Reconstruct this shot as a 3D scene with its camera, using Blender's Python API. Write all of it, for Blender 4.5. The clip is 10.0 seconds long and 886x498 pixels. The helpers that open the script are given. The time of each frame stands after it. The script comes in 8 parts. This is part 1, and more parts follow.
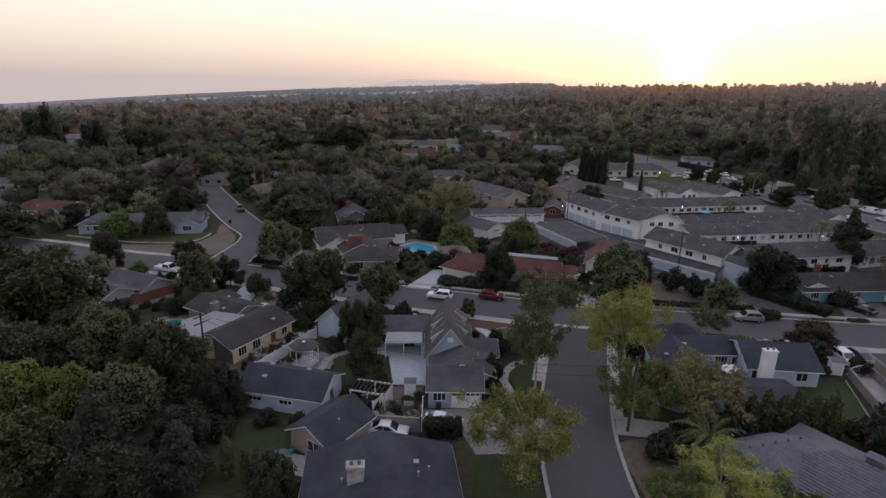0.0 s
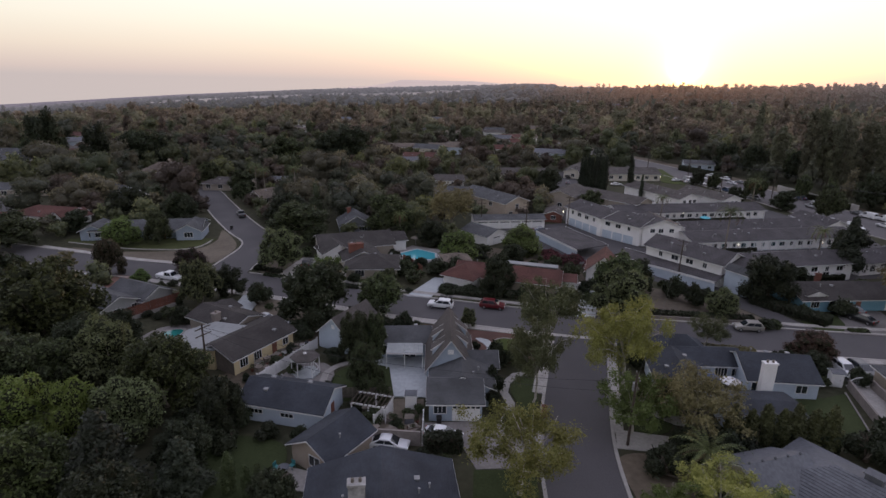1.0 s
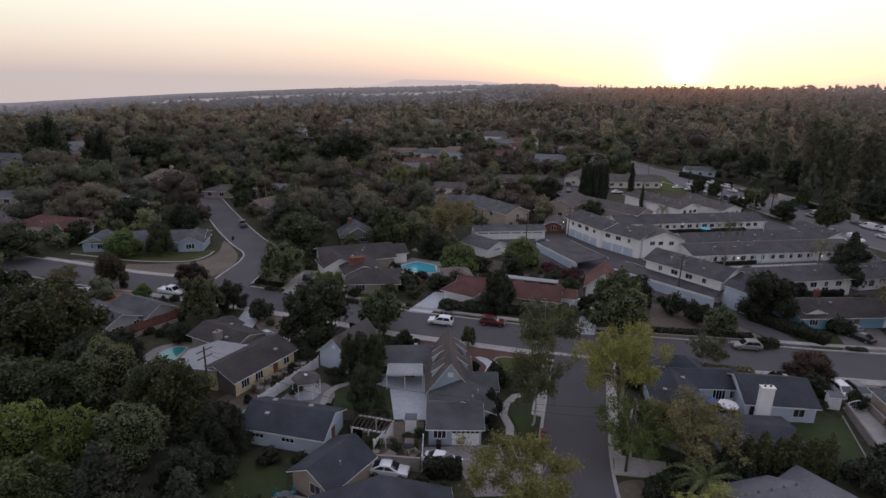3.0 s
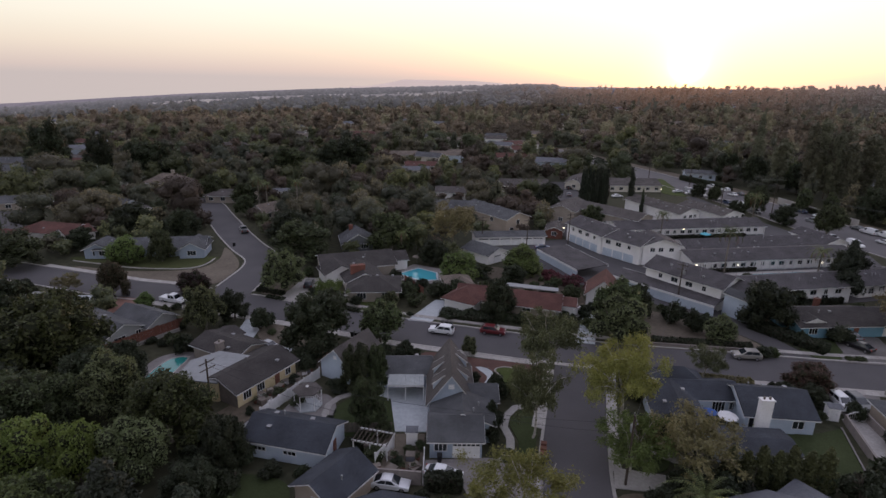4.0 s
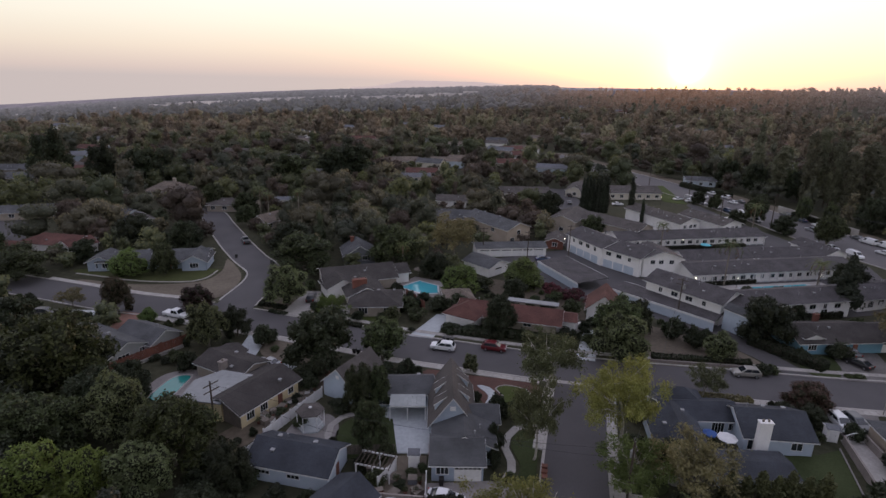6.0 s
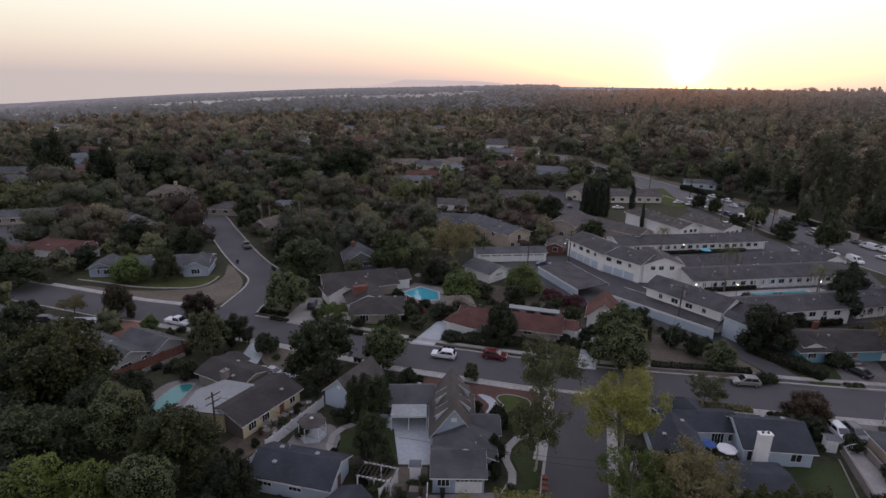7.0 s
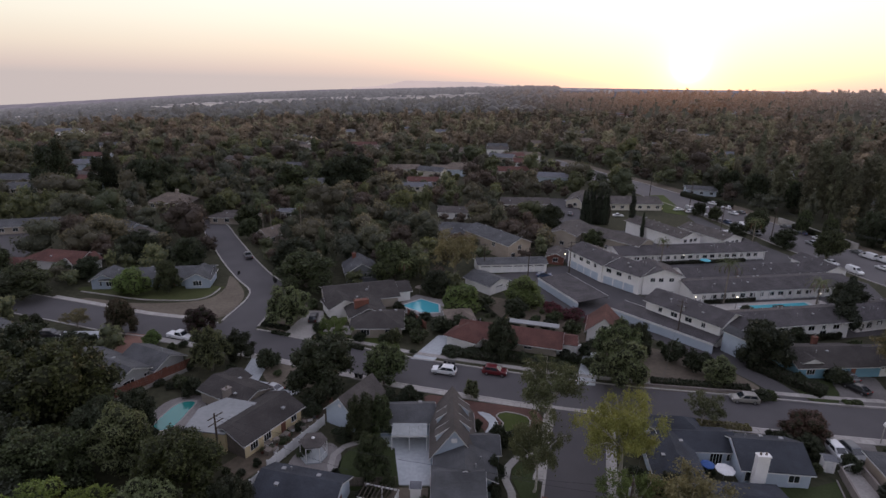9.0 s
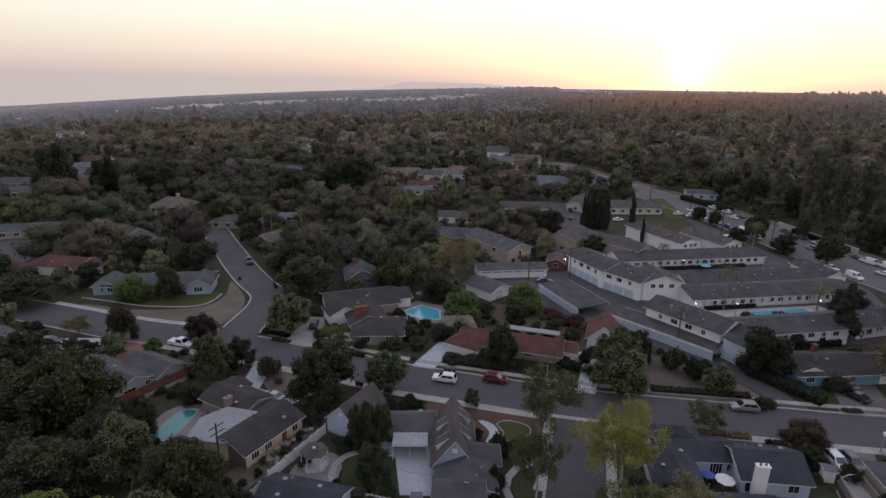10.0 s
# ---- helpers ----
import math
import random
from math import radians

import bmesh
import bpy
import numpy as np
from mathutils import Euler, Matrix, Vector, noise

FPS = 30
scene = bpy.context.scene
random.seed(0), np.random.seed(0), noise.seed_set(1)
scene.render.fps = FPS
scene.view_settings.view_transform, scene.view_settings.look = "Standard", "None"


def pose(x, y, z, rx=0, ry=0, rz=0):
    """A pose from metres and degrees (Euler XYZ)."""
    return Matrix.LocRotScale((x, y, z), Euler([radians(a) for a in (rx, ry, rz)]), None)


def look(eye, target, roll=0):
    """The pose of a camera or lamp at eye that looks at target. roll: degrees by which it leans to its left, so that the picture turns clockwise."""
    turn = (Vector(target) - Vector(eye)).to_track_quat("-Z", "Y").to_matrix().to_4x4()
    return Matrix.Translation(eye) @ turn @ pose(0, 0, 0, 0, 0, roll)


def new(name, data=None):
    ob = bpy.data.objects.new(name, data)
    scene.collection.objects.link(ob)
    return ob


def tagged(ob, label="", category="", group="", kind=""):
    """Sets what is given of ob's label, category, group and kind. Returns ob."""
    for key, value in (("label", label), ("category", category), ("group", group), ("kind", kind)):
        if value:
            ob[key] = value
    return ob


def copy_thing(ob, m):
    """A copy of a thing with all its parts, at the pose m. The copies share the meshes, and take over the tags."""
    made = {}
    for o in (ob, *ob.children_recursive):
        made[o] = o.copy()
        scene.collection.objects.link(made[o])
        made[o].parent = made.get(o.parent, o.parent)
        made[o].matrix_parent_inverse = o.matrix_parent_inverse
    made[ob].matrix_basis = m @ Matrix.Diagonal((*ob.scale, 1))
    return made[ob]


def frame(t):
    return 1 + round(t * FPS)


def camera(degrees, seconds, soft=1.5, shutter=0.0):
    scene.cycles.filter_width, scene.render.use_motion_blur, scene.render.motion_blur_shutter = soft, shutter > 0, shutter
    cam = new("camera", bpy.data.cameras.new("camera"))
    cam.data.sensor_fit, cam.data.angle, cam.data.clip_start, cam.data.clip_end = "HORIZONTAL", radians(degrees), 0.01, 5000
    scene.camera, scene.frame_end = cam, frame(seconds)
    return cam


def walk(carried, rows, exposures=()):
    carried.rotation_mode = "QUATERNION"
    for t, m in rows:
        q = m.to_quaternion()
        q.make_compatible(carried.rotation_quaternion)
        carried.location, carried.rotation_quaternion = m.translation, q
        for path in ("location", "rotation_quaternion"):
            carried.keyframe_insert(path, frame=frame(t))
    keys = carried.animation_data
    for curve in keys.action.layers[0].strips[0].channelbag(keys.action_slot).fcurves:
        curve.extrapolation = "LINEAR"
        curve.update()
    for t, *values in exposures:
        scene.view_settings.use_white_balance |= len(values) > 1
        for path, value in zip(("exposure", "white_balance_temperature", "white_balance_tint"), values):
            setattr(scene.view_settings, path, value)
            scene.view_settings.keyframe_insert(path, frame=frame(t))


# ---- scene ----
cam = camera(78.0, 10.0)
PATH = [
    (0, (0.197, 0.303, 38.246), (0.209, 2.216, 37.662), 1.2),
    (0.5, (0.2, 0.46, 39.069), (0.21, 2.373, 38.485), 1.2),
    (1, (0.181, 0.538, 39.872), (0.19, 2.451, 39.289), 1.2),
    (1.5, (0.178, 0.678, 40.712), (0.188, 2.591, 40.128), 1.2),
    (2, (0.219, 0.792, 41.552), (0.227, 2.705, 40.968), 1.2),
    (2.5, (0.229, 0.899, 42.317), (0.236, 2.812, 41.732), 1.3),
    (4, (0.129, 1.135, 44.943), (0.133, 3.047, 44.357), 1.3),
    (4.5, (0.034, 1.202, 45.727), (0.039, 3.114, 45.141), 1.3),
    (5, (-0.032, 1.29, 46.516), (-0.028, 3.202, 45.931), 1.3),
    (5.5, (-0.049, 1.334, 47.252), (-0.046, 3.247, 46.668), 1.3),
    (7, (-0.246, 1.594, 49.91), (-0.245, 3.506, 49.322), 1.3),
    (7.5, (-0.255, 1.683, 50.615), (-0.254, 3.594, 50.027), 1.3),
    (8, (-0.291, 1.771, 51.366), (-0.291, 3.683, 50.779), 1.3),
    (8.5, (-0.258, 1.826, 52.18), (-0.259, 3.738, 51.593), 1.3),
    (9, (-0.253, 1.887, 52.959), (-0.255, 3.799, 52.373), 1.3),
    (9.5, (-0.344, 1.953, 53.708), (-0.346, 3.865, 53.122), 1.3),
    (10, (-0.336, 2.039, 54.345), (-0.339, 3.952, 53.762), 1.3),
]
walk(cam, [(t, look(eye, target, roll)) for t, eye, target, roll in PATH])

# ---- world and sun ----
SUN_AZ, SUN_EL = radians(22.7), radians(1.9)
SUN_DIR = Vector((math.sin(SUN_AZ) * math.cos(SUN_EL), math.cos(SUN_AZ) * math.cos(SUN_EL), math.sin(SUN_EL)))


def build_world():
    w = bpy.data.worlds.new("dusk_sky")
    scene.world = w
    w.use_nodes = True
    nt = w.node_tree
    nt.nodes.clear()
    N, Lk = nt.nodes.new, nt.links.new
    tc = N("ShaderNodeTexCoord")
    sep = N("ShaderNodeSeparateXYZ")
    Lk(tc.outputs["Generated"], sep.inputs[0])
    # colour by elevation
    ramp = N("ShaderNodeValToRGB")
    cr = ramp.color_ramp
    stops = [(0.0, (0.60, 0.525, 0.515)), (0.012, (0.69, 0.58, 0.545)), (0.045, (0.83, 0.73, 0.645)), (0.085, (0.92, 0.86, 0.77)),
             (0.14, (0.97, 0.95, 0.90)), (0.35, (0.885, 0.865, 1.01)), (1.0, (0.70, 0.685, 0.92))]
    cr.elements[0].position, cr.elements[0].color = stops[0][0], (*stops[0][1], 1)
    cr.elements[1].position, cr.elements[1].color = stops[-1][0], (*stops[-1][1], 1)
    for p, c in stops[1:-1]:
        e = cr.elements.new(p)
        e.color = (*c, 1)
    Lk(sep.outputs["Z"], ramp.inputs[0])
    # glow round the low sun
    dot = N("ShaderNodeVectorMath")
    dot.operation = "DOT_PRODUCT"
    dot.inputs[1].default_value = SUN_DIR
    Lk(tc.outputs["Generated"], dot.inputs[0])
    clampn = N("ShaderNodeMath")
    clampn.operation = "MAXIMUM"
    clampn.inputs[1].default_value = 0.0
    Lk(dot.outputs["Value"], clampn.inputs[0])

    def glow(power, colour, prev):
        p = N("ShaderNodeMath")
        p.operation = "POWER"
        p.inputs[1].default_value = power
        Lk(clampn.outputs[0], p.inputs[0])
        m = N("ShaderNodeMix")
        m.data_type, m.blend_type = "RGBA", "ADD"
        Lk(p.outputs[0], m.inputs[0])
        Lk(prev, m.inputs[6])
        m.inputs[7].default_value = (*colour, 1)
        return m.outputs[2]

    # the east, away from the sun, is dimmer
    mr = N("ShaderNodeMapRange")
    mr.inputs[1].default_value, mr.inputs[2].default_value = -1.0, 0.7
    mr.inputs[3].default_value, mr.inputs[4].default_value = 0.72, 1.0
    Lk(dot.outputs["Value"], mr.inputs[0])
    mul = N("ShaderNodeMix")
    mul.data_type, mul.blend_type = "RGBA", "MULTIPLY"
    mul.inputs[0].default_value = 1.0
    Lk(ramp.outputs[0], mul.inputs[6])
    Lk(mr.outputs[0], mul.inputs[7])
    c = glow(14.0, (0.10, 0.10, 0.08), mul.outputs[2])
    c = glow(90.0, (0.24, 0.19, 0.06), c)
    c = glow(900.0, (1.1, 0.85, 0.25), c)
    c = glow(9000.0, (9.0, 7.5, 4.0), c)
    # the clear-air part of the dusk sky
    sky = N("ShaderNodeTexSky")
    sky.sky_type, sky.sun_disc = "NISHITA", False
    sky.sun_elevation, sky.sun_rotation = SUN_EL, SUN_AZ
    sky.air_density, sky.dust_density = 1.0, 2.0
    add = N("ShaderNodeMix")
    add.data_type, add.blend_type = "RGBA", "ADD"
    add.inputs[0].default_value = 0.06
    Lk(c, add.inputs[6])
    Lk(sky.outputs[0], add.inputs[7])
    bg = N("ShaderNodeBackground")
    bg.inputs[1].default_value = 1.0
    Lk(add.outputs[2], bg.inputs[0])
    out = N("ShaderNodeOutputWorld")
    Lk(bg.outputs[0], out.inputs[0])


build_world()
sun = new("sun", bpy.data.lights.new("sun", "SUN"))
sun.data.energy, sun.data.angle, sun.data.color = 0.7, radians(1.5), (1.0, 0.52, 0.27)
sun.matrix_world = look(SUN_DIR * 100, (0, 0, 0))


# ---- materials ----
def base_mat(name, rough=0.8, metal=0.0):
    m = bpy.data.materials.new(name)
    m.use_nodes = True
    b = m.node_tree.nodes["Principled BSDF"]
    b.inputs["Roughness"].default_value, b.inputs["Metallic"].default_value = rough, metal
    return m, m.node_tree.nodes.new, m.node_tree.links.new, b


def surface(name, dark, light, scale=2.0, big=0.12, rough=0.85, bump=0.2, metal=0.0, vary=0.0, spec=0.4):
    """A two-scale mottled surface: fine grain inside broad stains, in metres of the world."""
    m, N, Lk, b = base_mat(name, rough, metal)
    b.inputs["Specular IOR Level"].default_value = spec
    geo = N("ShaderNodeNewGeometry")
    n1, n2 = N("ShaderNodeTexNoise"), N("ShaderNodeTexNoise")
    n1.inputs["Scale"].default_value, n1.inputs["Detail"].default_value = scale, 6
    n2.inputs["Scale"].default_value, n2.inputs["Detail"].default_value = big, 5
    for n in (n1, n2):
        Lk(geo.outputs["Position"], n.inputs["Vector"])
    mx = N("ShaderNodeMath")
    mx.operation = "ADD"
    Lk(n1.outputs[0], mx.inputs[0])
    Lk(n2.outputs[0], mx.inputs[1])
    r = N("ShaderNodeMapRange")
    r.inputs[1].default_value, r.inputs[2].default_value = 0.68, 1.32
    Lk(mx.outputs[0], r.inputs[0])
    mix = N("ShaderNodeMix")
    mix.data_type = "RGBA"
    mix.inputs[6].default_value, mix.inputs[7].default_value = (*dark, 1), (*light, 1)
    Lk(r.outputs[0], mix.inputs[0])
    col = mix.outputs[2]
    if vary:
        oi = N("ShaderNodeObjectInfo")
        hsv = N("ShaderNodeHueSaturation")
        mr = N("ShaderNodeMapRange")
        mr.inputs[3].default_value, mr.inputs[4].default_value = 1 - vary, 1 + vary
        Lk(oi.outputs["Random"], mr.inputs[0])
        Lk(mr.outputs[0], hsv.inputs["Value"])
        Lk(col, hsv.inputs["Color"])
        col = hsv.outputs[0]
    Lk(col, b.inputs["Base Color"])
    if bump:
        bp = N("ShaderNodeBump")
        bp.inputs["Strength"].default_value, bp.inputs["Distance"].default_value = bump, 0.03
        Lk(n1.outputs[0], bp.inputs["Height"])
        Lk(bp.outputs[0], b.inputs["Normal"])
    return m


def shingles(name, dark, light):
    """Composition shingles: staggered tabs in rows, with weathered patches; local x runs along the eave."""
    m, N, Lk, b = base_mat(name, 0.9)
    b.inputs["Specular IOR Level"].default_value = 0.25
    tc = N("ShaderNodeTexCoord")
    br = N("ShaderNodeTexBrick")
    br.inputs["Scale"].default_value = 1.0
    br.inputs["Brick Width"].default_value, br.inputs["Row Height"].default_value = 0.33, 0.15
    br.inputs["Mortar Size"].default_value = 0.012
    c1, c2 = (tuple(a + (b_ - a) * f for a, b_ in zip(dark, light)) for f in (0.3, 0.7))
    br.inputs["Color1"].default_value, br.inputs["Color2"].default_value = (*c1, 1), (*c2, 1)
    br.inputs["Mortar"].default_value = (dark[0] * 0.8, dark[1] * 0.8, dark[2] * 0.8, 1)
    Lk(tc.outputs["UV"], br.inputs["Vector"])
    geo = N("ShaderNodeNewGeometry")
    n = N("ShaderNodeTexNoise")
    n.inputs["Scale"].default_value, n.inputs["Detail"].default_value = 0.35, 6
    Lk(geo.outputs["Position"], n.inputs["Vector"])
    mr = N("ShaderNodeMapRange")
    mr.inputs[1].default_value, mr.inputs[2].default_value = 0.3, 0.7
    mr.inputs[3].default_value, mr.inputs[4].default_value = 0.72, 1.22
    Lk(n.outputs[0], mr.inputs[0])
    hsv = N("ShaderNodeHueSaturation")
    Lk(mr.outputs[0], hsv.inputs["Value"])
    Lk(br.outputs["Color"], hsv.inputs["Color"])
    Lk(hsv.outputs[0], b.inputs["Base Color"])
    bp = N("ShaderNodeBump")
    bp.inputs["Strength"].default_value, bp.inputs["Distance"].default_value = 0.5, 0.02
    Lk(br.outputs["Fac"], bp.inputs["Height"])
    bp.invert = True
    Lk(bp.outputs[0], b.inputs["Normal"])
    return m


def foliage(name, dark, light, trans=0.15, region=0.07, toned=False):
    """Leaves: each leaf, each tree and each stretch of wood differs a little in tone."""
    m, N, Lk, b = base_mat(name, 0.6)
    b.inputs["Specular IOR Level"].default_value = 0.35
    geo, oi = N("ShaderNodeNewGeometry"), N("ShaderNodeObjectInfo")
    n = N("ShaderNodeTexNoise")
    n.inputs["Scale"].default_value, n.inputs["Detail"].default_value = region, 3
    Lk(geo.outputs["Position"], n.inputs["Vector"])
    a = N("ShaderNodeMath")
    a.operation = "MULTIPLY_ADD"
    a.inputs[1].default_value = 0.3
    Lk(geo.outputs["Random Per Island"], a.inputs[0])
    a2 = N("ShaderNodeMath")
    a2.operation = "MULTIPLY_ADD"
    a2.inputs[1].default_value = 1.6
    a2.inputs[2].default_value = -0.5
    Lk(n.outputs[0], a2.inputs[0])
    Lk(a2.outputs[0], a.inputs[2])
    mix = N("ShaderNodeMix")
    mix.data_type = "RGBA"
    mix.inputs[6].default_value, mix.inputs[7].default_value = (*dark, 1), (*light, 1)
    if toned:  # each crown of a wood carries its own tone, with shade in a darker core
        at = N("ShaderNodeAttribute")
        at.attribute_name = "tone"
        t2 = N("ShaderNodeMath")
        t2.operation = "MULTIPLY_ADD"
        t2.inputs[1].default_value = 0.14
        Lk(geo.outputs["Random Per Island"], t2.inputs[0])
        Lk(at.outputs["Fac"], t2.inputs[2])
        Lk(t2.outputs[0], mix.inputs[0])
    else:
        Lk(a.outputs[0], mix.inputs[0])
    hsv = N("ShaderNodeHueSaturation")
    h = N("ShaderNodeMapRange")
    h.inputs[3].default_value, h.inputs[4].default_value = 0.488, 0.515
    Lk(oi.outputs["Random"], h.inputs[0])
    Lk(h.outputs[0], hsv.inputs["Hue"])
    v = N("ShaderNodeMapRange")
    v.inputs[3].default_value, v.inputs[4].default_value = 0.72, 1.26
    Lk(oi.outputs["Random"], v.inputs[0])
    Lk(v.outputs[0], hsv.inputs["Value"])
    Lk(mix.outputs[2], hsv.inputs["Color"])
    Lk(hsv.outputs[0], b.inputs["Base Color"])
    # leaf-sized relief and small dark gaps
    fine = N("ShaderNodeTexNoise")
    fine.inputs["Scale"].default_value, fine.inputs["Detail"].default_value = 2.6 if not toned else 1.3, 4
    Lk(geo.outputs["Position"], fine.inputs["Vector"])
    bump = N("ShaderNodeBump")
    bump.inputs["Strength"].default_value, bump.inputs["Distance"].default_value = 0.5, 0.2 if not toned else 0.4
    Lk(fine.outputs[0], bump.inputs["Height"])
    Lk(bump.outputs[0], b.inputs["Normal"])
    tr = N("ShaderNodeBsdfTranslucent")
    Lk(hsv.outputs[0], tr.inputs["Color"])
    ms = N("ShaderNodeMixShader")
    ms.inputs[0].default_value = trans
    Lk(b.outputs[0], ms.inputs[1])
    Lk(tr.outputs[0], ms.inputs[2])
    Lk(ms.outputs[0], m.node_tree.nodes["Material Output"].inputs[0])
    return m


def plain(name, colour, rough=0.5, metal=0.0, emit=0.0, spec=0.5):
    m, N, Lk, b = base_mat(name, rough, metal)
    b.inputs["Base Color"].default_value = (*colour, 1)
    b.inputs["Specular IOR Level"].default_value = spec
    if emit:
        b.inputs["Emission Color"].default_value, b.inputs["Emission Strength"].default_value = (*colour, 1), emit
    return m


def glass_mat(name, colour=(0.02, 0.025, 0.03), rough=0.05):
    return plain(name, colour, rough, 0.0, 0.0, 0.8)


M = {}
M["soil"] = surface("dry_soil", (0.055, 0.045, 0.032), (0.13, 0.105, 0.075), 1.2, 0.06, 0.95, 0.5)
M["ivy"] = surface("ground_cover", (0.018, 0.024, 0.012), (0.06, 0.07, 0.03), 1.6, 0.1, 0.95, 0.8, spec=0.1)
M["ground"] = surface("ground_litter", (0.026, 0.03, 0.018), (0.07, 0.066, 0.042), 0.8, 0.035, 0.95, 0.6, spec=0.1)
M["dryyard"] = surface("dry_yard_earth", (0.085, 0.07, 0.052), (0.15, 0.125, 0.095), 1.5, 0.15, 0.95, 0.3)
M["lawn"] = surface("lawn_grass", (0.026, 0.036, 0.014), (0.050, 0.062, 0.027), 5.0, 0.22, 0.9, 0.8, spec=0.1)
M["lawn_mid"] = surface("mixed_lawn_grass", (0.04, 0.048, 0.018), (0.075, 0.082, 0.034), 4.0, 0.22, 0.9, 0.7, spec=0.1)
M["lawn_bright"] = surface("bright_lawn_grass", (0.040, 0.054, 0.016), (0.075, 0.094, 0.030), 5.0, 0.3, 0.9, 0.8, spec=0.1)
M["asphalt"] = surface("asphalt", (0.058, 0.055, 0.058), (0.088, 0.083, 0.086), 6.0, 0.12, 0.9, 0.25)
M["asphalt_old"] = surface("worn_asphalt", (0.045, 0.043, 0.046), (0.085, 0.08, 0.082), 4.0, 0.1, 0.9, 0.25)
M["asphalt_pale"] = surface("sun_bleached_asphalt", (0.085, 0.080, 0.082), (0.125, 0.117, 0.118), 4.0, 0.08, 0.9, 0.25)
M["concrete"] = surface("concrete", (0.25, 0.235, 0.22), (0.375, 0.36, 0.335), 3.0, 0.3, 0.85, 0.2, vary=0.08)
M["concrete_old"] = surface("stained_concrete", (0.14, 0.128, 0.12), (0.235, 0.22, 0.21), 3.0, 0.3, 0.88, 0.25, vary=0.08)
M["concrete_dark"] = surface("oil_stained_concrete", (0.09, 0.083, 0.08), (0.16, 0.15, 0.145), 3.0, 0.3, 0.88, 0.25, vary=0.08)
M["concrete_pale"] = surface("pale_concrete", (0.32, 0.345, 0.36), (0.44, 0.47, 0.48), 2.0, 0.25, 0.8, 0.15, vary=0.05)
M["paver"] = surface("red_paver", (0.13, 0.07, 0.055), (0.24, 0.13, 0.10), 3.0, 0.4, 0.85, 0.3, vary=0.12)
M["mulch"] = surface("dark_red_mulch", (0.06, 0.032, 0.026), (0.12, 0.06, 0.048), 6.0, 0.3, 0.95, 0.7)
M["roof_grey"] = shingles("grey_shingles", (0.064, 0.066, 0.070), (0.101, 0.104, 0.109))
M["roof_brown"] = shingles("brown_shingles", (0.064, 0.057, 0.054), (0.108, 0.097, 0.091))
M["roof_dark"] = shingles("dark_shingles", (0.032, 0.036, 0.045), (0.053, 0.059, 0.071))
M["roof_tan"] = shingles("tan_shingles", (0.11, 0.09, 0.075), (0.18, 0.15, 0.125))
M["roof_red"] = shingles("red_shingles", (0.0779, 0.0369, 0.0312), (0.1271, 0.0590, 0.0492))
M["roof_umber"] = shingles("umber_shingles", (0.038, 0.034, 0.033), (0.066, 0.060, 0.057))
M["roof_flats"] = shingles("slate_brown_shingles", (0.054, 0.050, 0.053), (0.088, 0.082, 0.085))
M["roof_pale"] = surface("pale_roof_tile", (0.072, 0.076, 0.086), (0.125, 0.13, 0.145), 3.0, 0.4, 0.8, 0.2, vary=0.1)
M["white_flat"] = surface("white_roof_coating", (0.185, 0.195, 0.20), (0.255, 0.265, 0.27), 1.5, 0.2, 0.8, 0.1)
M["metal_roof"] = surface("pale_patio_roof", (0.22, 0.24, 0.24), (0.32, 0.34, 0.34), 1.5, 0.4, 0.6, 0.05)
M["trim"] = surface("white_trim_paint", (0.55, 0.55, 0.55), (0.69, 0.69, 0.69), 3.0, 0.6, 0.6, 0.05)
for n_, d_, l_ in (("white", (0.62, 0.61, 0.60), (0.76, 0.75, 0.74)), ("bluegrey", (0.25, 0.30, 0.365), (0.33, 0.38, 0.45)),
                   ("yellow", (0.48, 0.40, 0.24), (0.58, 0.49, 0.31)), ("beige", (0.288, 0.240, 0.192), (0.368, 0.312, 0.256)),
                   ("grey", (0.24, 0.25, 0.25), (0.33, 0.34, 0.34)), ("turquoise", (0.12, 0.25, 0.33), (0.17, 0.31, 0.40)),
                   ("paleblue", (0.35, 0.41, 0.48), (0.44, 0.50, 0.57)), ("cream", (0.46, 0.425, 0.365), (0.56, 0.525, 0.465)),
                   ("tanwall", (0.26, 0.225, 0.19), (0.35, 0.31, 0.265)), ("darkgrey", (0.09, 0.095, 0.11), (0.14, 0.145, 0.16))):
    M[n_] = surface(n_ + "_stucco", d_, l_, 8.0, 0.5, 0.9, 0.15)
M["redwood"] = surface("redwood_boards", (0.11, 0.045, 0.03), (0.20, 0.085, 0.06), 4.0, 0.6, 0.85, 0.2, vary=0.2)
M["greywood"] = surface("weathered_wood", (0.10, 0.085, 0.07), (0.19, 0.165, 0.14), 4.0, 0.6, 0.9, 0.3, vary=0.2)
M["pole"] = surface("creosoted_pole", (0.035, 0.026, 0.02), (0.075, 0.058, 0.045), 5.0, 0.6, 0.9, 0.3)
M["brick"] = surface("red_brick", (0.1050, 0.0413, 0.0300), (0.1800, 0.0750, 0.0562), 6.0, 0.6, 0.9, 0.3, vary=0.15)
M["stone"] = surface("grey_field_stone", (0.14, 0.135, 0.13), (0.36, 0.35, 0.34), 2.2, 0.9, 0.9, 0.6, vary=0.2)
M["block"] = surface("block_wall", (0.16, 0.14, 0.13), (0.25, 0.22, 0.2), 3.0, 0.4, 0.9, 0.2)
M["glass"] = glass_mat("window_glass")
M["water"] = plain("pool_water", (0.07, 0.34, 0.40), 0.06, 0, 0, 0.6)
M["water_green"] = plain("green_pool_water", (0.03, 0.2, 0.18), 0.06, 0, 0, 0.6)
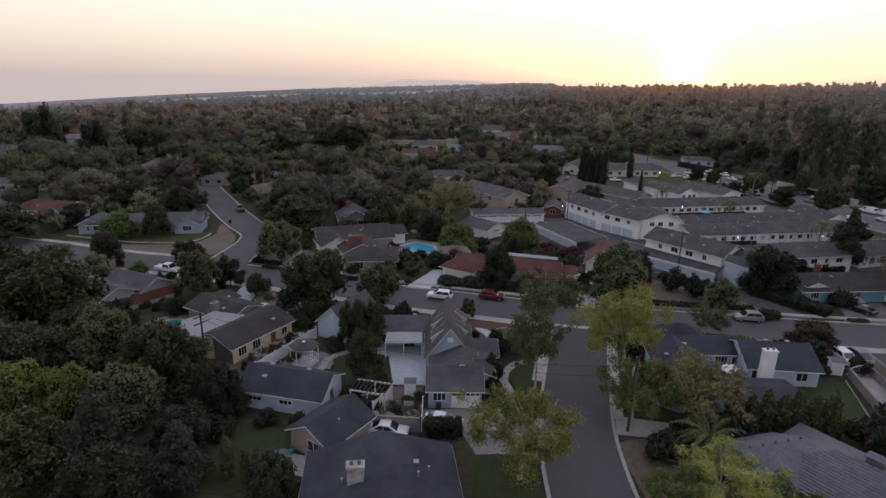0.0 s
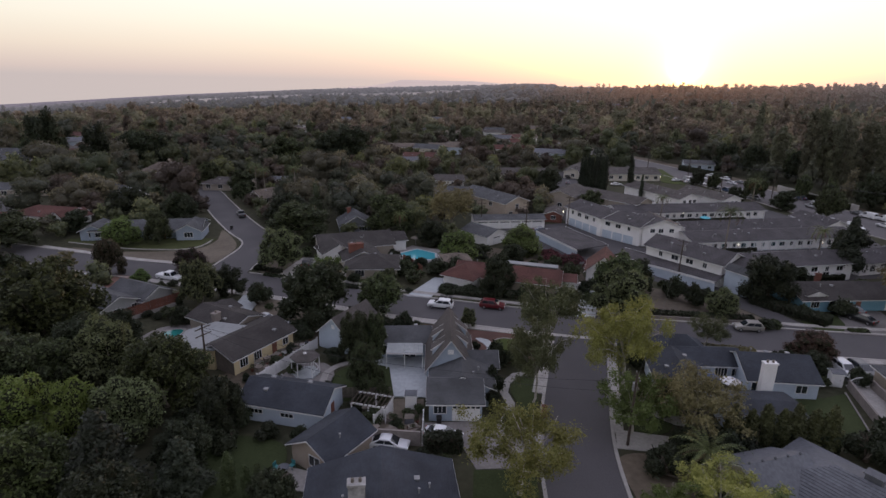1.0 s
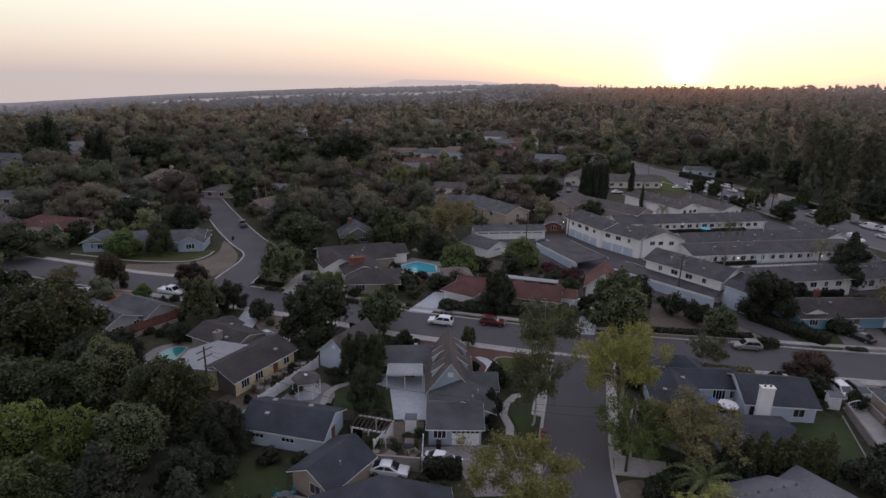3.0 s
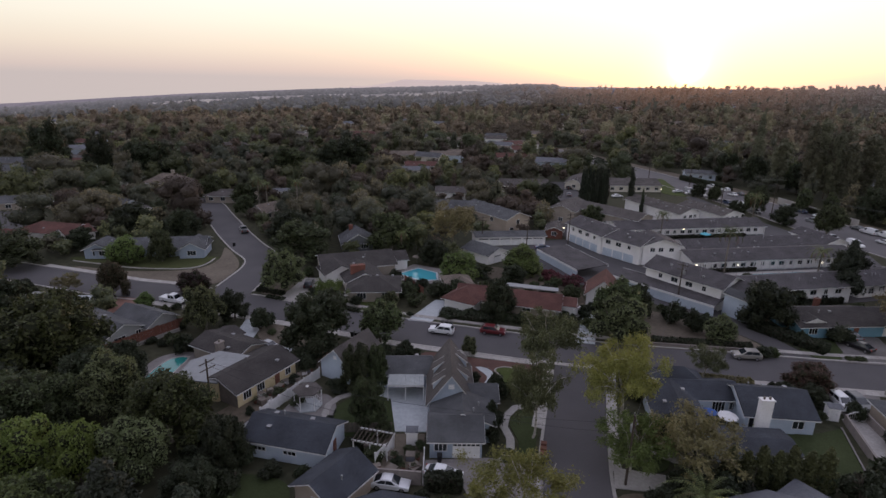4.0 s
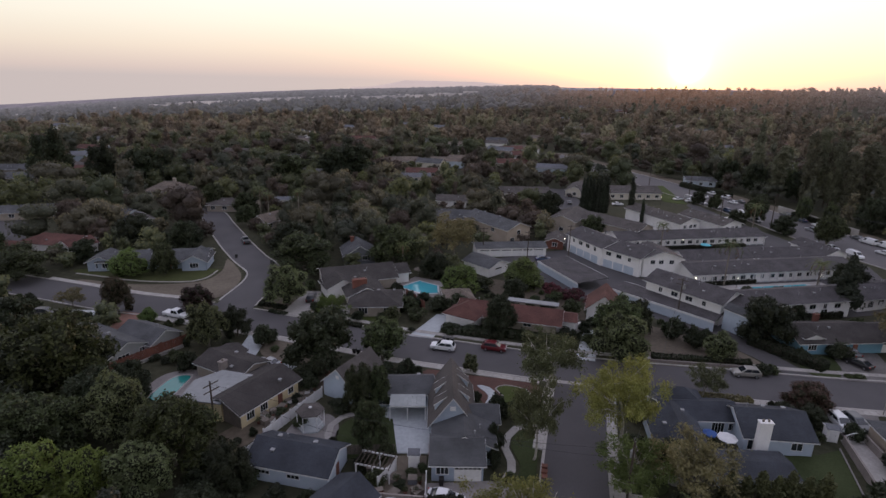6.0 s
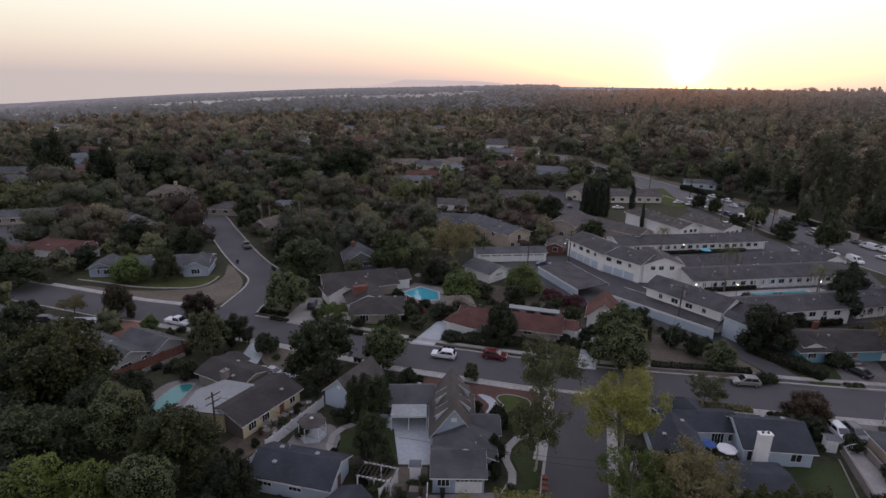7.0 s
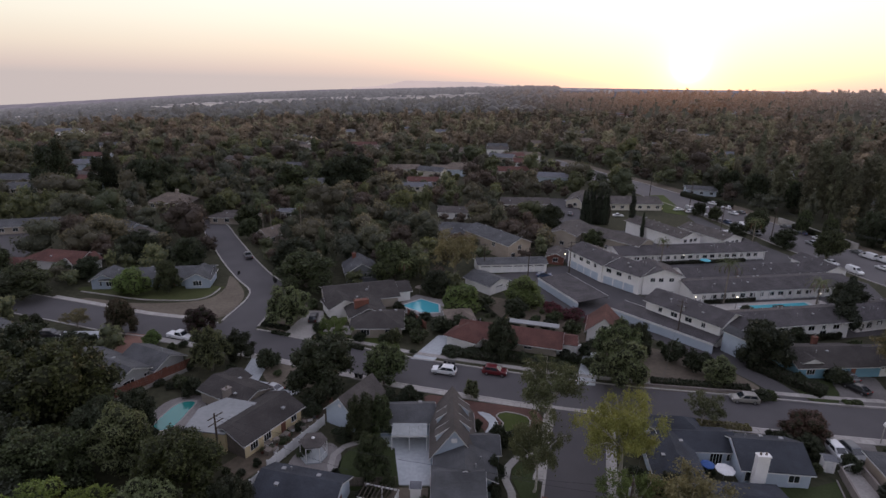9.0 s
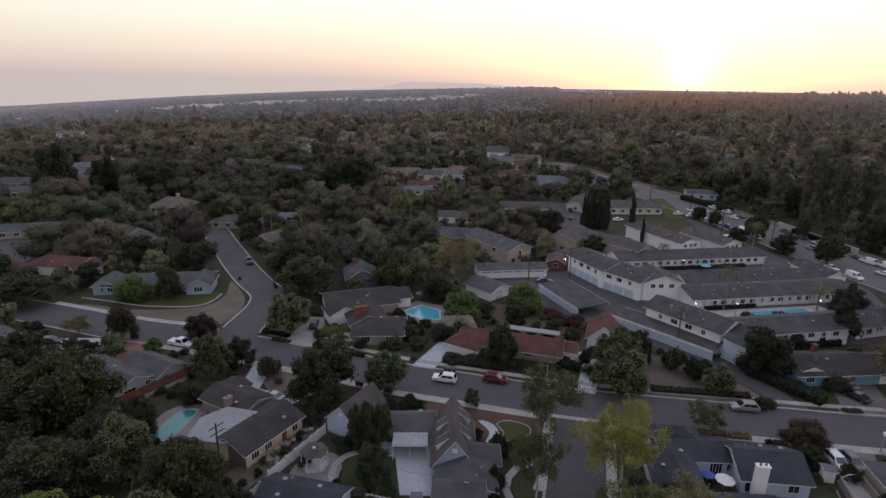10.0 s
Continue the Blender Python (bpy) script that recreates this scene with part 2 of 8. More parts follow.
M["metal"] = surface("galvanised_metal", (0.20, 0.205, 0.21), (0.30, 0.305, 0.31), 6.0, 0.8, 0.6, 0.05, 0.3)
M["black"] = plain("black_plastic", (0.012, 0.012, 0.013), 0.5)
M["tyre"] = plain("tyre_rubber", (0.014, 0.014, 0.015), 0.8)
M["chrome"] = plain("wheel_metal", (0.5, 0.5, 0.52), 0.3, 1.0)
M["lampglow"] = plain("lit_lamp", (1.0, 0.82, 0.55), 0.4, 0, 7.0)
M["headlight"] = plain("headlight_lens", (0.75, 0.76, 0.78), 0.1)
M["taillight"] = plain("tail_light_lens", (0.28, 0.015, 0.012), 0.2)
M["bark"] = surface("grey_bark", (0.10, 0.085, 0.07), (0.22, 0.195, 0.165), 3.0, 0.6, 0.95, 0.5)
M["bark_pale"] = surface("pale_sycamore_bark", (0.24, 0.22, 0.19), (0.46, 0.43, 0.38), 2.0, 0.9, 0.9, 0.3)
M["bark_dark"] = surface("dark_bark", (0.045, 0.036, 0.028), (0.10, 0.08, 0.062), 3.0, 0.6, 0.95, 0.5)
# stands in for the shade in gaps between leaves of the near crowns
M["core_shade"] = surface("crown_core_shade", (0.012, 0.014, 0.008), (0.034, 0.037, 0.022), 2.0, 0.4, 0.95, 0.4, spec=0.1)
M["leaf"] = foliage("green_leaves", (0.0228, 0.0324, 0.0132), (0.0840, 0.1020, 0.0384))
M["leaf_dark"] = foliage("dark_leaves", (0.0115, 0.0161, 0.0080), (0.0414, 0.0517, 0.0230))
M["leaf_bright"] = foliage("bright_green_leaves", (0.0630, 0.0960, 0.0240), (0.1575, 0.1950, 0.0600), 0.35)
M["leaf_olive"] = foliage("grey_green_leaves", (0.0644, 0.0773, 0.0347), (0.1674, 0.1867, 0.0850), 0.3)
M["leaf_fresh"] = foliage("fresh_green_leaves", (0.017, 0.024, 0.008), (0.092, 0.110, 0.030))
M["leaf_screen"] = foliage("olive_green_leaves", (0.030, 0.035, 0.014), (0.110, 0.112, 0.040))
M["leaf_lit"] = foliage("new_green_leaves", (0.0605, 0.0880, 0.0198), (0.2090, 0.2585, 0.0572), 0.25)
M["leaf_yellow"] = foliage("yellowing_leaves", (0.1040, 0.1218, 0.0356), (0.4010, 0.3935, 0.1114), 0.35)
M["leaf_brown"] = foliage("browning_leaves", (0.1050, 0.0945, 0.0480), (0.2550, 0.2220, 0.1080), 0.35)
M["leaf_rust"] = foliage("rust_brown_leaves", (0.035, 0.028, 0.016), (0.085, 0.062, 0.034))
M["leaf_red"] = foliage("plum_red_leaves", (0.026, 0.014, 0.011), (0.062, 0.03, 0.022))
M["leaf_conifer"] = foliage("conifer_needles", (0.016, 0.022, 0.014), (0.050, 0.060, 0.036))
# avenue pines: haze is put into a paler needle colour
M["leaf_pine"] = foliage("hazy_pine_needles", (0.062, 0.066, 0.043), (0.165, 0.162, 0.100))
M["palm"] = foliage("palm_fronds", (0.0552, 0.0713, 0.0253), (0.1437, 0.1610, 0.0575))
M["dead_frond"] = foliage("dry_fronds", (0.07, 0.035, 0.016), (0.16, 0.075, 0.03))
M["flower"] = foliage("bougainvillea_bracts", (0.05, 0.02, 0.022), (0.16, 0.035, 0.05))
for i_, (d_, l_) in enumerate([((0.048, 0.058, 0.033), (0.184, 0.181, 0.087)), ((0.060, 0.071, 0.035), (0.215, 0.221, 0.087)),
                               ((0.073, 0.071, 0.050), (0.238, 0.208, 0.122)), ((0.043, 0.050, 0.035), (0.150, 0.145, 0.090)),
                               ((0.051, 0.039, 0.032), (0.148, 0.107, 0.080))]):
    M["wood%d" % i_] = foliage("woodland_leaves", d_, l_, 0.3, 0.035, True)
# woods from 430 to 800 m: haze is put into paler leaf colours
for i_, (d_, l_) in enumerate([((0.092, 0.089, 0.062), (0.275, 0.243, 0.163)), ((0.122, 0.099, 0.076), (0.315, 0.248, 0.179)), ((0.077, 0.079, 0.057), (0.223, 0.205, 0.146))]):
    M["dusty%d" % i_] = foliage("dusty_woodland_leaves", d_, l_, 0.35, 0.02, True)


# ---- mesh tools ----
def part(name, bm, material, parent=None, label=""):
    me = bpy.data.meshes.new(name)
    bm.to_mesh(me)
    bm.free()
    if material is not None:
        me.materials.append(M[material] if isinstance(material, str) else material)
    ob = new(name, me)
    if parent is not None:
        ob.parent = parent
    if label:
        tagged(ob, label)
    return ob


def raw(name, verts, faces, material, parent=None, label=""):
    me = bpy.data.meshes.new(name)
    me.from_pydata(verts, [], faces)
    me.update()
    if material is not None:
        me.materials.append(M[material] if isinstance(material, str) else material)
    ob = new(name, me)
    if parent is not None:
        ob.parent = parent
    if label:
        tagged(ob, label)
    return ob


def thing(name, x, y, ang=0.0, z=0.0, label="", category="", group="", kind="", size=1.0):
    e = new(name)
    e.empty_display_size = 0.3
    e.matrix_world = pose(x, y, z, 0, 0, ang) @ Matrix.Diagonal((size, size, size, 1))
    return tagged(e, label, category, group, kind)


def box(bm, x0, y0, z0, x1, y1, z1, m=None):
    co = [(x0, y0, z0), (x1, y0, z0), (x1, y1, z0), (x0, y1, z0), (x0, y0, z1), (x1, y0, z1), (x1, y1, z1), (x0, y1, z1)]
    v = [bm.verts.new(m @ Vector(c) if m is not None else c) for c in co]
    for f in ((3, 2, 1, 0), (4, 5, 6, 7), (0, 1, 5, 4), (1, 2, 6, 5), (2, 3, 7, 6), (3, 0, 4, 7)):
        bm.faces.new([v[i] for i in f])
    return v


def boxes(*specs):
    bm = bmesh.new()
    for sp in specs:
        box(bm, *sp)
    return bm


def prism(bm, poly, z0, z1):
    """A flat slab over a plan polygon."""
    a = sum(p[0] * q[1] - q[0] * p[1] for p, q in zip(poly, poly[1:] + poly[:1]))
    if a < 0:
        poly = poly[::-1]
    lo = [bm.verts.new((p[0], p[1], z0)) for p in poly]
    hi = [bm.verts.new((p[0], p[1], z1)) for p in poly]
    bm.faces.new(hi)
    n = len(poly)
    for i in range(n):
        j = (i + 1) % n
        bm.faces.new((lo[i], lo[j], hi[j], hi[i]))


def rod(bm, a, b, r0, r1, n=8):
    a, b = Vector(a), Vector(b)
    q = (b - a).to_track_quat("Z", "Y")
    rings = []
    for c, r in ((a, r0), (b, r1)):
        rings.append([bm.verts.new(c + q @ Vector((r * math.cos(2 * math.pi * i / n), r * math.sin(2 * math.pi * i / n), 0))) for i in range(n)])
    for i in range(n):
        j = (i + 1) % n
        bm.faces.new((rings[0][i], rings[0][j], rings[1][j], rings[1][i]))
    bm.faces.new(rings[1])
    bm.faces.new(rings[0][::-1])


def lathe(bm, profile, n=12, at=(0, 0, 0)):
    """A turned shape from (radius, height) pairs."""
    rings = []
    for r, z in profile:
        rings.append([bm.verts.new((at[0] + r * math.cos(2 * math.pi * i / n), at[1] + r * math.sin(2 * math.pi * i / n), at[2] + z)) for i in range(n)])
    for A, B in zip(rings, rings[1:]):
        for i in range(n):
            j = (i + 1) % n
            bm.faces.new((A[i], A[j], B[j], B[i]))
    bm.faces.new(rings[-1])
    bm.faces.new(rings[0][::-1])


def smooth_line(pts, step=2.0):
    """Resample a plan line as an even, rounded curve."""
    P = [Vector((p[0], p[1])) for p in pts]
    P = [P[0] * 2 - P[1]] + P + [P[-1] * 2 - P[-2]]
    out = []
    for i in range(1, len(P) - 2):
        a, b, c, d = P[i - 1:i + 3]
        n = max(1, int((c - b).length / step))
        for k in range(n):
            t = k / n
            out.append(0.5 * (2 * b + (c - a) * t + (2 * a - 5 * b + 4 * c - d) * t * t + (3 * b - a - 3 * c + d) * t ** 3))
    out.append(P[-2])
    return out


def offset_line(line, d):
    """Shift a plan line to its right by d."""
    out = []
    for i, p in enumerate(line):
        t = line[min(i + 1, len(line) - 1)] - line[max(i - 1, 0)]
        t = t.normalized()
        out.append(p + Vector((t.y, -t.x)) * d)
    return out


def ribbon(name, line, d0, d1, z0, z1, material, label="", category="", kind="structure", keep=None):
    """A long slab beside a line, between two offsets to its right."""
    A, B = offset_line(line, d0), offset_line(line, d1)
    bm = bmesh.new()
    prev = None
    for i, (a, b) in enumerate(zip(A, B)):
        if keep is not None and not keep((a + b) / 2):
            prev = None
            continue
        cur = [bm.verts.new((a.x, a.y, z1)), bm.verts.new((b.x, b.y, z1)), bm.verts.new((a.x, a.y, z0)), bm.verts.new((b.x, b.y, z0))]
        if prev:
            bm.faces.new((prev[0], prev[1], cur[1], cur[0]))
            bm.faces.new((prev[2], prev[0], cur[0], cur[2]))
            bm.faces.new((prev[1], prev[3], cur[3], cur[1]))
        prev = cur
    bmesh.ops.recalc_face_normals(bm, faces=bm.faces)
    return tagged(part(name, bm, material), label, category, "", kind)


PAVED = []  # plan outlines kept clear of planting


def patch(name, poly, z, material, label, category, kind="structure"):
    if material not in ("soil", "ivy", "dryyard", "mulch"):
        PAVED.append([tuple(p[:2]) for p in poly])
    bm = bmesh.new()
    prism(bm, [tuple(p[:2]) for p in poly], -0.05, z)
    return tagged(part(name, bm, material), label, category, "", kind)


def rounded(poly, step=1.0):
    """A closed, rounded outline through the points."""
    n = len(poly)
    out = []
    for i in range(n):
        a, b, c, d = (Vector(poly[(i + k) % n]) for k in (-1, 0, 1, 2))
        m = max(2, int((c - b).length / step))
        for k in range(m):
            t = k / m
            p = 0.5 * (2 * b + (c - a) * t + (2 * a - 5 * b + 4 * c - d) * t * t + (3 * b - a - 3 * c + d) * t ** 3)
            out.append((p.x, p.y))
    return out


# ---- ground, far land and hills ----
AZ_TABLE = [(-180, -20), (-90, -150), (-38, -160), (-25, -90), (-12.5, -34), (0, 4), (8, 22), (12, 23), (23, 31), (37, 40), (60, 42), (90, 30), (180, -20)]


def land_target(az):
    for (a, u), (b, v) in zip(AZ_TABLE, AZ_TABLE[1:]):
        if a <= az <= b:
            return u + (v - u) * (az - a) / (b - a)
    return 0.0


def land(x, y):
    """Height of the ground: level near by, falling to a wide plain on one side and rising to a low ridge on the other."""
    d = math.hypot(x, y)
    if d < 420:
        return 0.0
    t = land_target(math.degrees(math.atan2(x, y)))
    s = min(1.0, (d - 420) / (1100 if t > 0 else 3500))
    return t * (s * s * (3 - 2 * s) if t > 0 else s)


def build_ground():
    radii = [0.0, 20, 60, 120, 200, 300, 420, 500, 600, 720, 860, 1020, 1200, 1400, 1700, 2100, 2600, 3200, 3900, 4900]
    n = 120
    verts, faces = [(0, 0, 0)], []
    for r in radii[1:]:
        for i in range(n):
            a = 2 * math.pi * i / n
            x, y = r * math.sin(a), r * math.cos(a)
            verts.append((x, y, land(x, y) - (14 if r > 1400 else 0)))
    for i in range(n):
        faces.append((0, 1 + (i + 1) % n, 1 + i))
    for k in range(len(radii) - 2):
        for i in range(n):
            j = (i + 1) % n
            a, b = 1 + k * n, 1 + (k + 1) * n
            faces.append((a + i, a + j, b + j, b + i))
    tagged(raw("ground", verts, faces, "ground"), "brown leaf litter and dry earth between the yards", "ground", "", "structure")


build_ground()


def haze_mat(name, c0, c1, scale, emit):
    """Far land: evening haze is put into a pale colour and a faint glow of its own."""
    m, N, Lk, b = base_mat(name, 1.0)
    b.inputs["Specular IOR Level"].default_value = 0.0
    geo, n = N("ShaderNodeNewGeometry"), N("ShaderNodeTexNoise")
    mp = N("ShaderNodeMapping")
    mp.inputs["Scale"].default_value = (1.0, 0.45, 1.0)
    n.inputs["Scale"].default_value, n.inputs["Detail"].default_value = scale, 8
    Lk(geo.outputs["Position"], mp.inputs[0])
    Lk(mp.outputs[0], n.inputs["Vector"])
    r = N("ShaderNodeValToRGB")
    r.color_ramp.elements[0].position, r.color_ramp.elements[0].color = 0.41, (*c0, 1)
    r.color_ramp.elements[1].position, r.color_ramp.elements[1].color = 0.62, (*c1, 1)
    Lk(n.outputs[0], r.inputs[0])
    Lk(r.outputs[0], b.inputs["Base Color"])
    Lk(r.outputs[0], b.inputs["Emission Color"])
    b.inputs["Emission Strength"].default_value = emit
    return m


def haze_glow_mat(name, dark, light, near, deep, glow0, glow1):
    """Leaves of the far backdrop: evening haze put in as emission, growing with distance, warmer towards the sun."""
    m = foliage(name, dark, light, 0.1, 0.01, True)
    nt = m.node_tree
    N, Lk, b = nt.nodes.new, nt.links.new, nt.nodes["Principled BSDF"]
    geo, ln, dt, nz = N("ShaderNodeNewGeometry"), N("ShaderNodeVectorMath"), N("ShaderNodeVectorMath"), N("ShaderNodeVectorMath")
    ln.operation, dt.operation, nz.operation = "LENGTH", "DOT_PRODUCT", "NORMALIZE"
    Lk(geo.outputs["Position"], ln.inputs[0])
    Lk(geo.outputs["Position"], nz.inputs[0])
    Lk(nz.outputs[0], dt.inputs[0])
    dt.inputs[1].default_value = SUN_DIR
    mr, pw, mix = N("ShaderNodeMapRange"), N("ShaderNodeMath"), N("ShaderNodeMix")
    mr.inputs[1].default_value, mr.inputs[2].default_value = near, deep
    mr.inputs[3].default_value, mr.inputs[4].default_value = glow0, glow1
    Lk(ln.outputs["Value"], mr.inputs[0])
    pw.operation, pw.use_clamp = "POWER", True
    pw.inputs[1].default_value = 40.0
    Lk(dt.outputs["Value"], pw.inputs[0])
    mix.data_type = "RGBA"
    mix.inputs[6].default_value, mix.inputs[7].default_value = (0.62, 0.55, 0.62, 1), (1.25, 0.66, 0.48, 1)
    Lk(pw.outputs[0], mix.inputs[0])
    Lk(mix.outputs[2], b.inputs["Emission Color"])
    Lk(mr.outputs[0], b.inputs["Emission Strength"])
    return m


M["far_wood"] = haze_glow_mat("haze_glow_woodland_leaves", (0.046, 0.050, 0.040), (0.115, 0.117, 0.090), 760, 1700, 0.022, 0.22)
M["plain_wood"] = haze_glow_mat("haze_glow_tree_leaves", (0.05, 0.052, 0.048), (0.10, 0.098, 0.09), 850, 3000, 0.035, 0.19)
# plain, sheds and hills: haze painted as pale colour plus emission
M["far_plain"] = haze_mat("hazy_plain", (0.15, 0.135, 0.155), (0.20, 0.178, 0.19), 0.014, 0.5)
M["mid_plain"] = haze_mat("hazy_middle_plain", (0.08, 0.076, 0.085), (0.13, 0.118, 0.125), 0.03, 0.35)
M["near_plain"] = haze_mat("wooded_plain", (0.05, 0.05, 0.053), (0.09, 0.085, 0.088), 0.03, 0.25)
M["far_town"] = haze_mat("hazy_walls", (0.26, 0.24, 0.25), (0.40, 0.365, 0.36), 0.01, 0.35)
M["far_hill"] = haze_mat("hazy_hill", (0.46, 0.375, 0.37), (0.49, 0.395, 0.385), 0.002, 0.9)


def build_far():
    # the wide plain behind the woods, in rolling stretches of town and trees
    n = 90
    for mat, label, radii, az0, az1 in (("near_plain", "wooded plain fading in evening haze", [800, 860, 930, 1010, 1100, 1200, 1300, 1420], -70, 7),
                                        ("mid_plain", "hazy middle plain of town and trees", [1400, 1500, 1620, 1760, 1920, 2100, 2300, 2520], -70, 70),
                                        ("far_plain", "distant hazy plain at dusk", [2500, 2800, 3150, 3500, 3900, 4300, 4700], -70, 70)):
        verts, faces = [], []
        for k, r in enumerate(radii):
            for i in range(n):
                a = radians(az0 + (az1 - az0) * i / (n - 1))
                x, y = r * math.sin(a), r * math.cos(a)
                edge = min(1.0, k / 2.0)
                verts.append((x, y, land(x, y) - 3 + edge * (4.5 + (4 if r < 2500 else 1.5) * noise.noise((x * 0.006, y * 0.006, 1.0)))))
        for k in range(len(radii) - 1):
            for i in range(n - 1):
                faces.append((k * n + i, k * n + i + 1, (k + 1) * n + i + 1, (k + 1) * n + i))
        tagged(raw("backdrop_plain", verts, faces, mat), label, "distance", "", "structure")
    # a low range of hills on the skyline
    verts, faces = [], []
    n = 80
    for i in range(n):
        az = -9.5 + 19.5 * i / (n - 1)
        s = (az + 9.5) / 19.5
        prof = min(1, max(0, (s - 0.05) / 0.22)) ** 1.5 * min(1, max(0, (1.0 - s) / 0.35)) ** 0.6
        h = -24 + 62 * prof + 1.5 * noise.noise((az * 1.3, 0, 0))
        a = radians(az)
        for r, z in ((4880, -60.0), (4890, 14 + h), (4898, -60.0)):
            verts.append((r * math.sin(a), r * math.cos(a), z))
    for i in range(n - 1):
        for k in range(2):
            faces.append((i * 3 + k, i * 3 + 3 + k, i * 3 + 4 + k, i * 3 + 1 + k))
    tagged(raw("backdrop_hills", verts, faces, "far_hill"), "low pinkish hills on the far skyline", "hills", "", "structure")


build_far()

# ---- streets, kerbs and pavements ----
NEAR = smooth_line([(24.3, 84.6), (22.9, 80), (21.1, 73.5), (19.1, 66), (16.7, 56), (15.7, 48), (15.6, 39), (17, 28), (20, 10), (24, -20)])
CROSS = smooth_line([(-230, 168), (-190, 151), (-150, 137.5), (-120, 128.5), (-100, 122.3), (-86, 118), (-70, 113), (-56, 110.3), (-46, 107.5), (-34, 104), (-20, 99.6),
                     (-8, 95.4), (4, 92.3), (18, 88.9), (33, 86.2), (52, 83.8), (70, 81.5), (90, 80), (130, 78), (200, 75)])
HOOK = smooth_line([(-45.3, 107.5), (-45.5, 115), (-44.9, 122), (-44.6, 129), (-46.4, 136.4), (-53.2, 145.4), (-61.6, 158), (-68.6, 169.5), (-76.5, 182.5), (-86, 198), (-102, 216)])
BIG = smooth_line([(175, 55), (152, 105), (136.5, 150), (132, 173), (129, 188), (126.5, 208), (122, 232), (115.5, 258), (107, 290), (99, 315), (88, 345), (70, 400)], 4)
road_l = "worn grey asphalt residential street"
ribbon("road_cross", CROSS, -4.8, 4.8, -0.2, 0.020, "asphalt", road_l, "road")
ribbon("road_near", NEAR, -4.1, 4.1, -0.2, 0.016, "asphalt", road_l, "road")
ribbon("road_hook", HOOK, -4.3, 4.3, -0.2, 0.012, "asphalt", road_l, "road")
ribbon("verge_main", BIG, 11.4, 20.0, -0.2, 0.02, "dryyard", "bare dusty verge beside the avenue", "verge")
ribbon("road_main", BIG, -11.0, 11.0, -0.2, 0.012, "asphalt_pale", "wide asphalt avenue with parked cars on both sides", "road")


def clear_of(line, d):
    return lambda p: min((p - q).length for q in line) > d


def outside(*pairs):
    tests = [clear_of(l, d) for l, d in pairs]
    return lambda p: all(t(p) for t in tests)


kerb_l = "pale concrete kerb and gutter along the street"
CURB_KEEP_X = outside((NEAR, 4.4), (HOOK, 4.6))
ribbon("kerb_cross_south", CROSS, 4.8, 5.15, -0.1, 0.15, "concrete", kerb_l, "kerb", keep=CURB_KEEP_X)
ribbon("kerb_cross_north", CROSS, -5.15, -4.8, -0.1, 0.15, "concrete", kerb_l, "kerb", keep=CURB_KEEP_X)
ribbon("kerb_near_east", NEAR, -4.5, -4.1, -0.1, 0.15, "concrete", kerb_l, "kerb", keep=clear_of(CROSS, 5.2))
ribbon("kerb_near_west", NEAR, 4.1, 4.5, -0.1, 0.15, "concrete", kerb_l, "kerb", keep=clear_of(CROSS, 5.2))
ribbon("kerb_hook_east", HOOK, 4.3, 4.7, -0.1, 0.15, "concrete", kerb_l, "kerb", keep=clear_of(CROSS, 5.2))
ribbon("kerb_hook_west", HOOK, -4.7, -4.3, -0.1, 0.15, "concrete", kerb_l, "kerb", keep=clear_of(CROSS, 5.2))
ribbon("kerb_main_west", BIG, 11.0, 11.4, -0.1, 0.15, "concrete", kerb_l, "kerb")
ribbon("kerb_main_east", BIG, -11.4, -11.0, -0.1, 0.15, "concrete", kerb_l, "kerb")
ribbon("valley_gutter", [p for p in CROSS if 17.5 < p.x < 29.5], 4.35, 5.35, -0.1, 0.024, "concrete", "pale concrete gutter across the street mouth", "gutter")


def pavement(name, line, d0, d1, keep, label="pale concrete pavement in square slabs"):
    """A row of separate slabs with open joints."""
    e = thing(name, 0, 0, 0, 0, label, "pavement", "", "structure")
    A, B = offset_line(line, d0), offset_line(line, d1)
    for i in range(len(line) - 1):
        mid = (A[i] + B[i + 1]) / 2
        if not keep(mid):
            continue
        for s0, s1 in ((0.01, 0.49), (0.51, 0.99)):
            q = [A[i].lerp(A[i + 1], s0), B[i].lerp(B[i + 1], s0), B[i].lerp(B[i + 1], s1), A[i].lerp(A[i + 1], s1)]
            bm = bmesh.new()
            prism(bm, [(p.x, p.y) for p in q], -0.05, 0.135 + random.uniform(-0.008, 0.008))
            part("slab", bm, "concrete", e)
    return e


# ---- yards, drives and lawns ----
drive_l = "pale concrete driveway between planting beds"
patch("drive_1", [(-6.3, 99.6), (-1.8, 98.6), (3.2, 109.5), (-1.0, 110.3)], 0.10, "concrete_pale", drive_l, "driveway")
patch("drive_2", [(24.6, 91.4), (28.2, 90.9), (32.2, 104.0), (29.4, 104.2)], 0.10, "concrete_pale", drive_l, "driveway")
patch("drive_3", [(-34.5, 108.4), (-27.5, 106.2), (-27.5, 111.0), (-20, 109.5), (-18.5, 113), (-27, 115.5), (-28.5, 122), (-32, 122)], 0.10, "concrete", drive_l, "driveway")
patch("drive_4", [(-70, 107.6), (-72.5, 108.6), (-82, 108), (-83.5, 104), (-76.5, 99.5)], 0.10, "concrete_pale", drive_l, "driveway")
patch("drive_5", [(-37.5, 99.0), (-33.5, 97.6), (-33.5, 90), (-25, 86.5), (-27, 83.5), (-37, 86.5)], 0.10, "concrete_pale", drive_l, "driveway")
patch("drive_6", [(69.5, 85.9), (80, 84.9), (83.5, 96), (78, 98), (74, 95), (72.5, 90)], 0.10, "concrete_dark", drive_l, "driveway")
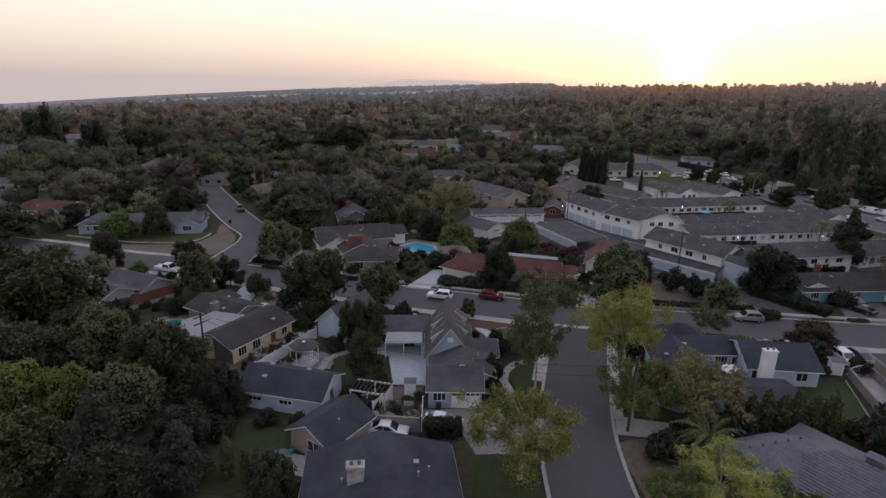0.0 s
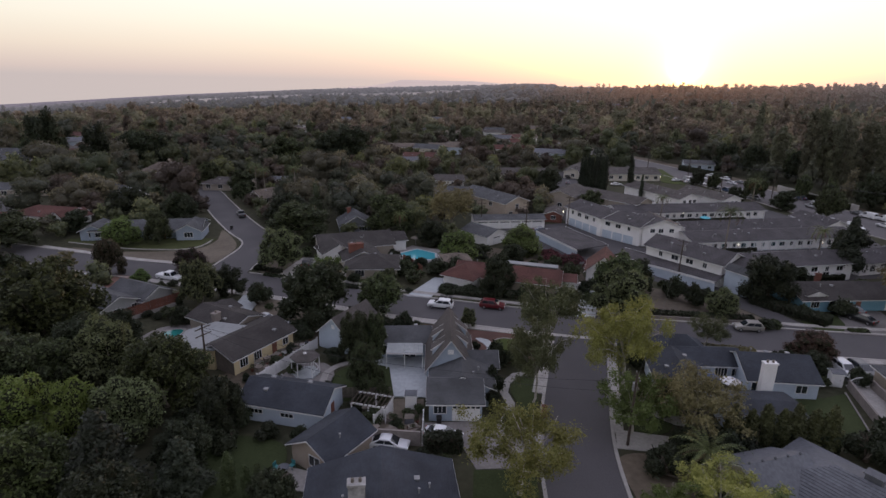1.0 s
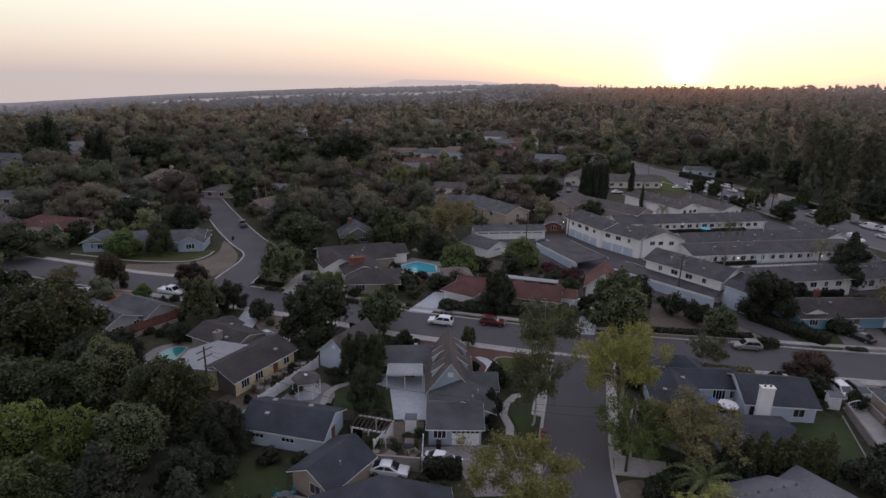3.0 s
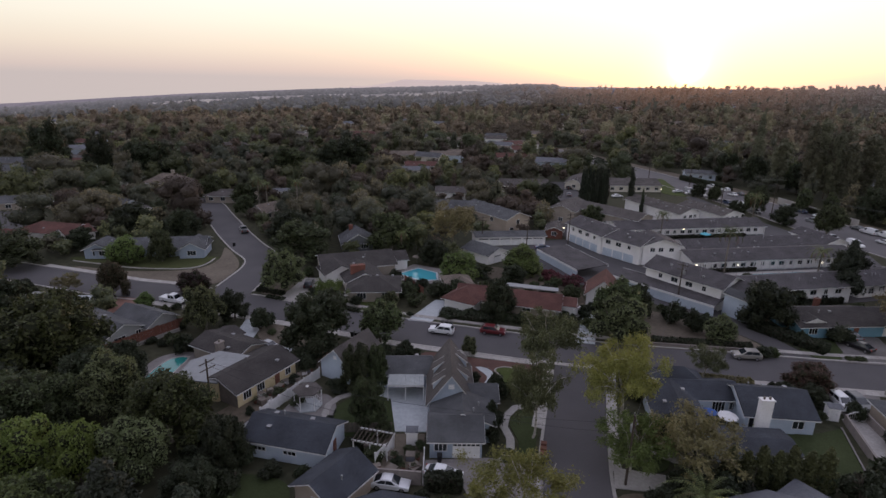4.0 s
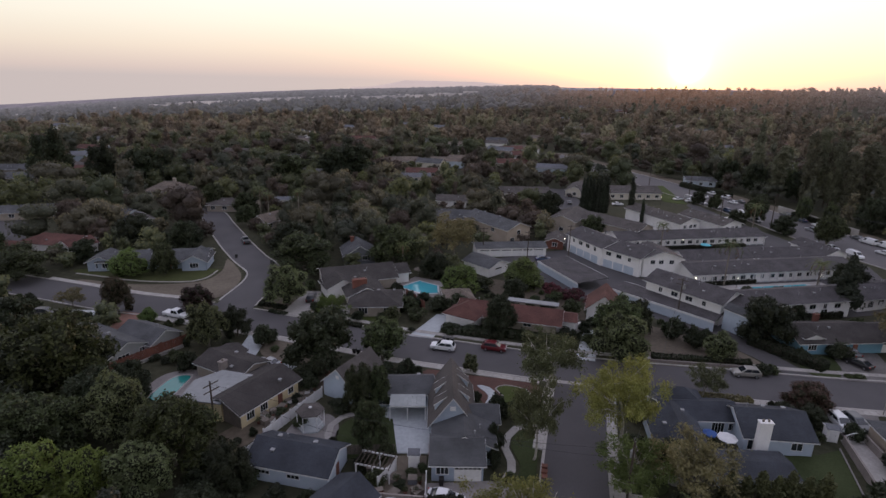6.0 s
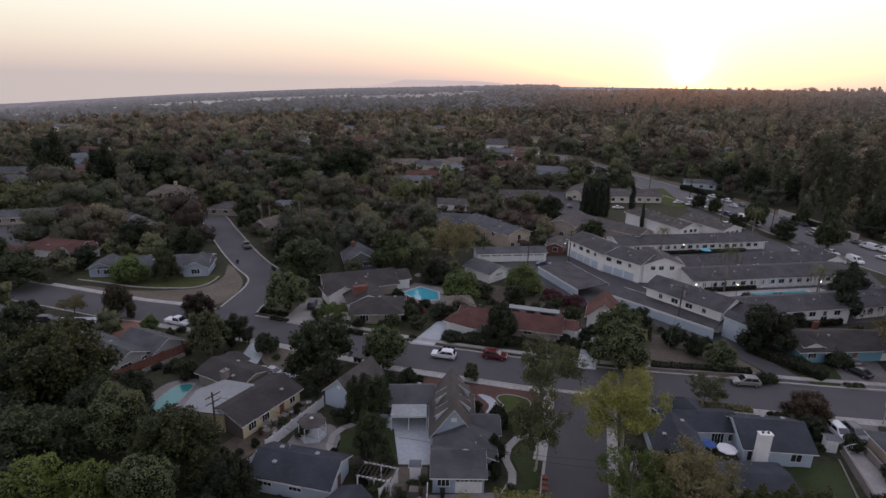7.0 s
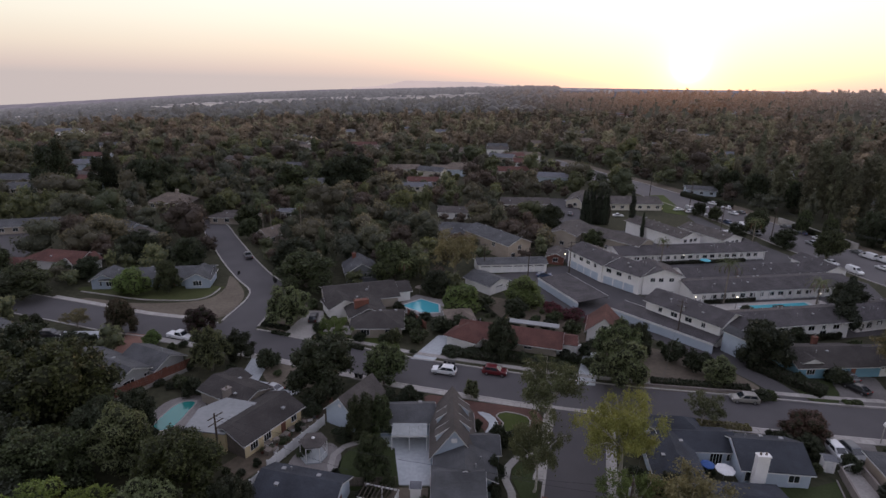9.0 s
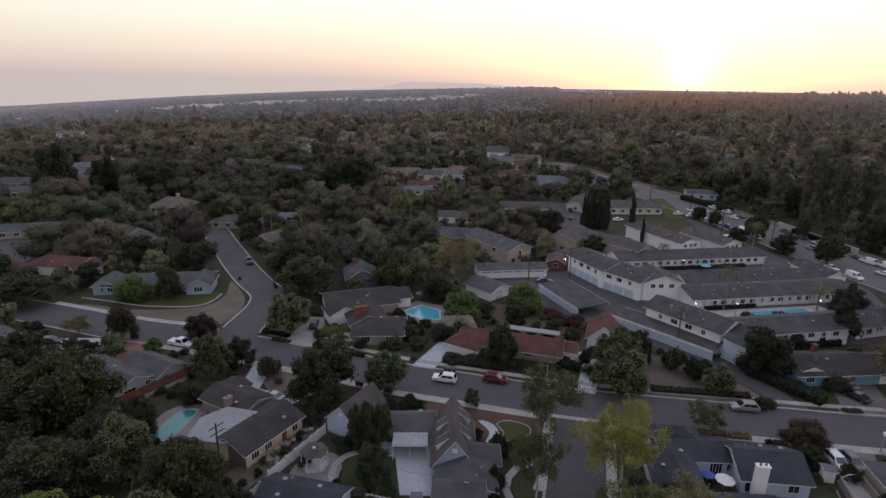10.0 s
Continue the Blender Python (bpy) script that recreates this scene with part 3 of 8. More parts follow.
patch("drive_7", [(58.6, 77.9), (68.5, 76.5), (64.8, 69.3), (58.8, 69.9)], 0.10, "concrete_dark", drive_l, "driveway")
patch("drive_8", [(57.8, 69.0), (61.0, 68.8), (59.4, 58.6), (54.8, 57.6)], 0.09, "concrete", "grey concrete side yard behind a block wall", "driveway")
patch("drive_9", [(-1.6, 58.2), (6.5, 58.9), (13.2, 57.8), (11.9, 50.5), (4.5, 50.0), (3.2, 53.6), (-1.6, 53.8)], 0.09, "concrete_old", drive_l, "driveway")
patch("drive_10", [(21.8, 57.6), (28.5, 56.2), (27.8, 53.2), (20.9, 54.0)], 0.10, "concrete", drive_l, "driveway")
patch("court_asphalt", [(66.2, 85.7), (61.5, 86.6), (58.5, 94), (54, 102), (38, 120), (31, 122), (21, 141), (12, 149), (30, 158), (37.4, 160.5), (45, 146), (53.5, 134.5), (49, 122), (60.5, 107.5), (62.5, 97)],
      0.03, "asphalt_old", "dark patched asphalt alley behind the apartments", "alley")
patch("apartment_lot", [(38, 160), (36, 200), (46, 262), (60, 262), (58, 205), (100, 200), (104, 235), (108, 230), (112, 190), (118, 160), (122, 150), (110, 118), (64, 108), (52, 122), (53, 136), (46, 148)],
      0.026, "asphalt_old", "worn asphalt parking court between apartment buildings", "car park")
patch("far_lot", [(-170, 196), (-140, 182), (-128, 166), (-124, 150), (-150, 148), (-185, 170)], 0.03, "asphalt_old", "grey asphalt cul-de-sac", "road")
patch("paving_red", [(-67.5, 108), (-62.5, 107.2), (-61.2, 103), (-58, 95.5), (-63.5, 95.0), (-65.5, 99)], 0.08, "paver", "reddish paved front walk", "path")
patch("corner_earth", rounded([(-51.5, 116.6), (-50.0, 121), (-50.0, 128.5), (-52.5, 135), (-59.2, 144.5), (-57, 134), (-60, 126.5), (-74, 124), (-88, 126.5), (-86, 123.5), (-70, 119), (-58, 116)]), 0.07, "dryyard", "bare dry earth corner verge", "yard")
patch("lawn_1", rounded([(-92, 131), (-75, 126.8), (-61.5, 127.2), (-58.8, 133), (-60, 136.5), (-90, 134.5)]), 0.10, "lawn_mid", "dry green front lawn with a stone edging", "lawn")
ribbon("lawn_edging", smooth_line([(-92, 130.6), (-83, 128.4), (-75, 126.4), (-67, 126.0), (-61.2, 126.8), (-58.6, 130), (-58.2, 135)]), -0.14, 0.14, 0, 0.2, "concrete", "low pale lawn edging", "edging")
patch("lawn_2", rounded([(-27.5, 110.4), (-20, 107.3), (-10.5, 103.2), (-9, 105.5), (-13, 109.3), (-22, 109.2)]), 0.10, "lawn_bright", "clipped green front lawn", "lawn")
LAWN = rounded([(9.1, 80.6), (10.8, 81.8), (14.2, 80.5), (14.3, 78.2), (11.9, 76.7), (9.4, 76.2), (10.1, 78.6)])
patch("lawn_3", LAWN, 0.12, "lawn_bright", "round bright green lawn with a pale edging", "lawn")
ribbon("lawn_edging_round", [Vector(p) for p in LAWN + LAWN[:1]], -0.1, 0.1, 0, 0.18, "concrete", "low pale lawn edging", "edging")
patch("bed_red", rounded([(-2.2, 86.5), (6.5, 84.6), (16.0, 82.4), (15.2, 75), (8.5, 74), (4.8, 80.5), (-2.0, 83.5)]), 0.07, "mulch", "dark red mulch front bed", "flower bed")
patch("walk_white", rounded([(6.1, 81.6), (8.1, 81.1), (9.3, 78.6), (8.3, 75.3), (6.9, 75.7), (7.8, 78.6)]), 0.13, "concrete_pale", "curved white concrete garden walk", "path")
patch("lawn_4", rounded([(9.8, 58.4), (10.6, 61), (10.6, 63), (10.0, 65.5), (10.4, 67.6), (11.6, 69.2), (13.4, 69.6), (13.8, 66), (12.7, 61), (11.9, 57.9)]), 0.10, "lawn", "dark green side lawn beside the street", "lawn")
WALK = smooth_line([(14.4, 71.0), (13.0, 70.6), (11.2, 70.1), (9.7, 68), (9.1, 65.5), (9.7, 62.8), (9.5, 61), (8.8, 59.6), (8.0, 58.2)])
patch("walk_curved", [(p.x, p.y) for p in offset_line(WALK, 0.55)] + [(p.x, p.y) for p in offset_line(WALK, -0.55)[::-1]], 0.112, "concrete", "curving concrete garden path", "path")
patch("lawn_5", rounded([(-13.8, 63.0), (-6.0, 63.6), (-6.1, 71.6), (-9.5, 72.7), (-12.6, 71.8), (-14.4, 69.4), (-14.5, 66)]), 0.10, "lawn", "small green back lawn", "lawn")
patch("patio_slab", [(-5.6, 63.9), (-1.2, 63.9), (-1.6, 75.5), (-10.5, 75.2), (-10.5, 73), (-6.9, 71.6)], 0.12, "concrete_pale", "pale concrete patio slab", "patio")
GARDEN = smooth_line([(-14.6, 65.0), (-15.7, 67.4), (-15.7, 69.8), (-14.5, 71.8), (-12.5, 73.0), (-10.3, 73.7)])
patch("garden_path", [(p.x, p.y) for p in offset_line(GARDEN, 0.5)] + [(p.x, p.y) for p in offset_line(GARDEN, -0.5)[::-1]], 0.115, "concrete", "curved concrete garden path", "path")
patch("gazebo_court", rounded([(-21.5, 66.2), (-15.5, 65.0), (-14.4, 69), (-16.5, 72.5), (-20.5, 71.5)]), 0.10, "concrete_old", "pale paved court round the gazebo", "patio")
patch("side_yard", [(-9.8, 57.2), (-5.8, 63.4), (-1.6, 63.5), (-1.6, 54.8), (-7.6, 55.2)], 0.07, "dryyard", "cluttered bare side yard", "yard")
patch("lawn_6", rounded([(-27, 54.5), (-17.5, 53.8), (-16.5, 46.5), (-21, 43.5), (-29, 47.5)]), 0.08, "lawn", "shady green back lawn", "lawn")
patch("lawn_7", [(4.2, 49.9), (8.8, 50.0), (10.8, 49.0), (10.4, 40.5), (3.5, 39.5)], 0.08, "lawn", "green front lawn by the street", "lawn")
patch("lawn_8", [(45.2, 64.9), (52.2, 65.4), (56.0, 66.6), (54.6, 62.0), (52.8, 58.0), (50, 54.5), (42.6, 56.0)], 0.10, "lawn", "green back lawn with a pale edging", "lawn")
patch("lawn_9", rounded([(23.6, 58), (28.0, 57.2), (30.5, 63), (27, 66.5), (24.4, 64.5)]), 0.10, "lawn", "green front lawn by the street", "lawn")
patch("path_east", rounded([(24.6, 66.5), (26.2, 66.2), (29.6, 61.2), (31.5, 60.4), (30.5, 58.6), (27.8, 60.2)]), 0.12, "concrete", "curved concrete path to a front door", "path")
patch("bank_earth", rounded([(34, 91.6), (56.5, 89.5), (57.5, 95), (52, 101), (46, 105.5), (38, 109.5), (34.5, 104)]), 0.07, "dryyard", "bare dry earth bank", "yard")
patch("yard_earth", rounded([(20, 108), (30, 107), (30, 121), (16, 132), (10, 131)]), 0.07, "soil", "dry earth back yard", "yard")
patch("island_earth", rounded([(-39.3, 112.5), (-33, 109.8), (-29.5, 114), (-30, 122), (-37, 127), (-39.5, 120)]), 0.08, "dryyard", "dry earth verge under an olive tree", "yard")
patch("front_earth", rounded([(-34, 97.2), (-24.5, 93), (-23.5, 88), (-29, 87.8), (-33, 91.5)]), 0.08, "dryyard", "dry earth front yard", "yard")
patch("yellow_side", [(-31, 67), (-19.5, 84.5), (-17.0, 82.5), (-24.5, 67.5), (-27, 64)], 0.06, "soil", "cluttered dirt side yard", "yard")
patch("bed_near", rounded([(21.4, 37), (20.6, 45), (20.7, 52.4), (26.5, 52.2), (29.5, 45), (28, 37)]), 0.07, "soil", "bare brown planting bed by the kerb", "flower bed")
patch("lawn_10", rounded([(66.5, 87.4), (71.5, 86.9), (74.5, 93.5), (70, 94.5), (65.5, 91)]), 0.09, "lawn", "small front lawn", "lawn")
patch("lawn_11", [(96.6, 236.5), (104.5, 231.5), (111, 277), (103, 275), (97.6, 258)], 0.10, "lawn_bright", "bright green corner lawn", "lawn")
patch("lawn_12", rounded([(1, 103), (24, 97.6), (25, 101), (6, 105)]), 0.09, "ivy", "dark ground cover bank", "planting")


# ---- houses ----
def opening(house, m, w, h, kind="window", mull=1):
    """A window, door or garage door on a wall; m carries x along the wall, -y outwards, z up, from the opening's lower middle."""
    t = 0.07
    if kind == "window":
        bm = bmesh.new()
        ring = []
        for y in (-0.05, 0.02):
            for q in (t, 0):
                ring.append([bm.verts.new(p) for p in ((-w / 2 - q, y, -q), (w / 2 + q, y, -q), (w / 2 + q, y, h + q), (-w / 2 - q, y, h + q))])
        for A, B in ((ring[0], ring[1]), (ring[2], ring[0]), (ring[1], ring[3])):
            for i in range(4):
                j = (i + 1) % 4
                bm.faces.new((A[i], A[j], B[j], B[i]))
        f = part("window", bm, "trim", house)
        f.matrix_local = m
        n = mull + 1
        for k in range(n):
            x0, x1 = -w / 2 + w * k / n, -w / 2 + w * (k + 1) / n
            part("pane", boxes((x0 + (0.025 if k else 0), -0.02, 0, x1 - (0.025 if k < mull else 0), 0.01, h)), "glass", f)
        for k in range(1, n):
            x = -w / 2 + w * k / n
            part("bar", boxes((x - 0.03, -0.045, 0, x + 0.03, 0.012, h)), "trim", f)
    elif kind == "garage_blue":
        bm = bmesh.new()
        for k in range(4):
            box(bm, -w / 2, -0.03, h * k / 4 + 0.01, w / 2, 0.02, h * (k + 1) / 4 - 0.01)
        part("garage_door", bm, "paleblue", house, "pale blue panelled garage door").matrix_local = m
    elif kind == "garage":
        bm = bmesh.new()
        n = 4
        for k in range(n):
            box(bm, -w / 2, -0.05, h * k / n + 0.01, w / 2, 0.02, h * (k + 1) / n - 0.01)
        f = part("garage_door", bm, "trim", house)
        f.matrix_local = m
        bm = bmesh.new()
        for k in range(6):
            x = -w / 2 + w * (k + 0.5) / 6
            box(bm, x - w / 15, -0.07, h * 0.82, x + w / 15, -0.045, h * 0.95)
        part("pane", bm, "glass", f)
    elif kind == "vent":
        bm = bmesh.new()
        for k in range(5):
            box(bm, -w / 2, -0.06, h * k / 5, w / 2, 0.01, h * k / 5 + h * 0.13)
        f = part("gable_vent", bm, "trim", house)
        f.matrix_local = m
    else:
        f = part("door", boxes((-w / 2, -0.05, 0, w / 2, 0.02, h), (-w / 2 + 0.12, -0.07, h * 0.55, w / 2 - 0.12, -0.04, h * 0.92), (-w / 2 + 0.12, -0.07, 0.15, w / 2 - 0.12, -0.04, h * 0.45)), "redwood" if kind == "door" else "trim", house)
        f.matrix_local = m
        part("handle", boxes((w / 2 - 0.14, -0.11, 1.0, w / 2 - 0.09, -0.05, 1.12)), "metal", f)


def uv_roof(bm):
    """Shingle coordinates in metres: along the eave, and up the slope."""
    uv = bm.loops.layers.uv.new("UVMap")
    bm.normal_update()
    for f in bm.faces:
        n = f.normal
        u = Vector((-n.y, n.x, 0))
        u = u.normalized() if u.length > 1e-4 else Vector((1, 0, 0))
        v = n.cross(u)
        for l in f.loops:
            l[uv].uv = (l.vert.co.dot(u), l.vert.co.dot(v))


def roof_mesh(L, W, e, r, hip0, hip1, over, t=0.16):
    """A gabled or hipped roof with thickness: x along the ridge."""
    bm = bmesh.new()
    a, b = L / 2 + over, W / 2 + over
    slope = (r - e) / (W / 2)
    ez = e - slope * over
    x0 = -a + (b if hip0 else 0)
    x1 = a - (b if hip1 else 0)
    if x1 < x0:
        x0 = x1 = (x0 + x1) / 2
    top = [(-a, -b, ez), (a, -b, ez), (a, b, ez), (-a, b, ez), (x0, 0, r), (x1, 0, r)]
    up = [bm.verts.new((x, y, z + t)) for x, y, z in top]
    dn = [bm.verts.new((x, y, z)) for x, y, z in top]
    for f in ((0, 1, 5, 4), (2, 3, 4, 5), (3, 0, 4), (1, 2, 5)):
        if len(f) == 3 and not (hip0 if f[0] == 3 else hip1):
            continue
        bm.faces.new([up[i] for i in f])
        bm.faces.new([dn[i] for i in f[::-1]])
    edges = [(0, 1), (2, 3)]
    edges += [(3, 0)] if hip0 else [(3, 4), (4, 0)]
    edges += [(1, 2)] if hip1 else [(1, 5), (5, 2)]
    for i, j in edges:
        bm.faces.new((dn[i], dn[j], up[j], up[i]))
    uv_roof(bm)
    return bm


def fascia_mesh(L, W, e, r, hip0, hip1, over, t=0.16):
    """Painted boards under the roof edge, one band round eaves and gables."""
    bm = bmesh.new()
    a, b = L / 2 + over + 0.012, W / 2 + over + 0.012
    ez = e - (r - e) / (W / 2) * over - 0.07
    path = [(-a, -b, ez, -1, -1), (a, -b, ez, 1, -1)]
    if not hip1:
        path.append((a, 0, r - 0.07, 1, 0))
    path += [(a, b, ez, 1, 1), (-a, b, ez, -1, 1)]
    if not hip0:
        path.append((-a, 0, r - 0.07, -1, 0))
    th, w = 0.03, 0.14
    R = [[bm.verts.new(p) for p in ((x, y, z), (x + sx * th, y + sy * th, z), (x + sx * th, y + sy * th, z + w), (x, y, z + w))] for x, y, z, sx, sy in path]
    for A, B in zip(R, R[1:] + R[:1]):
        for i in range(4):
            j = (i + 1) % 4
            bm.faces.new((A[i], B[i], B[j], A[j]))
    bmesh.ops.recalc_face_normals(bm, faces=bm.faces)
    return bm


def wall_mesh(L, W, e, r, hip0, hip1, z0=-0.3):
    bm = bmesh.new()
    a, b = L / 2, W / 2
    lo = [bm.verts.new(p) for p in ((-a, -b, z0), (a, -b, z0), (a, b, z0), (-a, b, z0))]
    hi = [bm.verts.new(p) for p in ((-a, -b, e), (a, -b, e), (a, b, e), (-a, b, e))]
    bm.faces.new((lo[0], lo[1], hi[1], hi[0]))
    bm.faces.new((lo[2], lo[3], hi[3], hi[2]))
    bm.faces.new(lo[::-1])
    if hip1:
        bm.faces.new((lo[1], lo[2], hi[2], hi[1]))
    else:
        p = bm.verts.new((a, 0, r))
        bm.faces.new((lo[1], lo[2], hi[2], p, hi[1]))
    if hip0:
        bm.faces.new((lo[3], lo[0], hi[0], hi[3]))
    else:
        p = bm.verts.new((-a, 0, r))
        bm.faces.new((lo[3], lo[0], hi[0], p, hi[3]))
    return bm


FOOT = []  # house footprints, kept clear of trees


def block(house, x, y, ang, L, W, e=2.6, r=4.2, wall="white", roof="roof_grey", hip=(0, 0), over=0.45, holes=(), trim="trim", vents=0):
    """One roofed wing of a house. holes: (face, along, sill, width, height, kind[, bars])."""
    inv = house.matrix_world.inverted()
    m = inv @ pose(x, y, 0, 0, 0, ang)
    FOOT.append((x, y, radians(ang), L / 2 + over, W / 2 + over))
    for nm, bm, mt in (("wall", wall_mesh(L, W, e, r, *hip), wall), ("roof", roof_mesh(L, W, e, r, *hip, over), roof), ("fascia", fascia_mesh(L, W, e, r, *hip, over), trim)):
        part(nm, bm, mt, house).matrix_local = m
    for hh in holes:
        face, u, z, w, h, kind = hh[:6]
        mull = hh[6] if len(hh) > 6 else 1
        q = {"S": pose(u, -W / 2, z), "N": pose(u, W / 2, z, 0, 0, 180), "E": pose(L / 2, u, z, 0, 0, 90), "W": pose(-L / 2, u, z, 0, 0, -90)}[face]
        opening(house, m @ q, w, h, kind, mull)
    rng = random.Random(int(x * 7 + y * 13))
    slope = (r - e) / (W / 2)
    for k in range(vents):
        u = rng.uniform(-0.42, 0.42) * L
        v = rng.choice((-1, 1)) * rng.uniform(0.12, 0.35) * W
        z = r - slope * abs(v) + 0.12
        bm = bmesh.new()
        if rng.random() < 0.5:
            lathe(bm, [(0.06, 0), (0.06, 0.5), (0.13, 0.5), (0.13, 0.6)], 8)
        else:
            box(bm, -0.22, -0.2, -0.05, 0.22, 0.2, 0.2)
            box(bm, -0.28, -0.26, 0.2, 0.28, 0.26, 0.26)
        part("roof_vent", bm, "metal", house, "small metal roof vent").matrix_local = m @ pose(u, v, z)
    return m


def chimney(house, x, y, ang, w, d, z0, z1, material="brick", flues=1):
    inv = house.matrix_world.inverted()
    bm = bmesh.new()
    box(bm, -w / 2, -d / 2, z0, w / 2, d / 2, z1 - 0.25)
    box(bm, -w / 2 - 0.08, -d / 2 - 0.08, z1 - 0.25, w / 2 + 0.08, d / 2 + 0.08, z1 - 0.1)
    c = part("chimney", bm, material, house)
    c.matrix_local = inv @ pose(x, y, 0, 0, 0, ang)
    for k in range(flues):
        bm = bmesh.new()
        u = (k - (flues - 1) / 2) * w * 0.45
        lathe(bm, [(0.16, z1 - 0.1), (0.14, z1 + 0.25)], 8, (u, 0, 0))
        part("flue", bm, "greywood", c)


def house(x, y, label, category="house", group=""):
    return thing("house", x, y, 0, 0, label, category, group)


# the large house beside the side street
H = house(2, 68, "blue-grey two-storey house with steep brown roof and dormers")
block(H, 1.75, 72.2, 91, 10.8, 6.3, 2.7, 7.0, "bluegrey", "roof_brown", over=0.35, holes=[("W", 0, 4.9, 0.8, 0.7, "vent"), ("E", -1.5, 0.9, 1.2, 1.3, "window"), ("E", 1.5, 0.9, 1.2, 1.3, "window")])
block(H, 3.3, 64.6, 90, 5.2, 8.2, 2.65, 4.4, "bluegrey", "roof_grey", over=0.3, vents=2)
block(H, 2.35, 61.7, 1, 6.5, 5.8, 2.6, 4.15, "bluegrey", "roof_grey", over=0.35, holes=[("S", 1.3, 0.05, 3.4, 2.15, "garage"), ("S", -1.9, 1.1, 1.5, 1.0, "window", 2)])
block(H, 6.3, 69.9, 2, 3.9, 4.6, 2.6, 3.9, "bluegrey", "roof_grey", over=0.3, holes=[("E", -1.0, 0.9, 1.1, 1.2, "window"), ("E", 1.0, 0.9, 1.1, 1.2, "window")])
block(H, -5.9, 77.4, 4, 9.2, 5.4, 2.55, 3.9, "bluegrey", "roof_grey", over=0.4, holes=[("S", -2.7, 0.7, 2.2, 1.4, "window", 2), ("S", 1.5, 0.05, 1.8, 2.0, "window")], vents=2)


def dormer(house, x, y, side):
    """A shed dormer on the steep roof: pale cheeks, a sloping shingled roof with white edges, one sash window."""
    m = house.matrix_world.inverted() @ pose(x, y, 0, 0, 0, 0 if side > 0 else 180)
    w, xf, zf, xi, zi, zb = 0.75, 2.4, 4.75, 0.75, 5.98, 3.6
    bm = bmesh.new()
    A = [bm.verts.new((u, -w, z)) for u, z in ((xf, zb), (xf, zf), (xi, zi))]
    B = [bm.verts.new((u, w, z)) for u, z in ((xf, zb), (xf, zf), (xi, zi))]
    bm.faces.new(A)
    bm.faces.new(B[::-1])
    for i in range(3):
        j = (i + 1) % 3
        bm.faces.new((A[j], A[i], B[i], B[j]))
    d = part("dormer", bm, "paleblue", house)
    d.matrix_local = m
    k = (zi - zf) / (xf - xi)
    bm = bmesh.new()
    v = []
    for h in (0.012, 0.09):
        for u, t in ((xf + 0.22, -w - 0.12), (xf + 0.22, w + 0.12), (xi - 0.05, w + 0.12), (xi - 0.05, -w - 0.12)):
            v.append(bm.verts.new((u, t, zf + (xf - u) * k + h)))
    for f in ((3, 2, 1, 0), (4, 5, 6, 7), (0, 1, 5, 4), (1, 2, 6, 5), (2, 3, 7, 6), (3, 0, 4, 7)):
        bm.faces.new([v[i] for i in f])
    uv_roof(bm)
    part("dormer_roof", bm, "roof_brown", d)
    for t0, t1 in ((-w - 0.15, -w - 0.122), (w + 0.122, w + 0.15)):
        bm = bmesh.new()
        q = []
        for t in (t0, t1):
            for u, h in ((xf + 0.22, -0.05), (xi - 0.05, -0.05), (xi - 0.05, 0.11), (xf + 0.22, 0.11)):
                q.append(bm.verts.new((u, t, zf + (xf - u) * k + h)))
        for f in ((0, 1, 2, 3), (7, 6, 5, 4), (0, 4, 5, 1), (1, 5, 6, 2), (2, 6, 7, 3), (3, 7, 4, 0)):
            bm.faces.new([q[i] for i in f])
        part("barge_board", bm, "trim", d)
    part("pane", boxes((xf + 0.004, -0.45, 3.85, xf + 0.03, 0.45, 4.6)), "glass", d)
    part("sash", boxes((xf + 0.02, -0.53, 3.77, xf + 0.06, 0.53, 3.85), (xf + 0.02, -0.53, 4.6, xf + 0.06, 0.53, 4.68), (xf + 0.02, -0.53, 3.85, xf + 0.06, -0.45, 4.6), (xf + 0.02, 0.45, 3.85, xf + 0.06, 0.53, 4.6)), "trim", d)


for yy in (69.3, 73.4):
    dormer(H, 1.75, yy, -1)
for yy in (71.4, 75.6):
    dormer(H, 1.75, yy, 1)


def patio_cover(x0, y0, x1, y1, z, label, material="metal_roof"):
    e = thing("patio_cover", (x0 + x1) / 2, (y0 + y1) / 2, 2, 0, label, "patio cover")
    a, b = abs(x1 - x0) / 2, abs(y1 - y0) / 2
    n = max(3, int(a * 2 / 0.6))
    for k in range(n):
        u0, u1 = -a + 2 * a * k / n, -a + 2 * a * (k + 1) / n
        part("roof_panel", boxes((u0 + 0.008, -b, z + 0.021, u1 - 0.008, b, z + 0.09)), material, e)
    part("beam", boxes((-a, -b, z - 0.2, a, -b + 0.1, z + 0.02)), "trim", e)
    part("beam", boxes((-a, -b + 0.1, z - 0.18, -a + 0.1, b, z + 0.015)), "trim", e)
    for sx in (-a + 0.06, 0, a - 0.06):
        part("post", boxes((sx - 0.06, -b, 0.05, sx + 0.06, -b + 0.1, z - 0.2)), "trim", e)
    return e


patio_cover(-7.4, 71.3, -2.1, 74.4, 2.55, "white-posted patio cover with pale panel roof")

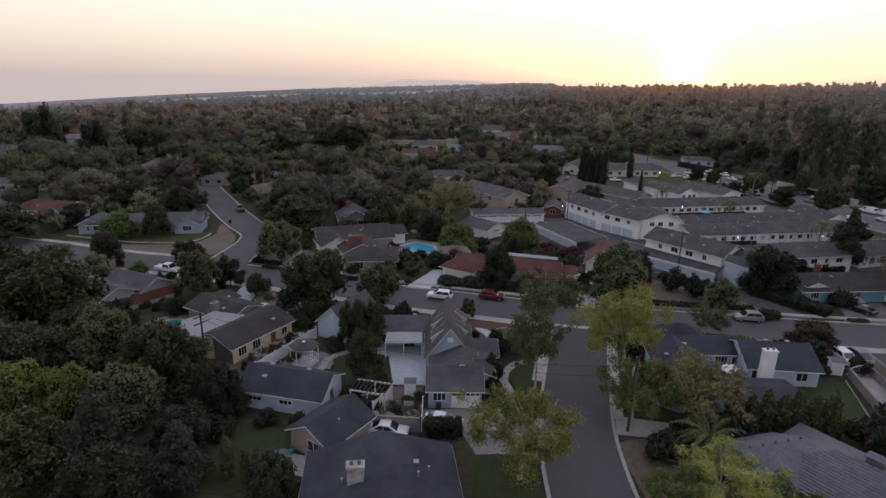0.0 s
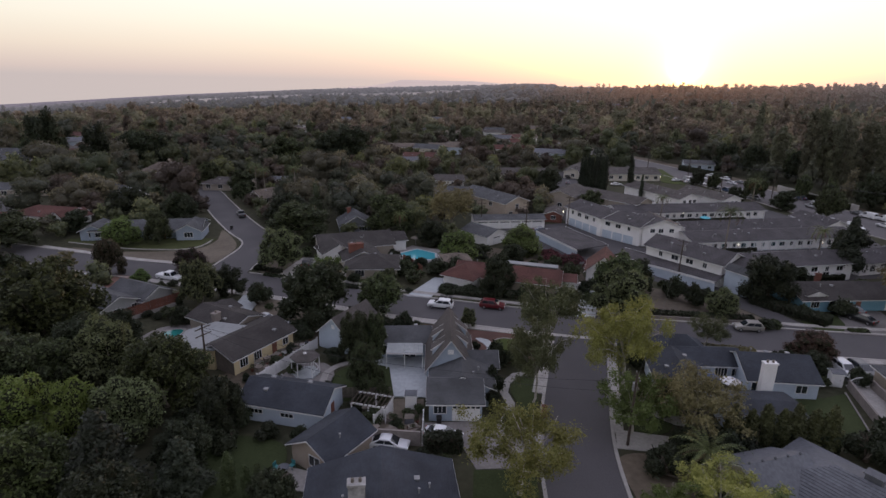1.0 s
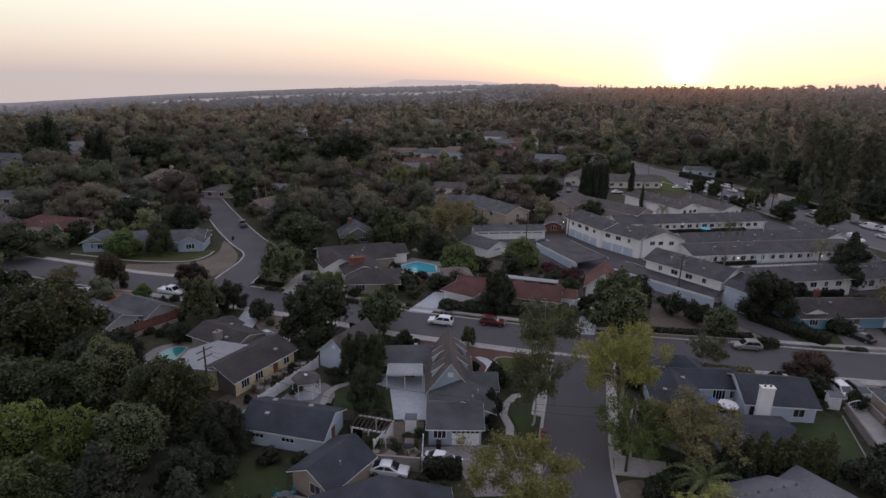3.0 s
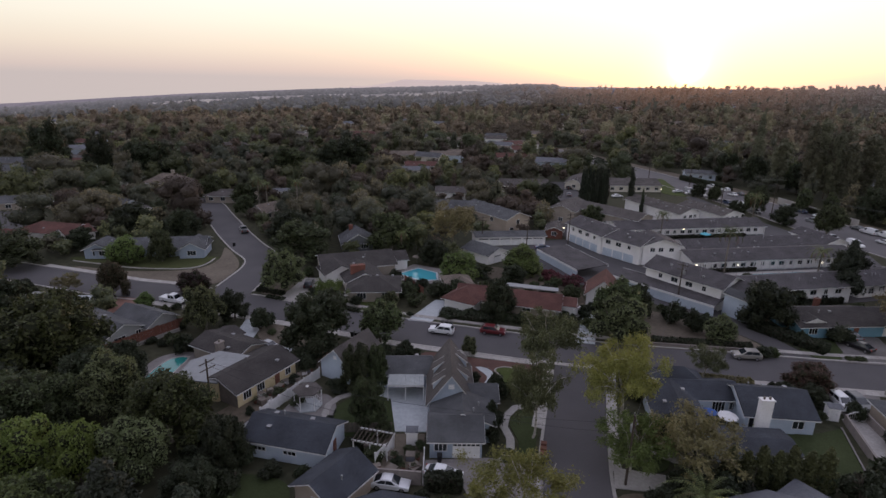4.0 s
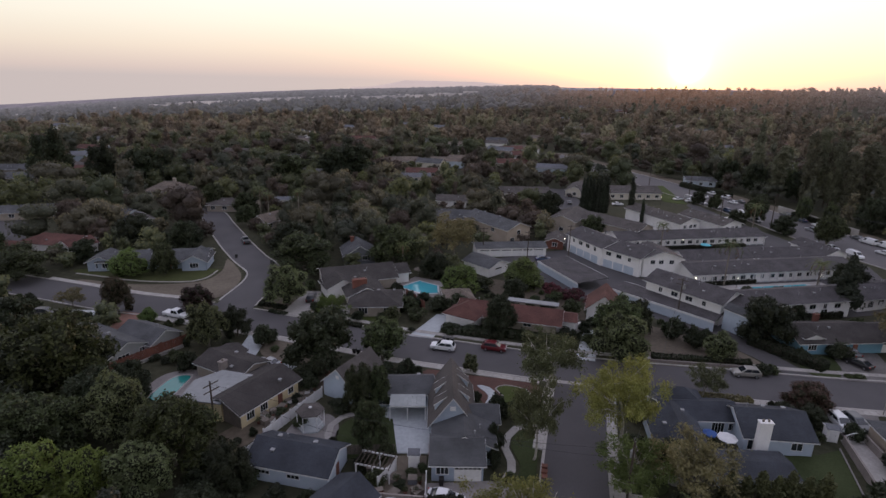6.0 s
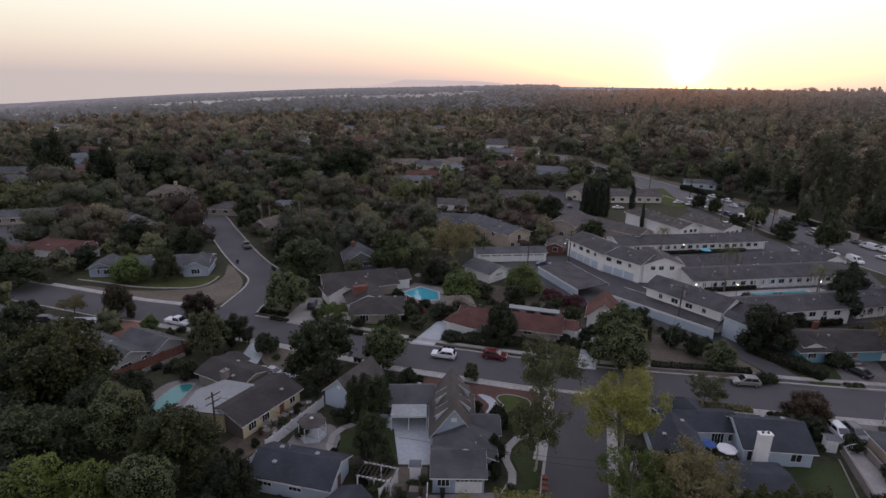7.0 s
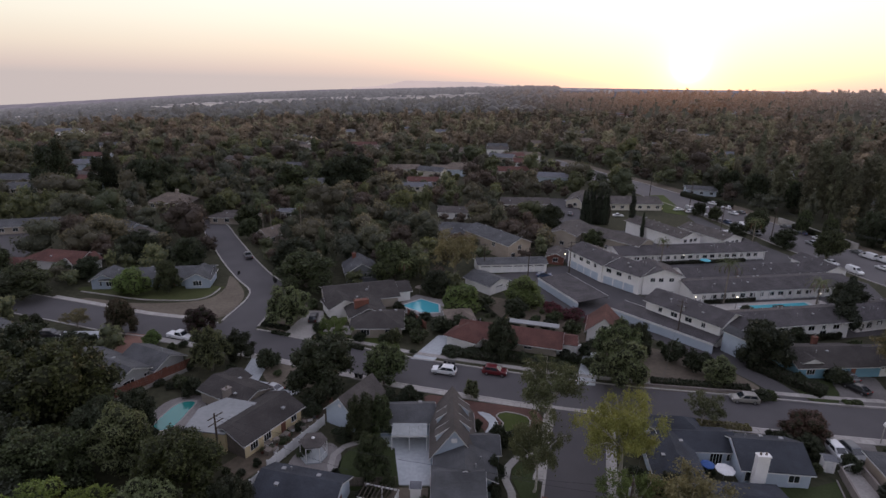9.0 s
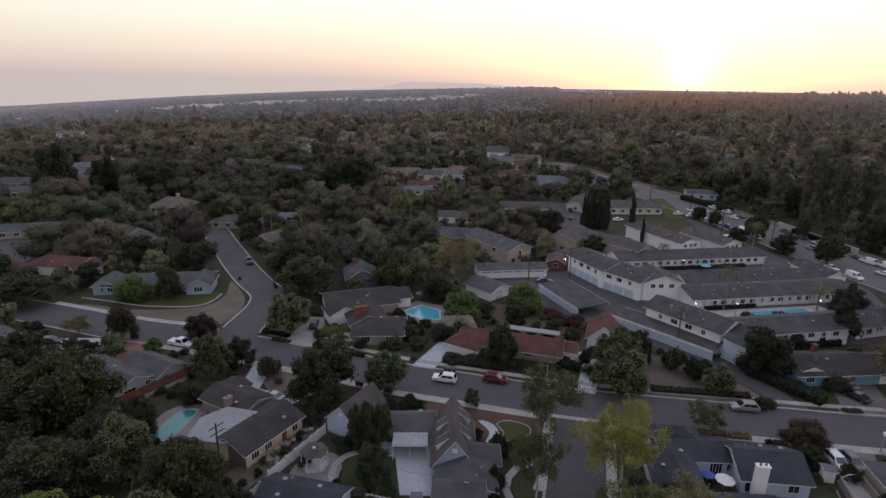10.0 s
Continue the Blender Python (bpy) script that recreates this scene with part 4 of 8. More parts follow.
H = house(-14, 80, "light blue gabled outbuilding with brown shingle roof", "garage")
block(H, -14.0, 80.4, 62, 8.4, 5.6, 2.7, 5.3, "paleblue", "roof_brown", over=0.3, holes=[("W", 0, 3.6, 0.6, 0.6, "vent")])
H = house(-17.5, 60.8, "long low outbuilding with blue-grey shingle roof", "outbuilding")
block(H, -17.9, 60.4, -12.5, 10.6, 6.2, 2.5, 4.0, "paleblue", "roof_dark", over=0.4, holes=[("S", -3.2, 1.2, 1.6, 0.5, "window", 2), ("S", 0.8, 1.2, 1.6, 0.5, "window", 2), ("E", 0, 0.05, 0.9, 2.0, "door")], vents=4)
H = house(-11.4, 51.9, "beige cottage with dark grey gabled roof")
block(H, -11.3, 52.0, 57, 6.6, 5.6, 2.5, 4.0, "beige", "roof_dark", over=0.45, holes=[("W", -0.6, 0.9, 1.5, 1.2, "window"), ("S", -1.4, 0.9, 1.2, 1.1, "window")], vents=1)
H = house(-4.5, 42, "grey house with wide dark roof and stone chimney")
block(H, -4.6, 40.6, 97, 13.0, 13.6, 2.6, 4.6, "grey", "roof_dark", over=0.5, vents=4)
block(H, -0.5, 36.5, 20, 7, 6, 2.6, 4.3, "grey", "roof_dark", over=0.4)
chimney(H, -6.9, 41.0, 7, 1.5, 0.9, 3.0, 5.9, "stone", 2)
H = house(39, 44, "house with pale grey tile roof and square vent")
TILE_HOUSE = H
block(H, 41.2, 42.6, -56.5, 17.0, 10.4, 2.6, 4.7, "cream", "roof_pale", (1, 0), 0.55)
block(H, 33.9, 46.6, 15, 7.0, 7.0, 2.6, 4.5, "cream", "roof_pale", (0, 0), 0.5)
H = house(43, 70, "white house with dark blue-grey roof and broad chimney")
block(H, 46.85, 69.4, -5, 9.1, 8.0, 2.6, 4.5, "paleblue", "roof_dark", over=0.4, holes=[("S", 2.4, 0.9, 1.4, 1.1, "window"), ("S", -3.4, 0.6, 1.3, 1.5, "window"), ("E", 0, 0.9, 1.4, 1.2, "window")], vents=3)
block(H, 37.8, 72.3, -1, 10.6, 5.4, 2.6, 3.8, "paleblue", "roof_dark", over=0.4, holes=[("S", 2.4, 0.1, 1.7, 2.0, "window", 3), ("S", 4.4, 0.9, 0.9, 1.1, "window")], vents=2)
block(H, 36.2, 74.8, -4, 7.4, 5.8, 2.6, 4.6, "paleblue", "roof_dark", (1, 1), 0.4)
block(H, 33.0, 67.6, 82, 8.4, 6.4, 2.6, 4.1, "paleblue", "roof_dark", (1, 0), 0.4, vents=2)
block(H, 39.9, 60.0, -3, 9.0, 5.4, 2.5, 2.9, "paleblue", "roof_dark", over=0.2)
chimney(H, 43.6, 64.7, -2, 1.65, 0.8, 0, 5.8, "white", 2)
H = house(-30, 76, "yellow house with grey-brown roof and white flat section")
block(H, -28.6, 75.2, 60, 11.2, 7.4, 2.6, 3.9, "yellow", "roof_umber", over=0.5, holes=[("S", -3.9, 0.8, 1.3, 1.3, "window", 2), ("S", -1.4, 0.8, 1.3, 1.3, "window", 2), ("S", 1.8, 0.05, 0.9, 2.0, "door"), ("S", 4.0, 0.9, 1.0, 1.0, "window")], vents=3)
block(H, -35.0, 83.4, 152, 9.6, 6.2, 2.5, 3.5, "tanwall", "roof_umber", over=0.5, holes=[("N", -3, 0.9, 1.4, 1.2, "window")], vents=2)
block(H, -37.2, 86.6, 62, 4.6, 4.6, 2.4, 3.1, "tanwall", "roof_umber", over=0.4)
chimney(H, -35.2, 80.4, 62, 1.2, 0.8, 2.6, 4.4, "block", 1)
FLAT = [(-37.9, 70.6), (-37.9, 76.0), (-34.8, 79.2), (-28.0, 77.6), (-31.4, 69.7)]
bm_ = bmesh.new()
prism(bm_, FLAT, 3.12, 3.32)
part("flat_roof", bm_, "white_flat", H, "white coated flat roof").matrix_local = H.matrix_world.inverted()
bm_ = bmesh.new()
prism(bm_, [(-34.0 + (x_ + 34.0) * 0.93, 74.6 + (y_ - 74.6) * 0.93) for x_, y_ in FLAT], -0.2, 3.118)
part("wall", bm_, "yellow", H).matrix_local = H.matrix_world.inverted()
bm_ = bmesh.new()
for dx_ in (0.0, 0.02):
    q_ = [bm_.verts.new((-5.6 - 0.004 - dx_, y_, z_)) for y_, z_ in ((-3.69, 0), (3.69, 0), (3.69, 2.55), (0, 3.82), (-3.69, 2.55))]
    bm_.faces.new(q_ if dx_ == 0 else q_[::-1])
bm_.verts.ensure_lookup_table()
for i_ in range(5):
    j_ = (i_ + 1) % 5
    bm_.faces.new((bm_.verts[i_], bm_.verts[5 + i_], bm_.verts[5 + j_], bm_.verts[j_]))
part("gable_cladding", bm_, "greywood", H, "weathered grey-brown gable cladding").matrix_local = H.matrix_world.inverted() @ pose(-28.6, 75.2, 0, 0, 0, 60)
H = house(-58, 90, "grey stucco house with twin gables and dark roof")
block(H, -60.6, 89.4, 153, 15.0, 8.0, 2.6, 4.3, "grey", "roof_grey", over=0.5, holes=[("W", 0.8, 0.9, 2.0, 1.3, "window", 2), ("W", -2.6, 1.6, 0.9, 0.6, "window")], vents=3)
block(H, -54.2, 93.4, 155, 9.0, 6.0, 2.6, 4.1, "grey", "roof_grey", over=0.5, holes=[("W", 1.2, 0.05, 0.9, 2.0, "door")], vents=1)
H = house(-90, 102, "grey-roofed house with white garage door")
block(H, -90.5, 101.6, 152, 13, 8, 2.6, 4.0, "cream", "roof_grey", over=0.5, holes=[("W", 0, 0.05, 4.4, 2.1, "garage")], vents=2)
H = house(-75, 138, "long blue ranch house with grey shingle roof on a corner lot")
block(H, -75.5, 139.0, 11, 26, 8.6, 2.6, 4.1, "bluegrey", "roof_grey", (1, 0), 0.5, holes=[("S", -11, 0.9, 1.8, 1.2, "window", 2), ("S", -4, 0.9, 1.8, 1.2, "window", 2), ("S", 4, 0.05, 1.0, 2.0, "door"), ("E", 0, 0.9, 1.5, 1.2, "window")], vents=3)
block(H, -64.6, 138.4, 100, 8.0, 6.0, 2.6, 4.2, "bluegrey", "roof_grey", over=0.5, holes=[("W", 0, 0.9, 2.0, 1.2, "window", 2)], vents=1)
block(H, -87.5, 136.0, 100, 7.0, 6.0, 2.6, 4.0, "bluegrey", "roof_grey", over=0.5, holes=[("W", 0, 0.9, 2.0, 1.2, "window", 2)])
H = house(-108, 149, "white house with long red-brown roof")
block(H, -109.5, 150.5, -9, 17, 9, 2.7, 4.5, "white", "roof_red", (1, 0), 0.5, holes=[("E", 0, 0.9, 1.6, 1.3, "window"), ("S", 6, 0.9, 1.6, 1.3, "window")], vents=1)
block(H, -102.2, 147.6, 62, 7, 6.5, 2.7, 4.2, "white", "roof_red", over=0.5, holes=[("W", 0, 0.9, 1.8, 1.2, "window")])
block(H, -119, 144.6, 5, 8, 6, 2.6, 3.9, "white", "roof_red", (0, 1), 0.5)
H = house(-20, 128, "rambling brown-roofed house with red brick chimney")
block(H, -21.0, 128.6, 20, 17, 11, 2.7, 4.6, "tanwall", "roof_umber", over=0.6, holes=[("W", 0, 0.8, 2.4, 1.6, "window", 2)], vents=3)
block(H, -14.4, 112.8, 4, 10.6, 9.0, 2.6, 4.1, "tanwall", "roof_umber", (1, 1), 0.6, holes=[("S", -2.5, 0.8, 1.8, 1.3, "window", 2), ("S", 2.6, 0.8, 1.6, 1.3, "window", 2), ("E", -1, 0.05, 1.0, 2.0, "door")], vents=2)
block(H, -18.4, 119.4, 110, 10.0, 8.0, 2.6, 4.2, "cream", "roof_umber", over=0.6, vents=1)
block(H, -24.2, 121.6, 118, 6.0, 7.0, 2.7, 4.3, "white", "roof_umber", over=0.5)
block(H, -12.4, 132.2, 20, 6, 7, 2.7, 3.9, "white", "roof_umber", over=0.5)
chimney(H, -18.6, 116.8, 20, 3.2, 1.1, 2.5, 5.5, "brick", 3)
H = house(-23, 146, "dark grey gabled house with white windows")
block(H, -23.4, 146.4, 105, 9, 8.5, 2.9, 5.4, "darkgrey", "roof_grey", over=0.5, holes=[("W", -1.6, 1.4, 2.0, 1.2, "window", 2), ("W", 1.4, 1.4, 1.0, 1.0, "window")], vents=1)
chimney(H, -25.5, 149, 15, 1.0, 0.8, 3, 6.2, "brick", 1)
H = house(15, 106, "low white house with red tile roof", "house")
# tan instead of white: the porch shade is put into the wall colour
block(H, 14.4, 107.4, -15, 19.6, 6.2, 2.6, 4.0, "tanwall", "roof_red", over=1.15, holes=[("S", -8.6, 0.9, 1.6, 1.2, "window", 2), ("S", -2, 0.05, 2.2, 2.0, "window", 2), ("S", 4, 0.9, 1.6, 1.2, "window")], vents=1)
block(H, 5.6, 107.6, 60, 7.5, 6.5, 2.6, 4.3, "white", "roof_red", (1, 1), 0.6)
block(H, 25.2, 104.8, -12, 4.5, 4.5, 2.6, 3.4, "white", "roof_red", over=0.4)
part("flat_roof", boxes((-5.5, -1.0, 2.9, 5.5, 1.0, 3.1)), "white_flat", H, "pale flat patio roof").matrix_local = H.matrix_world.inverted() @ pose(19.6, 110.6, 0.3, 0, 0, -15)
H = house(35, 112, "steep white gabled house with red roof")
block(H, 35.2, 111.6, 72, 8.0, 6.6, 3.0, 6.0, "white", "roof_red", (0, 0), 0.5, holes=[("W", 0, 3.2, 1.0, 1.1, "window"), ("W", 0, 0.05, 1.0, 2.0, "door")])
H = house(11, 140, "small white garage with grey gabled roof", "garage")
block(H, 11.6, 140.2, -47, 9.0, 7.4, 2.6, 3.9, "white", "roof_grey", over=0.5, holes=[("E", 0, 0.05, 2.4, 2.0, "garage")])
H = house(3.5, 117.5, "small tan hip-roofed shed", "shed")
block(H, 3.6, 116.6, 10, 6.0, 5.5, 2.4, 3.6, "tanwall", "roof_tan", (1, 1), 0.4)
H = house(19.5, 155.6, "row of white garages with grey roof", "garage")
block(H, 19.6, 156.0, 8, 20.5, 6.0, 2.6, 3.4, "white", "roof_grey", over=0.4, holes=[("S", -8 + 3.2 * k, 0.05, 2.7, 2.1, "garage") for k in range(6)])
H = house(17, 175, "beige two-storey house with grey roof")
block(H, 17.3, 175.6, -55, 22, 9.5, 4.9, 6.7, "beige", "roof_grey", over=0.5, holes=[("E", 0, 3.0, 1.2, 1.3, "window"), ("E", -2.6, 0.8, 1.4, 1.3, "window"), ("S", 4, 3.0, 1.4, 1.2, "window")], vents=8)
H = house(75.5, 100, "turquoise ranch house with grey-brown roof")
block(H, 75.2, 100.4, 5, 15.5, 9.0, 2.6, 4.3, "turquoise", "roof_umber", over=0.6, holes=[("S", -5.2, 0.9, 1.6, 1.2, "window", 2), ("S", -1.5, 0.9, 1.6, 1.2, "window", 2), ("S", 3.5, 0.05, 1.0, 2.0, "door")], vents=2)
block(H, 86.5, 101, 5, 8, 8, 2.6, 4.2, "turquoise", "roof_umber", over=0.5, holes=[("S", 0, 0.05, 4.2, 2.1, "garage")])
chimney(H, 76, 104.0, 5, 1.0, 0.7, 2.6, 4.9, "brick", 1)
block(H, 70.6, 97.4, 95, 3.0, 3.6, 3.2, 3.9, "trim", "roof_umber", over=0.3, holes=[("W", 0, 3.2, 0.8, 0.35, "vent")])
H = house(73, 66, "beige house with grey roof beside a driveway")
block(H, 66.3, 64.8, 82, 9.0, 9.4, 2.6, 4.2, "beige", "roof_grey", (1, 1), 0.5, vents=2)
block(H, 76, 72, 20, 9, 8, 2.6, 4.1, "beige", "roof_grey", over=0.5)


# ---- apartments ----
def flats(x, y, ang, L, W, e, r, label, side="S", roof="roof_flats", step=3.0, both=False, ends="", hip=(0, 0), vents=10, low=True, wall="white", walk_posts=False):
    """A two-storey apartment wing with a window rhythm."""
    Hh = house(x, y, label, "apartment building", "apartment buildings round the courts")
    holes = []
    n = max(1, int((L - 1.5) / step))
    for f in (("S", "N") if both else (side,)):
        for k in range(n):
            u = (k - (n - 1) / 2) * step
            holes.append((f, u, e - 1.75, 1.5 if k % 3 else 0.8, 1.0, "window"))
            if low == "garages":
                holes.append((f, u, 0.05, step - 0.35, 2.15, "garage_blue"))
            elif low:
                holes.append((f, u, 0.05 if k % 2 else 0.9, 0.95 if k % 2 else 1.5, 2.0 if k % 2 else 1.2, "door_white" if k % 2 else "window"))
    for f in ends:
        for u in (-W * 0.25, 0.3, W * 0.25):
            holes.append((f, u, e - 1.7, 1.2, 1.0, "window"))
    m = block(Hh, x, y, ang, L, W, e, r, wall, roof, hip, 0.6, holes, vents=vents)
    if walk_posts:  # slim posts, a rail and a deck before the upper doors
        n = int(L / 2.4)
        for k in range(n + 1):
            u = -L / 2 + 0.2 + (L - 0.4) * k / n
            part("post", boxes((u - 0.09, -W / 2 - 0.62, -0.1, u + 0.09, -W / 2 - 0.46, e - 0.12)), "trim", Hh).matrix_local = m
        part("walkway", boxes((-L / 2, -W / 2 - 0.45, e - 2.75, L / 2, -W / 2 - 0.06, e - 2.6)), "concrete_pale", Hh).matrix_local = m
        part("rail", boxes((-L / 2, -W / 2 - 0.57, e - 1.75, L / 2, -W / 2 - 0.51, e - 1.68)), "trim", Hh).matrix_local = m
    return Hh


flats(51.6, 145.3, 128, 12.6, 10.4, 5.3, 6.95, "white two-storey apartment wing over a row of garage doors", "N", low="garages", step=3.3)
flats(45.4, 155.2, 114, 15.6, 10.0, 5.3, 7.0, "white two-storey apartment wing along the alley", "N", low="garages", step=3.2)
flats(57.3, 142.4, 94, 9.0, 10.2, 5.3, 7.0, "white gabled apartment end wall", "S", vents=3, step=3.0, low=False, ends="W")
flats(78.0, 171.8, 10.5, 50, 9.5, 2.9, 4.4, "long white single-storey apartment wing facing a court", "S", walk_posts=True, low=False, step=2.6)
flats(88.0, 152.3, 11, 44, 7.5, 2.8, 4.2, "long low white apartment wing with grey roof", "S", walk_posts=True, low=False)
flats(86.5, 141.6, 10.5, 48, 10.0, 2.8, 4.1, "long low white apartment wing facing the pool court", "S", step=2.8, walk_posts=True, low=False)
flats(56.6, 117.2, 128, 17.5, 9.0, 5.1, 6.8, "white two-storey apartment wing above the carports", "N", low=False, step=3.4)
flats(75.4, 115.6, 11, 29, 8.6, 4.1, 5.6, "white apartment wing beside the pool court", "S", step=3.2)
flats(113.0, 159.5, 100, 13, 7, 2.8, 4.2, "low apartment wing by the avenue with grey roof", "S", low=False)
flats(104, 124, 15, 22, 9, 3.1, 4.6, "low apartment wing near the avenue", "S")
H = house(61.8, 105.6, "narrow pale blue end building", "outbuilding")
block(H, 60.9, 104.8, 118, 5.0, 2.5, 4.6, 5.5, "paleblue", "roof_grey", over=0.25, holes=[("S", 0, 3.0, 0.8, 0.9, "window"), ("W", 0, 2.8, 0.9, 1.0, "window")])


def carport(x, y, ang, L, W, e0, e1, label):
    """Long open-sided car shelter with a single sloping roof and a pale fascia."""
    e = thing("carport", x, y, ang, 0, label, "carport", "carports in the alley")
    FOOT.append((x, y, radians(ang), L / 2 + 0.5, W / 2 + 0.5))
    a, b, t = L / 2, W / 2, 0.18
    bm = bmesh.new()
    v = []
    for z in (0, t):
        v += [bm.verts.new(p) for p in ((-a, -b, e0 + z), (a, -b, e0 + z), (a, b, e1 + z), (-a, b, e1 + z))]
    for f in ((3, 2, 1, 0), (4, 5, 6, 7), (0, 1, 5, 4), (1, 2, 6, 5), (2, 3, 7, 6), (3, 0, 4, 7)):
        bm.faces.new([v[i] for i in f])
    uv_roof(bm)
    part("roof", bm, "roof_flats", e)
    part("fascia", boxes((-a - 0.04, -b - 0.05, e0 - 0.25, a + 0.04, -b - 0.01, e0 + 0.22)), "trim", e)
    part("fascia", boxes((-a - 0.04, b + 0.01, e1 - 0.25, a + 0.04, b + 0.05, e1 + 0.22)), "trim", e)
    part("back_wall", boxes((-a, -b + 0.1, -0.1, a, -b + 0.25, e0 - 0.002)), "paleblue", e)
    for sx in (-1,):
        part("end_wall", boxes((sx * a - 0.08, -b + 0.26, -0.1, sx * a + 0.08, b - 0.2, min(e0, e1) - 0.01)), "white", e)
    n = int(L / 5)
    for k in range(1, n):
        u = -a + L * k / n
        part("post", boxes((u - 0.07, b - 0.4, 0, u + 0.07, b - 0.26, e1 - 0.06)), "trim", e)
    return e


carport(33.5, 135.8, -68, 18.4, 9.2, 2.1, 2.5, "long grey-roofed carport with pale blue wall")
carport(50.0, 115.4, -48.5, 24.0, 5.6, 2.15, 2.7, "long grey-roofed carport with pale blue back wall")


# ---- houses farther off ----
def far_house(x, y, ang, L, W, e=2.7, r=4.3, wall="cream", roof="roof_grey", hip=(0, 0), label="", ch=False):
    Hh = house(x, y, label, "house", "houses among the trees")
    n = max(2, int(L / 4))
    holes = [("S", (k - (n - 1) / 2) * L / n, 0.9, 1.5, 1.2, "window") for k in range(n)]
    if not hip[0]:
        holes.append(("W", 0, 0.9, 1.4, 1.2, "window"))
    block(Hh, x, y, ang, L, W, e, r, wall, roof, hip, 0.5, holes, vents=2)
    if ch:
        chimney(Hh, x + 1.5, y + 1, ang, 1.2, 0.9, e, r + 1.4, "tanwall", 1)
    return Hh


far_house(-138.5, 221, 2, 16, 9, 2.8, 4.6, "white", "roof_tan", label="white ranch house with pale tan roof")
far_house(-114, 226.5, -3, 16, 11, 3.0, 6.0, "tanwall", "roof_tan", (1, 1), "tan hip-roofed house with a stout chimney", True)
far_house(-144, 186.5, 20, 20, 9, 2.7, 4.2, "tanwall", "roof_grey", label="low tan house with grey roof and porch")
far_house(-109, 184.5, -35, 9, 7, 2.7, 4.4, "paleblue", "roof_grey", label="small pale blue house with grey roof")
far_house(-99, 176, -40, 10, 7, 2.7, 4.2, "cream", "roof_brown", label="cream house with brown roof")
far_house(-79.5, 204.5, 2, 17, 9, 2.7, 4.3, "tanwall", "roof_brown", (1, 0), "tan house with brown roof by the street end")
far_house(-64, 214, 8, 8, 6, 2.6, 3.2, "white", "roof_pale", label="white garage with pale flat-pitched roof")
far_house(-58.6, 179.5, 60, 8, 6, 2.8, 4.9, "tanwall", "roof_tan", label="tan gabled house end")
far_house(-61, 279, 3, 22, 10, 2.7, 4.4, "paleblue", "roof_grey", label="long grey-roofed house deep in trees")
far_house(-14.5, 275, 8, 14, 8, 2.7, 4.0, "cream", "roof_pale", label="low pale-roofed house among trees")
far_house(-12, 290, 5, 16, 8, 2.7, 4.4, "tanwall", "roof_red", label="brown-red roofed house among trees")
far_house(5, 220, -3, 15, 8, 2.8, 4.3, "white", "roof_brown", label="white house with brown shingle roof")
far_house(4.5, 190.5, -8, 17, 9, 2.9, 5.0, "white", "roof_grey", label="white house with dark grey gables")
far_house(-0.5, 186.5, 60, 8, 7, 2.9, 4.8, "white", "roof_grey", label="white gabled wing beside bare tree")
far_house(35, 239, 3, 21, 9, 2.9, 4.8, "cream", "roof_brown", label="cream house with white gable and brown roof")
far_house(-66, 432, 4, 24, 11, 4.5, 6.6, "tanwall", "roof_red", label="large pinkish house with arches among trees")
far_house(6, 406, 0, 20, 10, 4.5, 6.4, "white", "roof_tan", label="white two-storey house among trees")
far_house(10, 341, -10, 16, 10, 3.0, 5.0, "tanwall", "roof_tan", label="tan house with broad tan roof")
far_house(-128, 478, 5, 14, 9, 5, 6.6, "white", "roof_grey", label="white two-storey house far in the woods")
far_house(40, 330, 6, 18, 9, 3, 5, "cream", "roof_red", label="cream house with red roof in trees")
far_house(58, 405, 0, 20, 10, 3, 5, "white", "roof_tan", label="white house with tan roof in trees")
far_house(-196, 248, 20, 20, 10, 2.8, 4.6, "tanwall", "roof_grey", label="grey-roofed house at the wood's edge")
far_house(-25, 330, 12, 18, 10, 3, 4.8, "cream", "roof_tan", label="cream house with tan roof in woods")
far_house(-95, 330, -8, 20, 10, 3, 4.8, "white", "roof_grey", label="white house with grey roof in woods")
far_house(131, 281, -12, 14, 8, 3.0, 4.4, "paleblue", "roof_grey", label="blue-grey house beside the avenue")
far_house(44, 187.5, 60, 17, 9, 4.6, 6.2, "tanwall", "roof_brown", label="tan two-storey flats with brown roof")
far_house(57.5, 179, -50, 22, 9, 4.6, 6.2, "tanwall", "roof_brown", label="tan two-storey flats with brown shingle roof")
far_house(35, 165, 75, 8, 5, 2.6, 3.6, "brick", "roof_brown", label="small red-brown outbuilding by the alley")
far_house(78, 246, 4, 36, 13, 3.0, 5.0, "cream", "roof_brown", label="long low flats with brown roof")
far_house(62, 252, 68, 20, 8, 3.0, 4.6, "cream", "roof_brown", label="flats wing with white edge and brown roof")
flats(77.5, 191.5, -66, 26, 9, 4.7, 6.2, "white two-storey flats above open parking bays", "N", "roof_brown", 3.2, ends="E")
flats(93.0, 187.5, -66, 18, 9, 4.6, 6.0, "white two-storey flats with brown roof", "N", "roof_brown", 3.2, ends="E")
